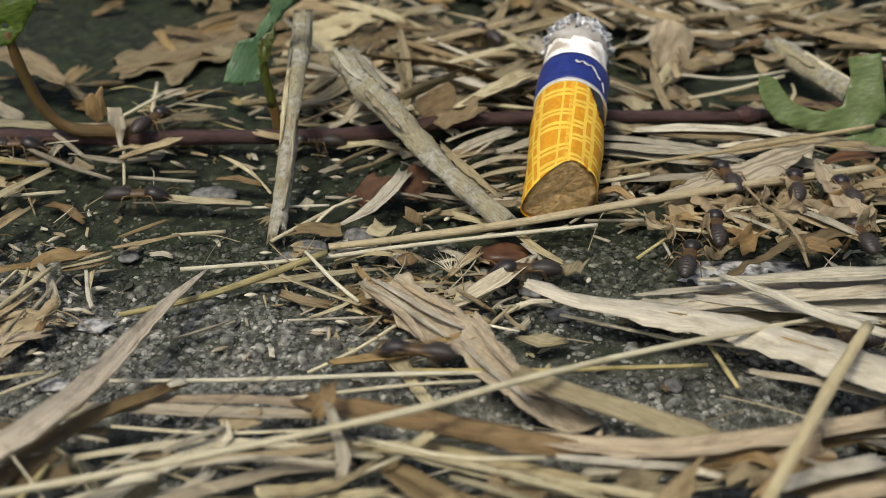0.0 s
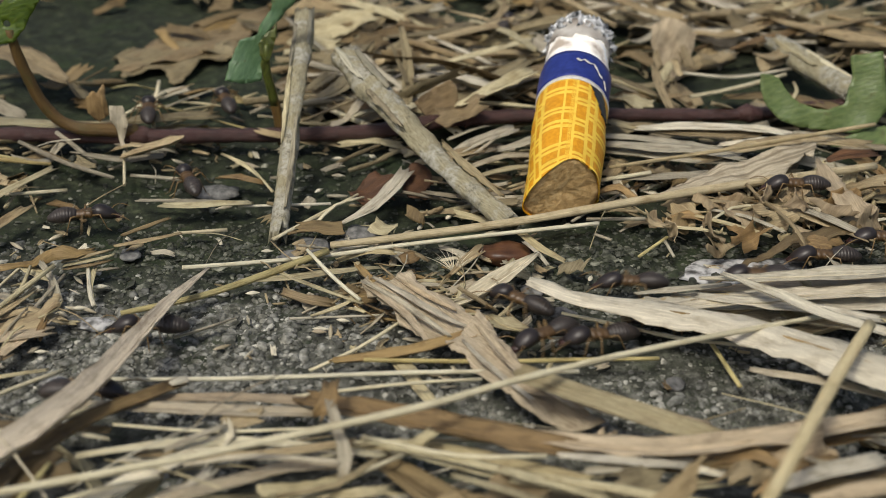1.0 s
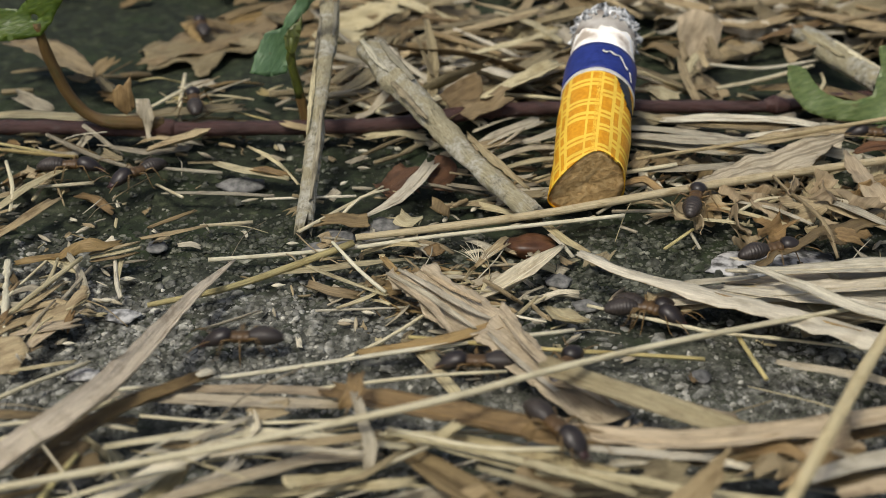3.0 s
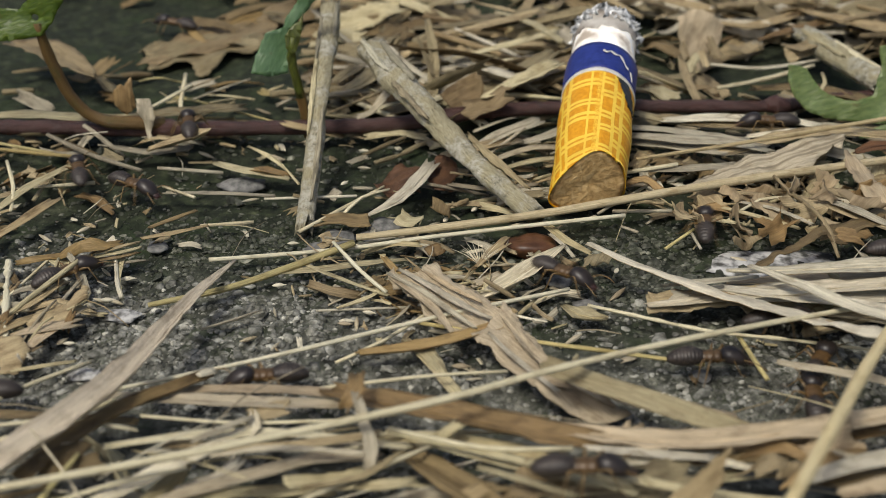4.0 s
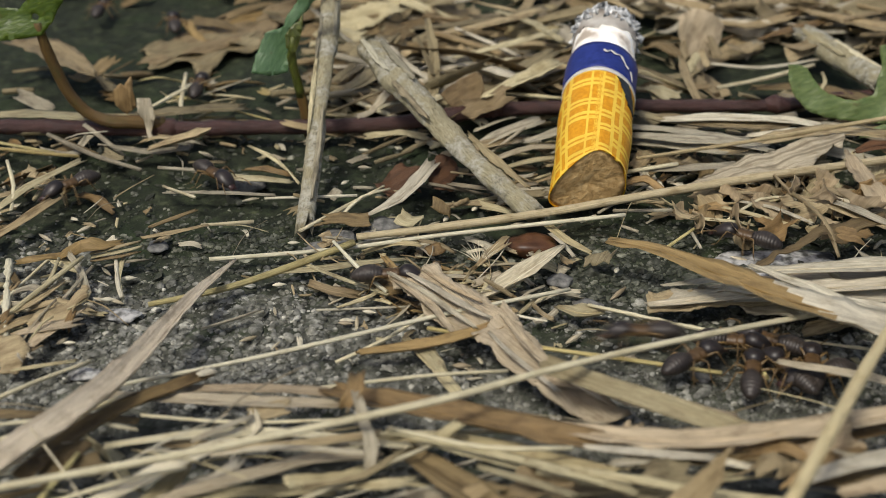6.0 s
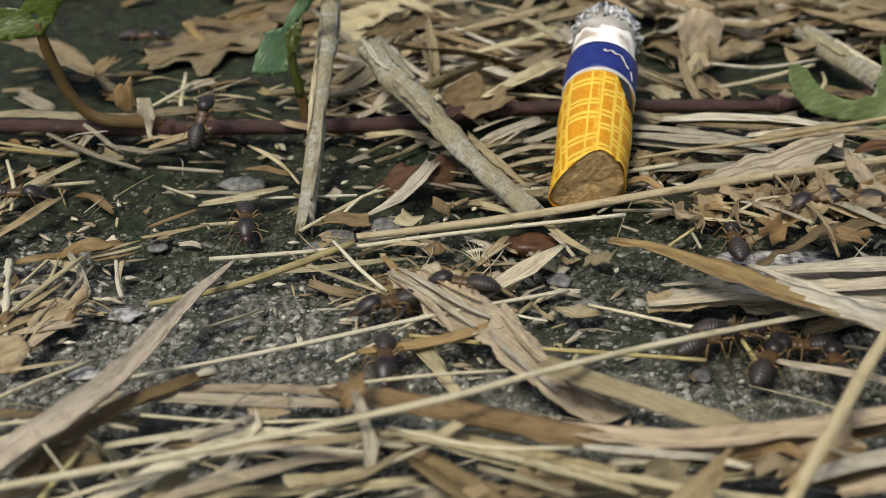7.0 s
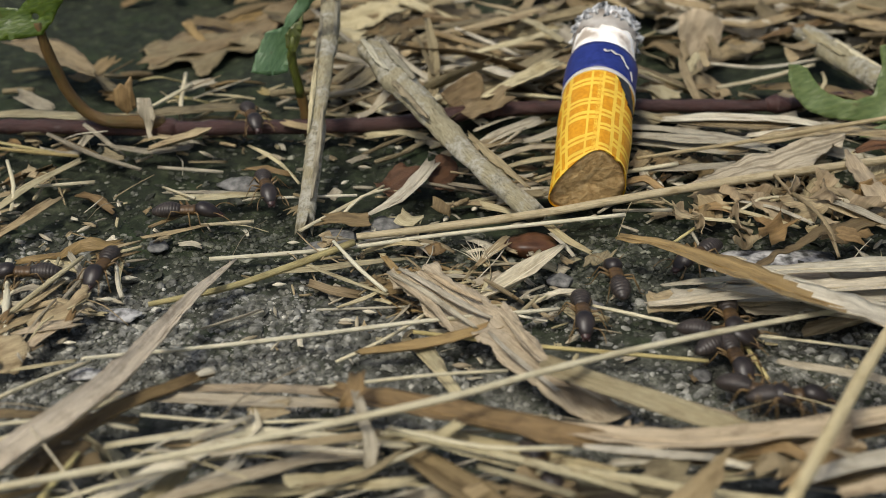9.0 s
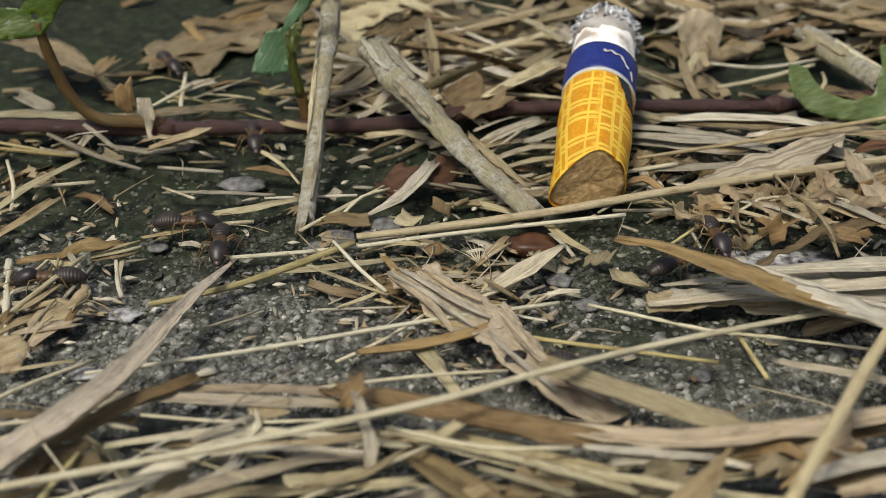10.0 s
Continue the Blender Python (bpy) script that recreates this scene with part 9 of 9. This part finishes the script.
    crawl([(0.00, pose(0.0354, 0.0860, 0.0008, rz=90)), (0.50, pose(0.0301, 0.0819, 0.0008, rz=90)), (1.00, pose(0.0151, 0.0864, 0.0008, rz=99)), (1.50, pose(0.0135, 0.0953, 0.0008, rz=38)), (1.63, pose(0.0120, 0.0938, 0.0008, rz=81)), (1.75, pose(0.0104, 0.0924, 0.0008, rz=123)), (2.00, pose(0.0115, 0.0878, 0.0008, rz=107)), (2.13, pose(0.0122, 0.0879, 0.0008, rz=53)), (2.25, pose(0.0129, 0.0881, 0.0008, rz=-1)), (2.50, pose(0.0147, 0.0928, 0.0008, rz=-72)), (3.20, pose(0.0185, 0.0863, 0.0008, rz=-126)), (3.80, pose(0.0213, 0.0793, 0.0008, rz=-90)), (4.00, pose(0.0211, 0.0821, 0.0008, rz=-90)), (4.50, pose(0.0223, 0.0836, 0.0008, rz=-90)), (5.00, pose(0.0254, 0.0822, 0.0008, rz=-142)), (5.13, pose(0.0250, 0.0814, 0.0008, rz=-92)), (5.25, pose(0.0246, 0.0807, 0.0008, rz=-42)), (5.50, pose(0.0238, 0.0809, 0.0008, rz=-12)), (6.20, pose(0.0244, 0.0799, 0.0008, rz=-18)), (7.00, pose(0.0256, 0.0814, 0.0008, rz=-29)), (7.50, pose(0.0257, 0.0836, 0.0008, rz=-29)), (8.00, pose(0.0279, 0.0814, 0.0008, rz=-2)), (8.50, pose(0.0292, 0.0829, 0.0008, rz=-19)), (8.67, pose(0.0277, 0.0846, 0.0008, rz=44)), (8.80, pose(0.0262, 0.0862, 0.0008, rz=107)), (8.90, pose(0.0243, 0.0879, 0.0008, rz=158)), (9.10, pose(0.0239, 0.0877, 0.0008, rz=187)), (9.30, pose(0.0269, 0.0861, 0.0008, rz=228)), (9.50, pose(0.0300, 0.0845, 0.0008, rz=270)), (10.00, pose(0.0386, 0.0829, 0.0008, rz=270))])
    crawl([(0.00, pose(0.0453, 0.0852, 0.0008, rz=90)), (2.80, pose(0.0400, 0.0815, 0.0008, rz=90)), (3.60, pose(0.0315, 0.0799, 0.0008, rz=72)), (3.70, pose(0.0311, 0.0802, 0.0008, rz=34)), (3.80, pose(0.0307, 0.0805, 0.0008, rz=-3)), (4.00, pose(0.0297, 0.0815, 0.0008, rz=-31)), (4.50, pose(0.0315, 0.0799, 0.0008, rz=-32)), (4.67, pose(0.0308, 0.0807, 0.0008, rz=-79)), (4.80, pose(0.0301, 0.0814, 0.0008, rz=-127)), (5.00, pose(0.0294, 0.0822, 0.0008, rz=-176)), (5.10, pose(0.0290, 0.0816, 0.0008, rz=-119)), (5.20, pose(0.0287, 0.0810, 0.0008, rz=-62)), (5.50, pose(0.0287, 0.0810, 0.0008, rz=-19)), (7.00, pose(0.0309, 0.0810, 0.0008, rz=-3)), (7.30, pose(0.0314, 0.0814, 0.0008, rz=-31)), (7.50, pose(0.0313, 0.0825, 0.0008, rz=-61)), (8.00, pose(0.0314, 0.0798, 0.0008, rz=-32)), (8.50, pose(0.0341, 0.0845, 0.0008, rz=-32)), (9.00, pose(0.0403, 0.0879, 0.0008, rz=-61)), (10.00, pose(0.0431, 0.0879, 0.0008, rz=-74))])
    crawl([(0.00, pose(0.0426, 0.0782, 0.0008, rz=90)), (3.20, pose(0.0373, 0.0763, 0.0008, rz=90)), (3.80, pose(0.0298, 0.0770, 0.0008, rz=38)), (4.00, pose(0.0281, 0.0769, 0.0008, rz=-8)), (4.50, pose(0.0317, 0.0858, 0.0008, rz=-30)), (4.67, pose(0.0318, 0.0852, 0.0008, rz=-79)), (4.80, pose(0.0319, 0.0846, 0.0008, rz=-128)), (5.20, pose(0.0297, 0.0799, 0.0008, rz=-189)), (5.50, pose(0.0282, 0.0777, 0.0008, rz=-189)), (6.00, pose(0.0292, 0.0799, 0.0008, rz=-254)), (6.60, pose(0.0291, 0.0829, 0.0008, rz=-289)), (7.00, pose(0.0288, 0.0836, 0.0008, rz=-270)), (7.13, pose(0.0281, 0.0825, 0.0008, rz=-319)), (7.25, pose(0.0274, 0.0814, 0.0008, rz=-368)), (7.50, pose(0.0265, 0.0795, 0.0008, rz=-411)), (7.75, pose(0.0260, 0.0791, 0.0008, rz=-361)), (7.87, pose(0.0256, 0.0793, 0.0008, rz=-311)), (8.00, pose(0.0252, 0.0795, 0.0008, rz=-262)), (8.50, pose(0.0222, 0.0814, 0.0008, rz=-270)), (8.70, pose(0.0221, 0.0791, 0.0008, rz=-202)), (8.90, pose(0.0231, 0.0776, 0.0008, rz=-153)), (9.10, pose(0.0257, 0.0776, 0.0008, rz=-90)), (9.50, pose(0.0368, 0.0776, 0.0008, rz=-90)), (10.00, pose(0.0394, 0.0776, 0.0008, rz=-90))])
    crawl([(0.00, pose(0.0438, 0.0789, 0.0008, rz=90)), (4.80, pose(0.0383, 0.0770, 0.0008, rz=90)), (5.20, pose(0.0264, 0.0770, 0.0008, rz=90)), (5.50, pose(0.0189, 0.0805, 0.0008, rz=72)), (5.67, pose(0.0187, 0.0809, 0.0008, rz=32)), (5.80, pose(0.0185, 0.0814, 0.0008, rz=-9)), (6.20, pose(0.0213, 0.0822, 0.0008, rz=-74)), (7.00, pose(0.0215, 0.0844, 0.0008, rz=-60)), (7.20, pose(0.0211, 0.0862, 0.0008, rz=-5)), (7.33, pose(0.0203, 0.0864, 0.0008, rz=43)), (7.50, pose(0.0195, 0.0866, 0.0008, rz=90)), (7.80, pose(0.0212, 0.0837, 0.0008, rz=159)), (8.00, pose(0.0222, 0.0814, 0.0008, rz=175)), (8.50, pose(0.0204, 0.0797, 0.0008, rz=235)), (8.67, pose(0.0216, 0.0813, 0.0008, rz=284)), (8.80, pose(0.0228, 0.0829, 0.0008, rz=332)), (9.00, pose(0.0231, 0.0845, 0.0008, rz=300)), (9.50, pose(0.0283, 0.0814, 0.0008, rz=270)), (10.00, pose(0.0402, 0.0798, 0.0008, rz=270))])
    crawl([(0.00, pose(0.0459, 0.0820, 0.0008, rz=90)), (4.90, pose(0.0395, 0.0777, 0.0008, rz=90)), (5.50, pose(0.0254, 0.0780, 0.0008, rz=90)), (5.87, pose(0.0264, 0.0797, 0.0008, rz=48)), (6.20, pose(0.0274, 0.0814, 0.0008, rz=5)), (7.00, pose(0.0274, 0.0854, 0.0008, rz=-13)), (7.50, pose(0.0289, 0.0870, 0.0008, rz=-60)), (7.73, pose(0.0270, 0.0850, 0.0008, rz=-117)), (8.00, pose(0.0251, 0.0829, 0.0008, rz=-174)), (8.50, pose(0.0235, 0.0798, 0.0008, rz=-154)), (9.00, pose(0.0263, 0.0769, 0.0008, rz=-90)), (9.60, pose(0.0361, 0.0755, 0.0008, rz=-90)), (10.00, pose(0.0387, 0.0755, 0.0008, rz=-90))])
    crawl([(0.00, pose(-0.0012, 0.0566, 0.0040, rz=-90)), (7.60, pose(-0.0015, 0.0567, 0.0040, rz=-90)), (7.85, pose(0.0010, 0.0663, 0.0040, rz=-48)), (8.00, pose(0.0033, 0.0671, 0.0042, rz=-90)), (8.50, pose(0.0038, 0.0669, 0.0042, rz=-90)), (9.00, pose(0.0067, 0.0664, 0.0025, rz=-163)), (9.20, pose(0.0043, 0.0646, 0.0030, rz=-220)), (9.50, pose(0.0022, 0.0621, 0.0046, rz=-195)), (10.00, pose(0.0016, 0.0577, 0.0040, rz=-181))])
    crawl([(0.00, pose(-0.0364, 0.0779, 0.0010, rz=-90)), (1.00, pose(-0.0252, 0.0778, 0.0015, rz=-90)), (1.50, pose(-0.0161, 0.0803, 0.0010, rz=-90)), (1.80, pose(-0.0085, 0.0812, 0.0010, rz=-90)), (2.00, pose(-0.0014, 0.0824, 0.0015, rz=-90)), (2.50, pose(0.0049, 0.0786, 0.0020, rz=-123)), (2.70, pose(0.0070, 0.0741, 0.0030, rz=-147)), (3.20, pose(0.0078, 0.0663, 0.0050, rz=-146)), (4.00, pose(0.0090, 0.0631, 0.0054, rz=-90)), (4.50, pose(0.0129, 0.0596, 0.0050, rz=-146)), (5.00, pose(0.0156, 0.0552, 0.0050, rz=-146)), (10.00, pose(0.0168, 0.0529, 0.0050, rz=-146))])
    crawl([(0.00, pose(0.0425, 0.0877, 0.0008, rz=90)), (0.50, pose(0.0263, 0.0868, 0.0008, rz=90)), (1.00, pose(0.0210, 0.0892, 0.0008, rz=90)), (1.50, pose(0.0152, 0.0904, 0.0008, rz=99)), (2.00, pose(0.0044, 0.0908, 0.0012, rz=63)), (2.50, pose(-0.0074, 0.0873, 0.0008, rz=86)), (2.90, pose(-0.0144, 0.0855, 0.0008, rz=90)), (3.40, pose(-0.0237, 0.0815, 0.0008, rz=108)), (3.80, pose(-0.0314, 0.0785, 0.0008, rz=108)), (4.20, pose(-0.0374, 0.0770, 0.0008, rz=90)), (10.00, pose(-0.0404, 0.0769, 0.0008, rz=90))])
    crawl([(0.00, pose(0.0092, 0.1542, 0.0025, rz=29)), (0.50, pose(0.0084, 0.1569, 0.0025, rz=5)), (1.00, pose(0.0116, 0.1575, 0.0025, rz=-14)), (1.50, pose(0.0149, 0.1677, 0.0020, rz=-15)), (2.00, pose(0.0154, 0.1825, 0.0015, rz=-7)), (3.67, pose(0.0150, 0.1798, 0.0017, rz=-65)), (5.33, pose(0.0146, 0.1770, 0.0018, rz=-123)), (7.00, pose(0.0141, 0.1743, 0.0020, rz=-181)), (7.40, pose(0.0152, 0.1622, 0.0020, rz=-181)), (7.50, pose(0.0152, 0.1620, 0.0020, rz=-136)), (7.60, pose(0.0152, 0.1618, 0.0020, rz=-90)), (7.80, pose(0.0168, 0.1694, 0.0020, rz=-49)), (8.00, pose(0.0184, 0.1769, 0.0020, rz=-8)), (10.00, pose(0.0205, 0.1910, 0.0020, rz=-5))])
    crawl([(0.00, pose(-0.0108, 0.1254, 0.0005, rz=90)), (0.50, pose(-0.0162, 0.1246, 0.0025, rz=39)), (1.00, pose(-0.0217, 0.1327, 0.0020, rz=20)), (1.50, pose(-0.0245, 0.1450, 0.0010, rz=11)), (2.00, pose(-0.0264, 0.1531, 0.0010, rz=10)), (2.50, pose(-0.0272, 0.1566, 0.0010, rz=8)), (3.20, pose(-0.0297, 0.1778, 0.0010, rz=8)), (3.70, pose(-0.0334, 0.1778, 0.0010, rz=49)), (4.20, pose(-0.0372, 0.1777, 0.0010, rz=90)), (4.60, pose(-0.0397, 0.1464, 0.0010, rz=142)), (4.80, pose(-0.0437, 0.1504, 0.0010, rz=104)), (5.00, pose(-0.0476, 0.1544, 0.0010, rz=66)), (5.50, pose(-0.0593, 0.1776, 0.0010, rz=39)), (6.63, pose(-0.0526, 0.1767, 0.0010, rz=93)), (7.77, pose(-0.0458, 0.1758, 0.0010, rz=147)), (8.90, pose(-0.0391, 0.1749, 0.0010, rz=200)), (9.50, pose(-0.0376, 0.1521, 0.0010, rz=270)), (10.00, pose(-0.0334, 0.1444, 0.0010, rz=212))])
    drag(long_straw, (-8.82, 83.82, 1.50), (0.961, 0.275, -0.005), [(0.00, 2.36, -4.09, -13.8), (1.00, 2.23, -4.13, -13.9), (1.30, 2.24, -4.20, -13.4), (1.50, 2.56, -5.31, -8.0), (2.00, 1.61, -4.87, -9.5), (2.50, 0.41, -4.64, -7.0), (3.20, 1.14, -2.38, -0.1), (4.00, 1.78, 0.13, 6.8), (5.50, 1.76, 0.08, 6.8), (6.30, 1.65, 0.39, 5.5), (7.00, 1.47, 0.49, 4.7), (7.50, 0.07, 0.20, -0.1), (8.70, 0.07, 0.20, -0.1), (9.00, -0.38, 0.53, -4.5), (9.30, 0.03, 0.26, -1.9), (9.50, -0.00, -0.04, 0.3), (10.00, 0.00, 0.00, 0.0)])
    drag(yellow_straw, (10.12, 83.16, 1.50), (0.975, -0.222, -0.026), [(0.00, 1.23, -2.29, 16.1), (0.60, 1.21, -2.27, 13.0), (1.00, -2.66, -1.33, 15.0), (1.50, -1.52, -1.09, 2.0), (2.00, -1.46, -0.97, 3.4), (2.50, -1.02, -1.51, 20.6), (3.30, -1.22, -0.34, 0.4), (4.00, -1.06, -0.11, -0.2), (4.50, -0.89, -0.31, -0.8), (5.00, -0.09, -0.38, -0.0), (5.50, 0.43, -1.22, -3.1), (7.00, -1.16, -0.91, 6.2), (7.50, -0.40, 0.01, 3.4), (8.50, -0.47, -0.19, 4.4), (9.00, -0.93, -0.71, 4.6), (9.50, -0.04, 0.00, -0.0), (10.00, 0.00, 0.00, 0.0)])
    drag(strip, (-17.69, 106.41, 1.20), (0.927, 0.376, 0.000), [(0.00, -2.19, 3.28, -30.5), (1.00, -2.54, 2.20, -16.7), (1.50, -2.21, 3.27, -34.0), (1.80, -3.17, 2.35, -32.0), (2.00, -3.46, 2.69, -28.0), (2.30, -1.73, 5.85, -38.4), (2.50, -1.19, 7.70, -45.0), (5.50, -1.33, 7.46, -43.3), (6.30, -1.34, 4.53, -20.3), (7.00, -1.52, 2.22, 3.9), (8.00, -1.52, 2.22, 3.9), (8.30, -2.90, 2.44, -14.9), (8.60, -4.94, 3.04, -23.7), (9.00, -3.96, 2.14, -15.8), (9.60, -0.52, 0.23, -0.2), (10.00, 0.00, 0.00, 0.0)])
    drag(carried, (-28.19, 115.30, 1.50), (-0.129, 0.977, 0.169), [(0.00, -1.62, 1.18, 3.8), (1.00, -1.68, 0.78, 3.3), (1.50, -1.51, 1.14, 4.2), (1.80, 0.54, 0.24, -7.0), (2.00, 0.80, 1.77, -2.2), (2.30, 2.03, -0.42, -13.4), (2.60, 1.69, -6.12, -151.7), (3.80, 2.90, -6.87, -144.0), (10.00, 2.92, -7.25, -144.0)])
    drag(seed_scale, (16.26, 94.12, 0.70), (0.660, -0.752, 0.000), [(0.00, -6.08, -8.16, 40.1), (0.60, -6.16, -8.26, 40.1), (1.00, -8.63, -5.86, 10.0), (1.50, -7.22, -5.57, 23.3), (2.00, -5.85, -6.54, 13.6), (2.50, -6.98, -6.60, 16.2), (3.40, -4.75, -5.10, 10.3), (4.00, -4.48, -5.41, 17.7), (4.50, -4.24, -5.34, 20.9), (5.50, -4.69, -5.03, 35.2), (7.00, -5.20, -5.35, 35.3), (7.50, -4.09, -4.91, 43.4), (8.50, -4.09, -4.91, 43.4), (8.90, -4.64, -5.65, 31.2), (9.20, -4.20, -5.99, 13.0), (9.50, -2.42, -1.61, 12.0), (9.70, -0.31, 0.04, 5.4), (10.00, 0.00, 0.00, 0.0)])
    drag(pulled_leaf, (25.90, 87.23, 4.45), (0.793, -0.608, 0.041), [(0.00, -4.68, -4.10, 7.9, 192), (1.00, -4.65, -4.14, 7.6, 191), (1.50, -3.18, -3.36, 5.3, 190), (2.00, -4.25, -3.49, 6.4, 190), (2.50, -3.40, -2.46, 4.0, 184), (3.30, -2.71, -1.52, 2.2, 170), (4.00, -2.25, -0.75, 0.3, 160), (5.00, -2.11, -0.78, 0.1, 158), (5.13, -1.83, -0.66, 0.3, 120), (5.30, -1.39, -0.49, 0.1, 60), (5.50, -0.86, -0.28, -0.2, 12), (7.00, -0.57, -0.25, -0.1, 0), (9.00, 0.17, 0.28, -0.5, 0), (10.00, 0.00, 0.00, 0.0, 0)])


motions()
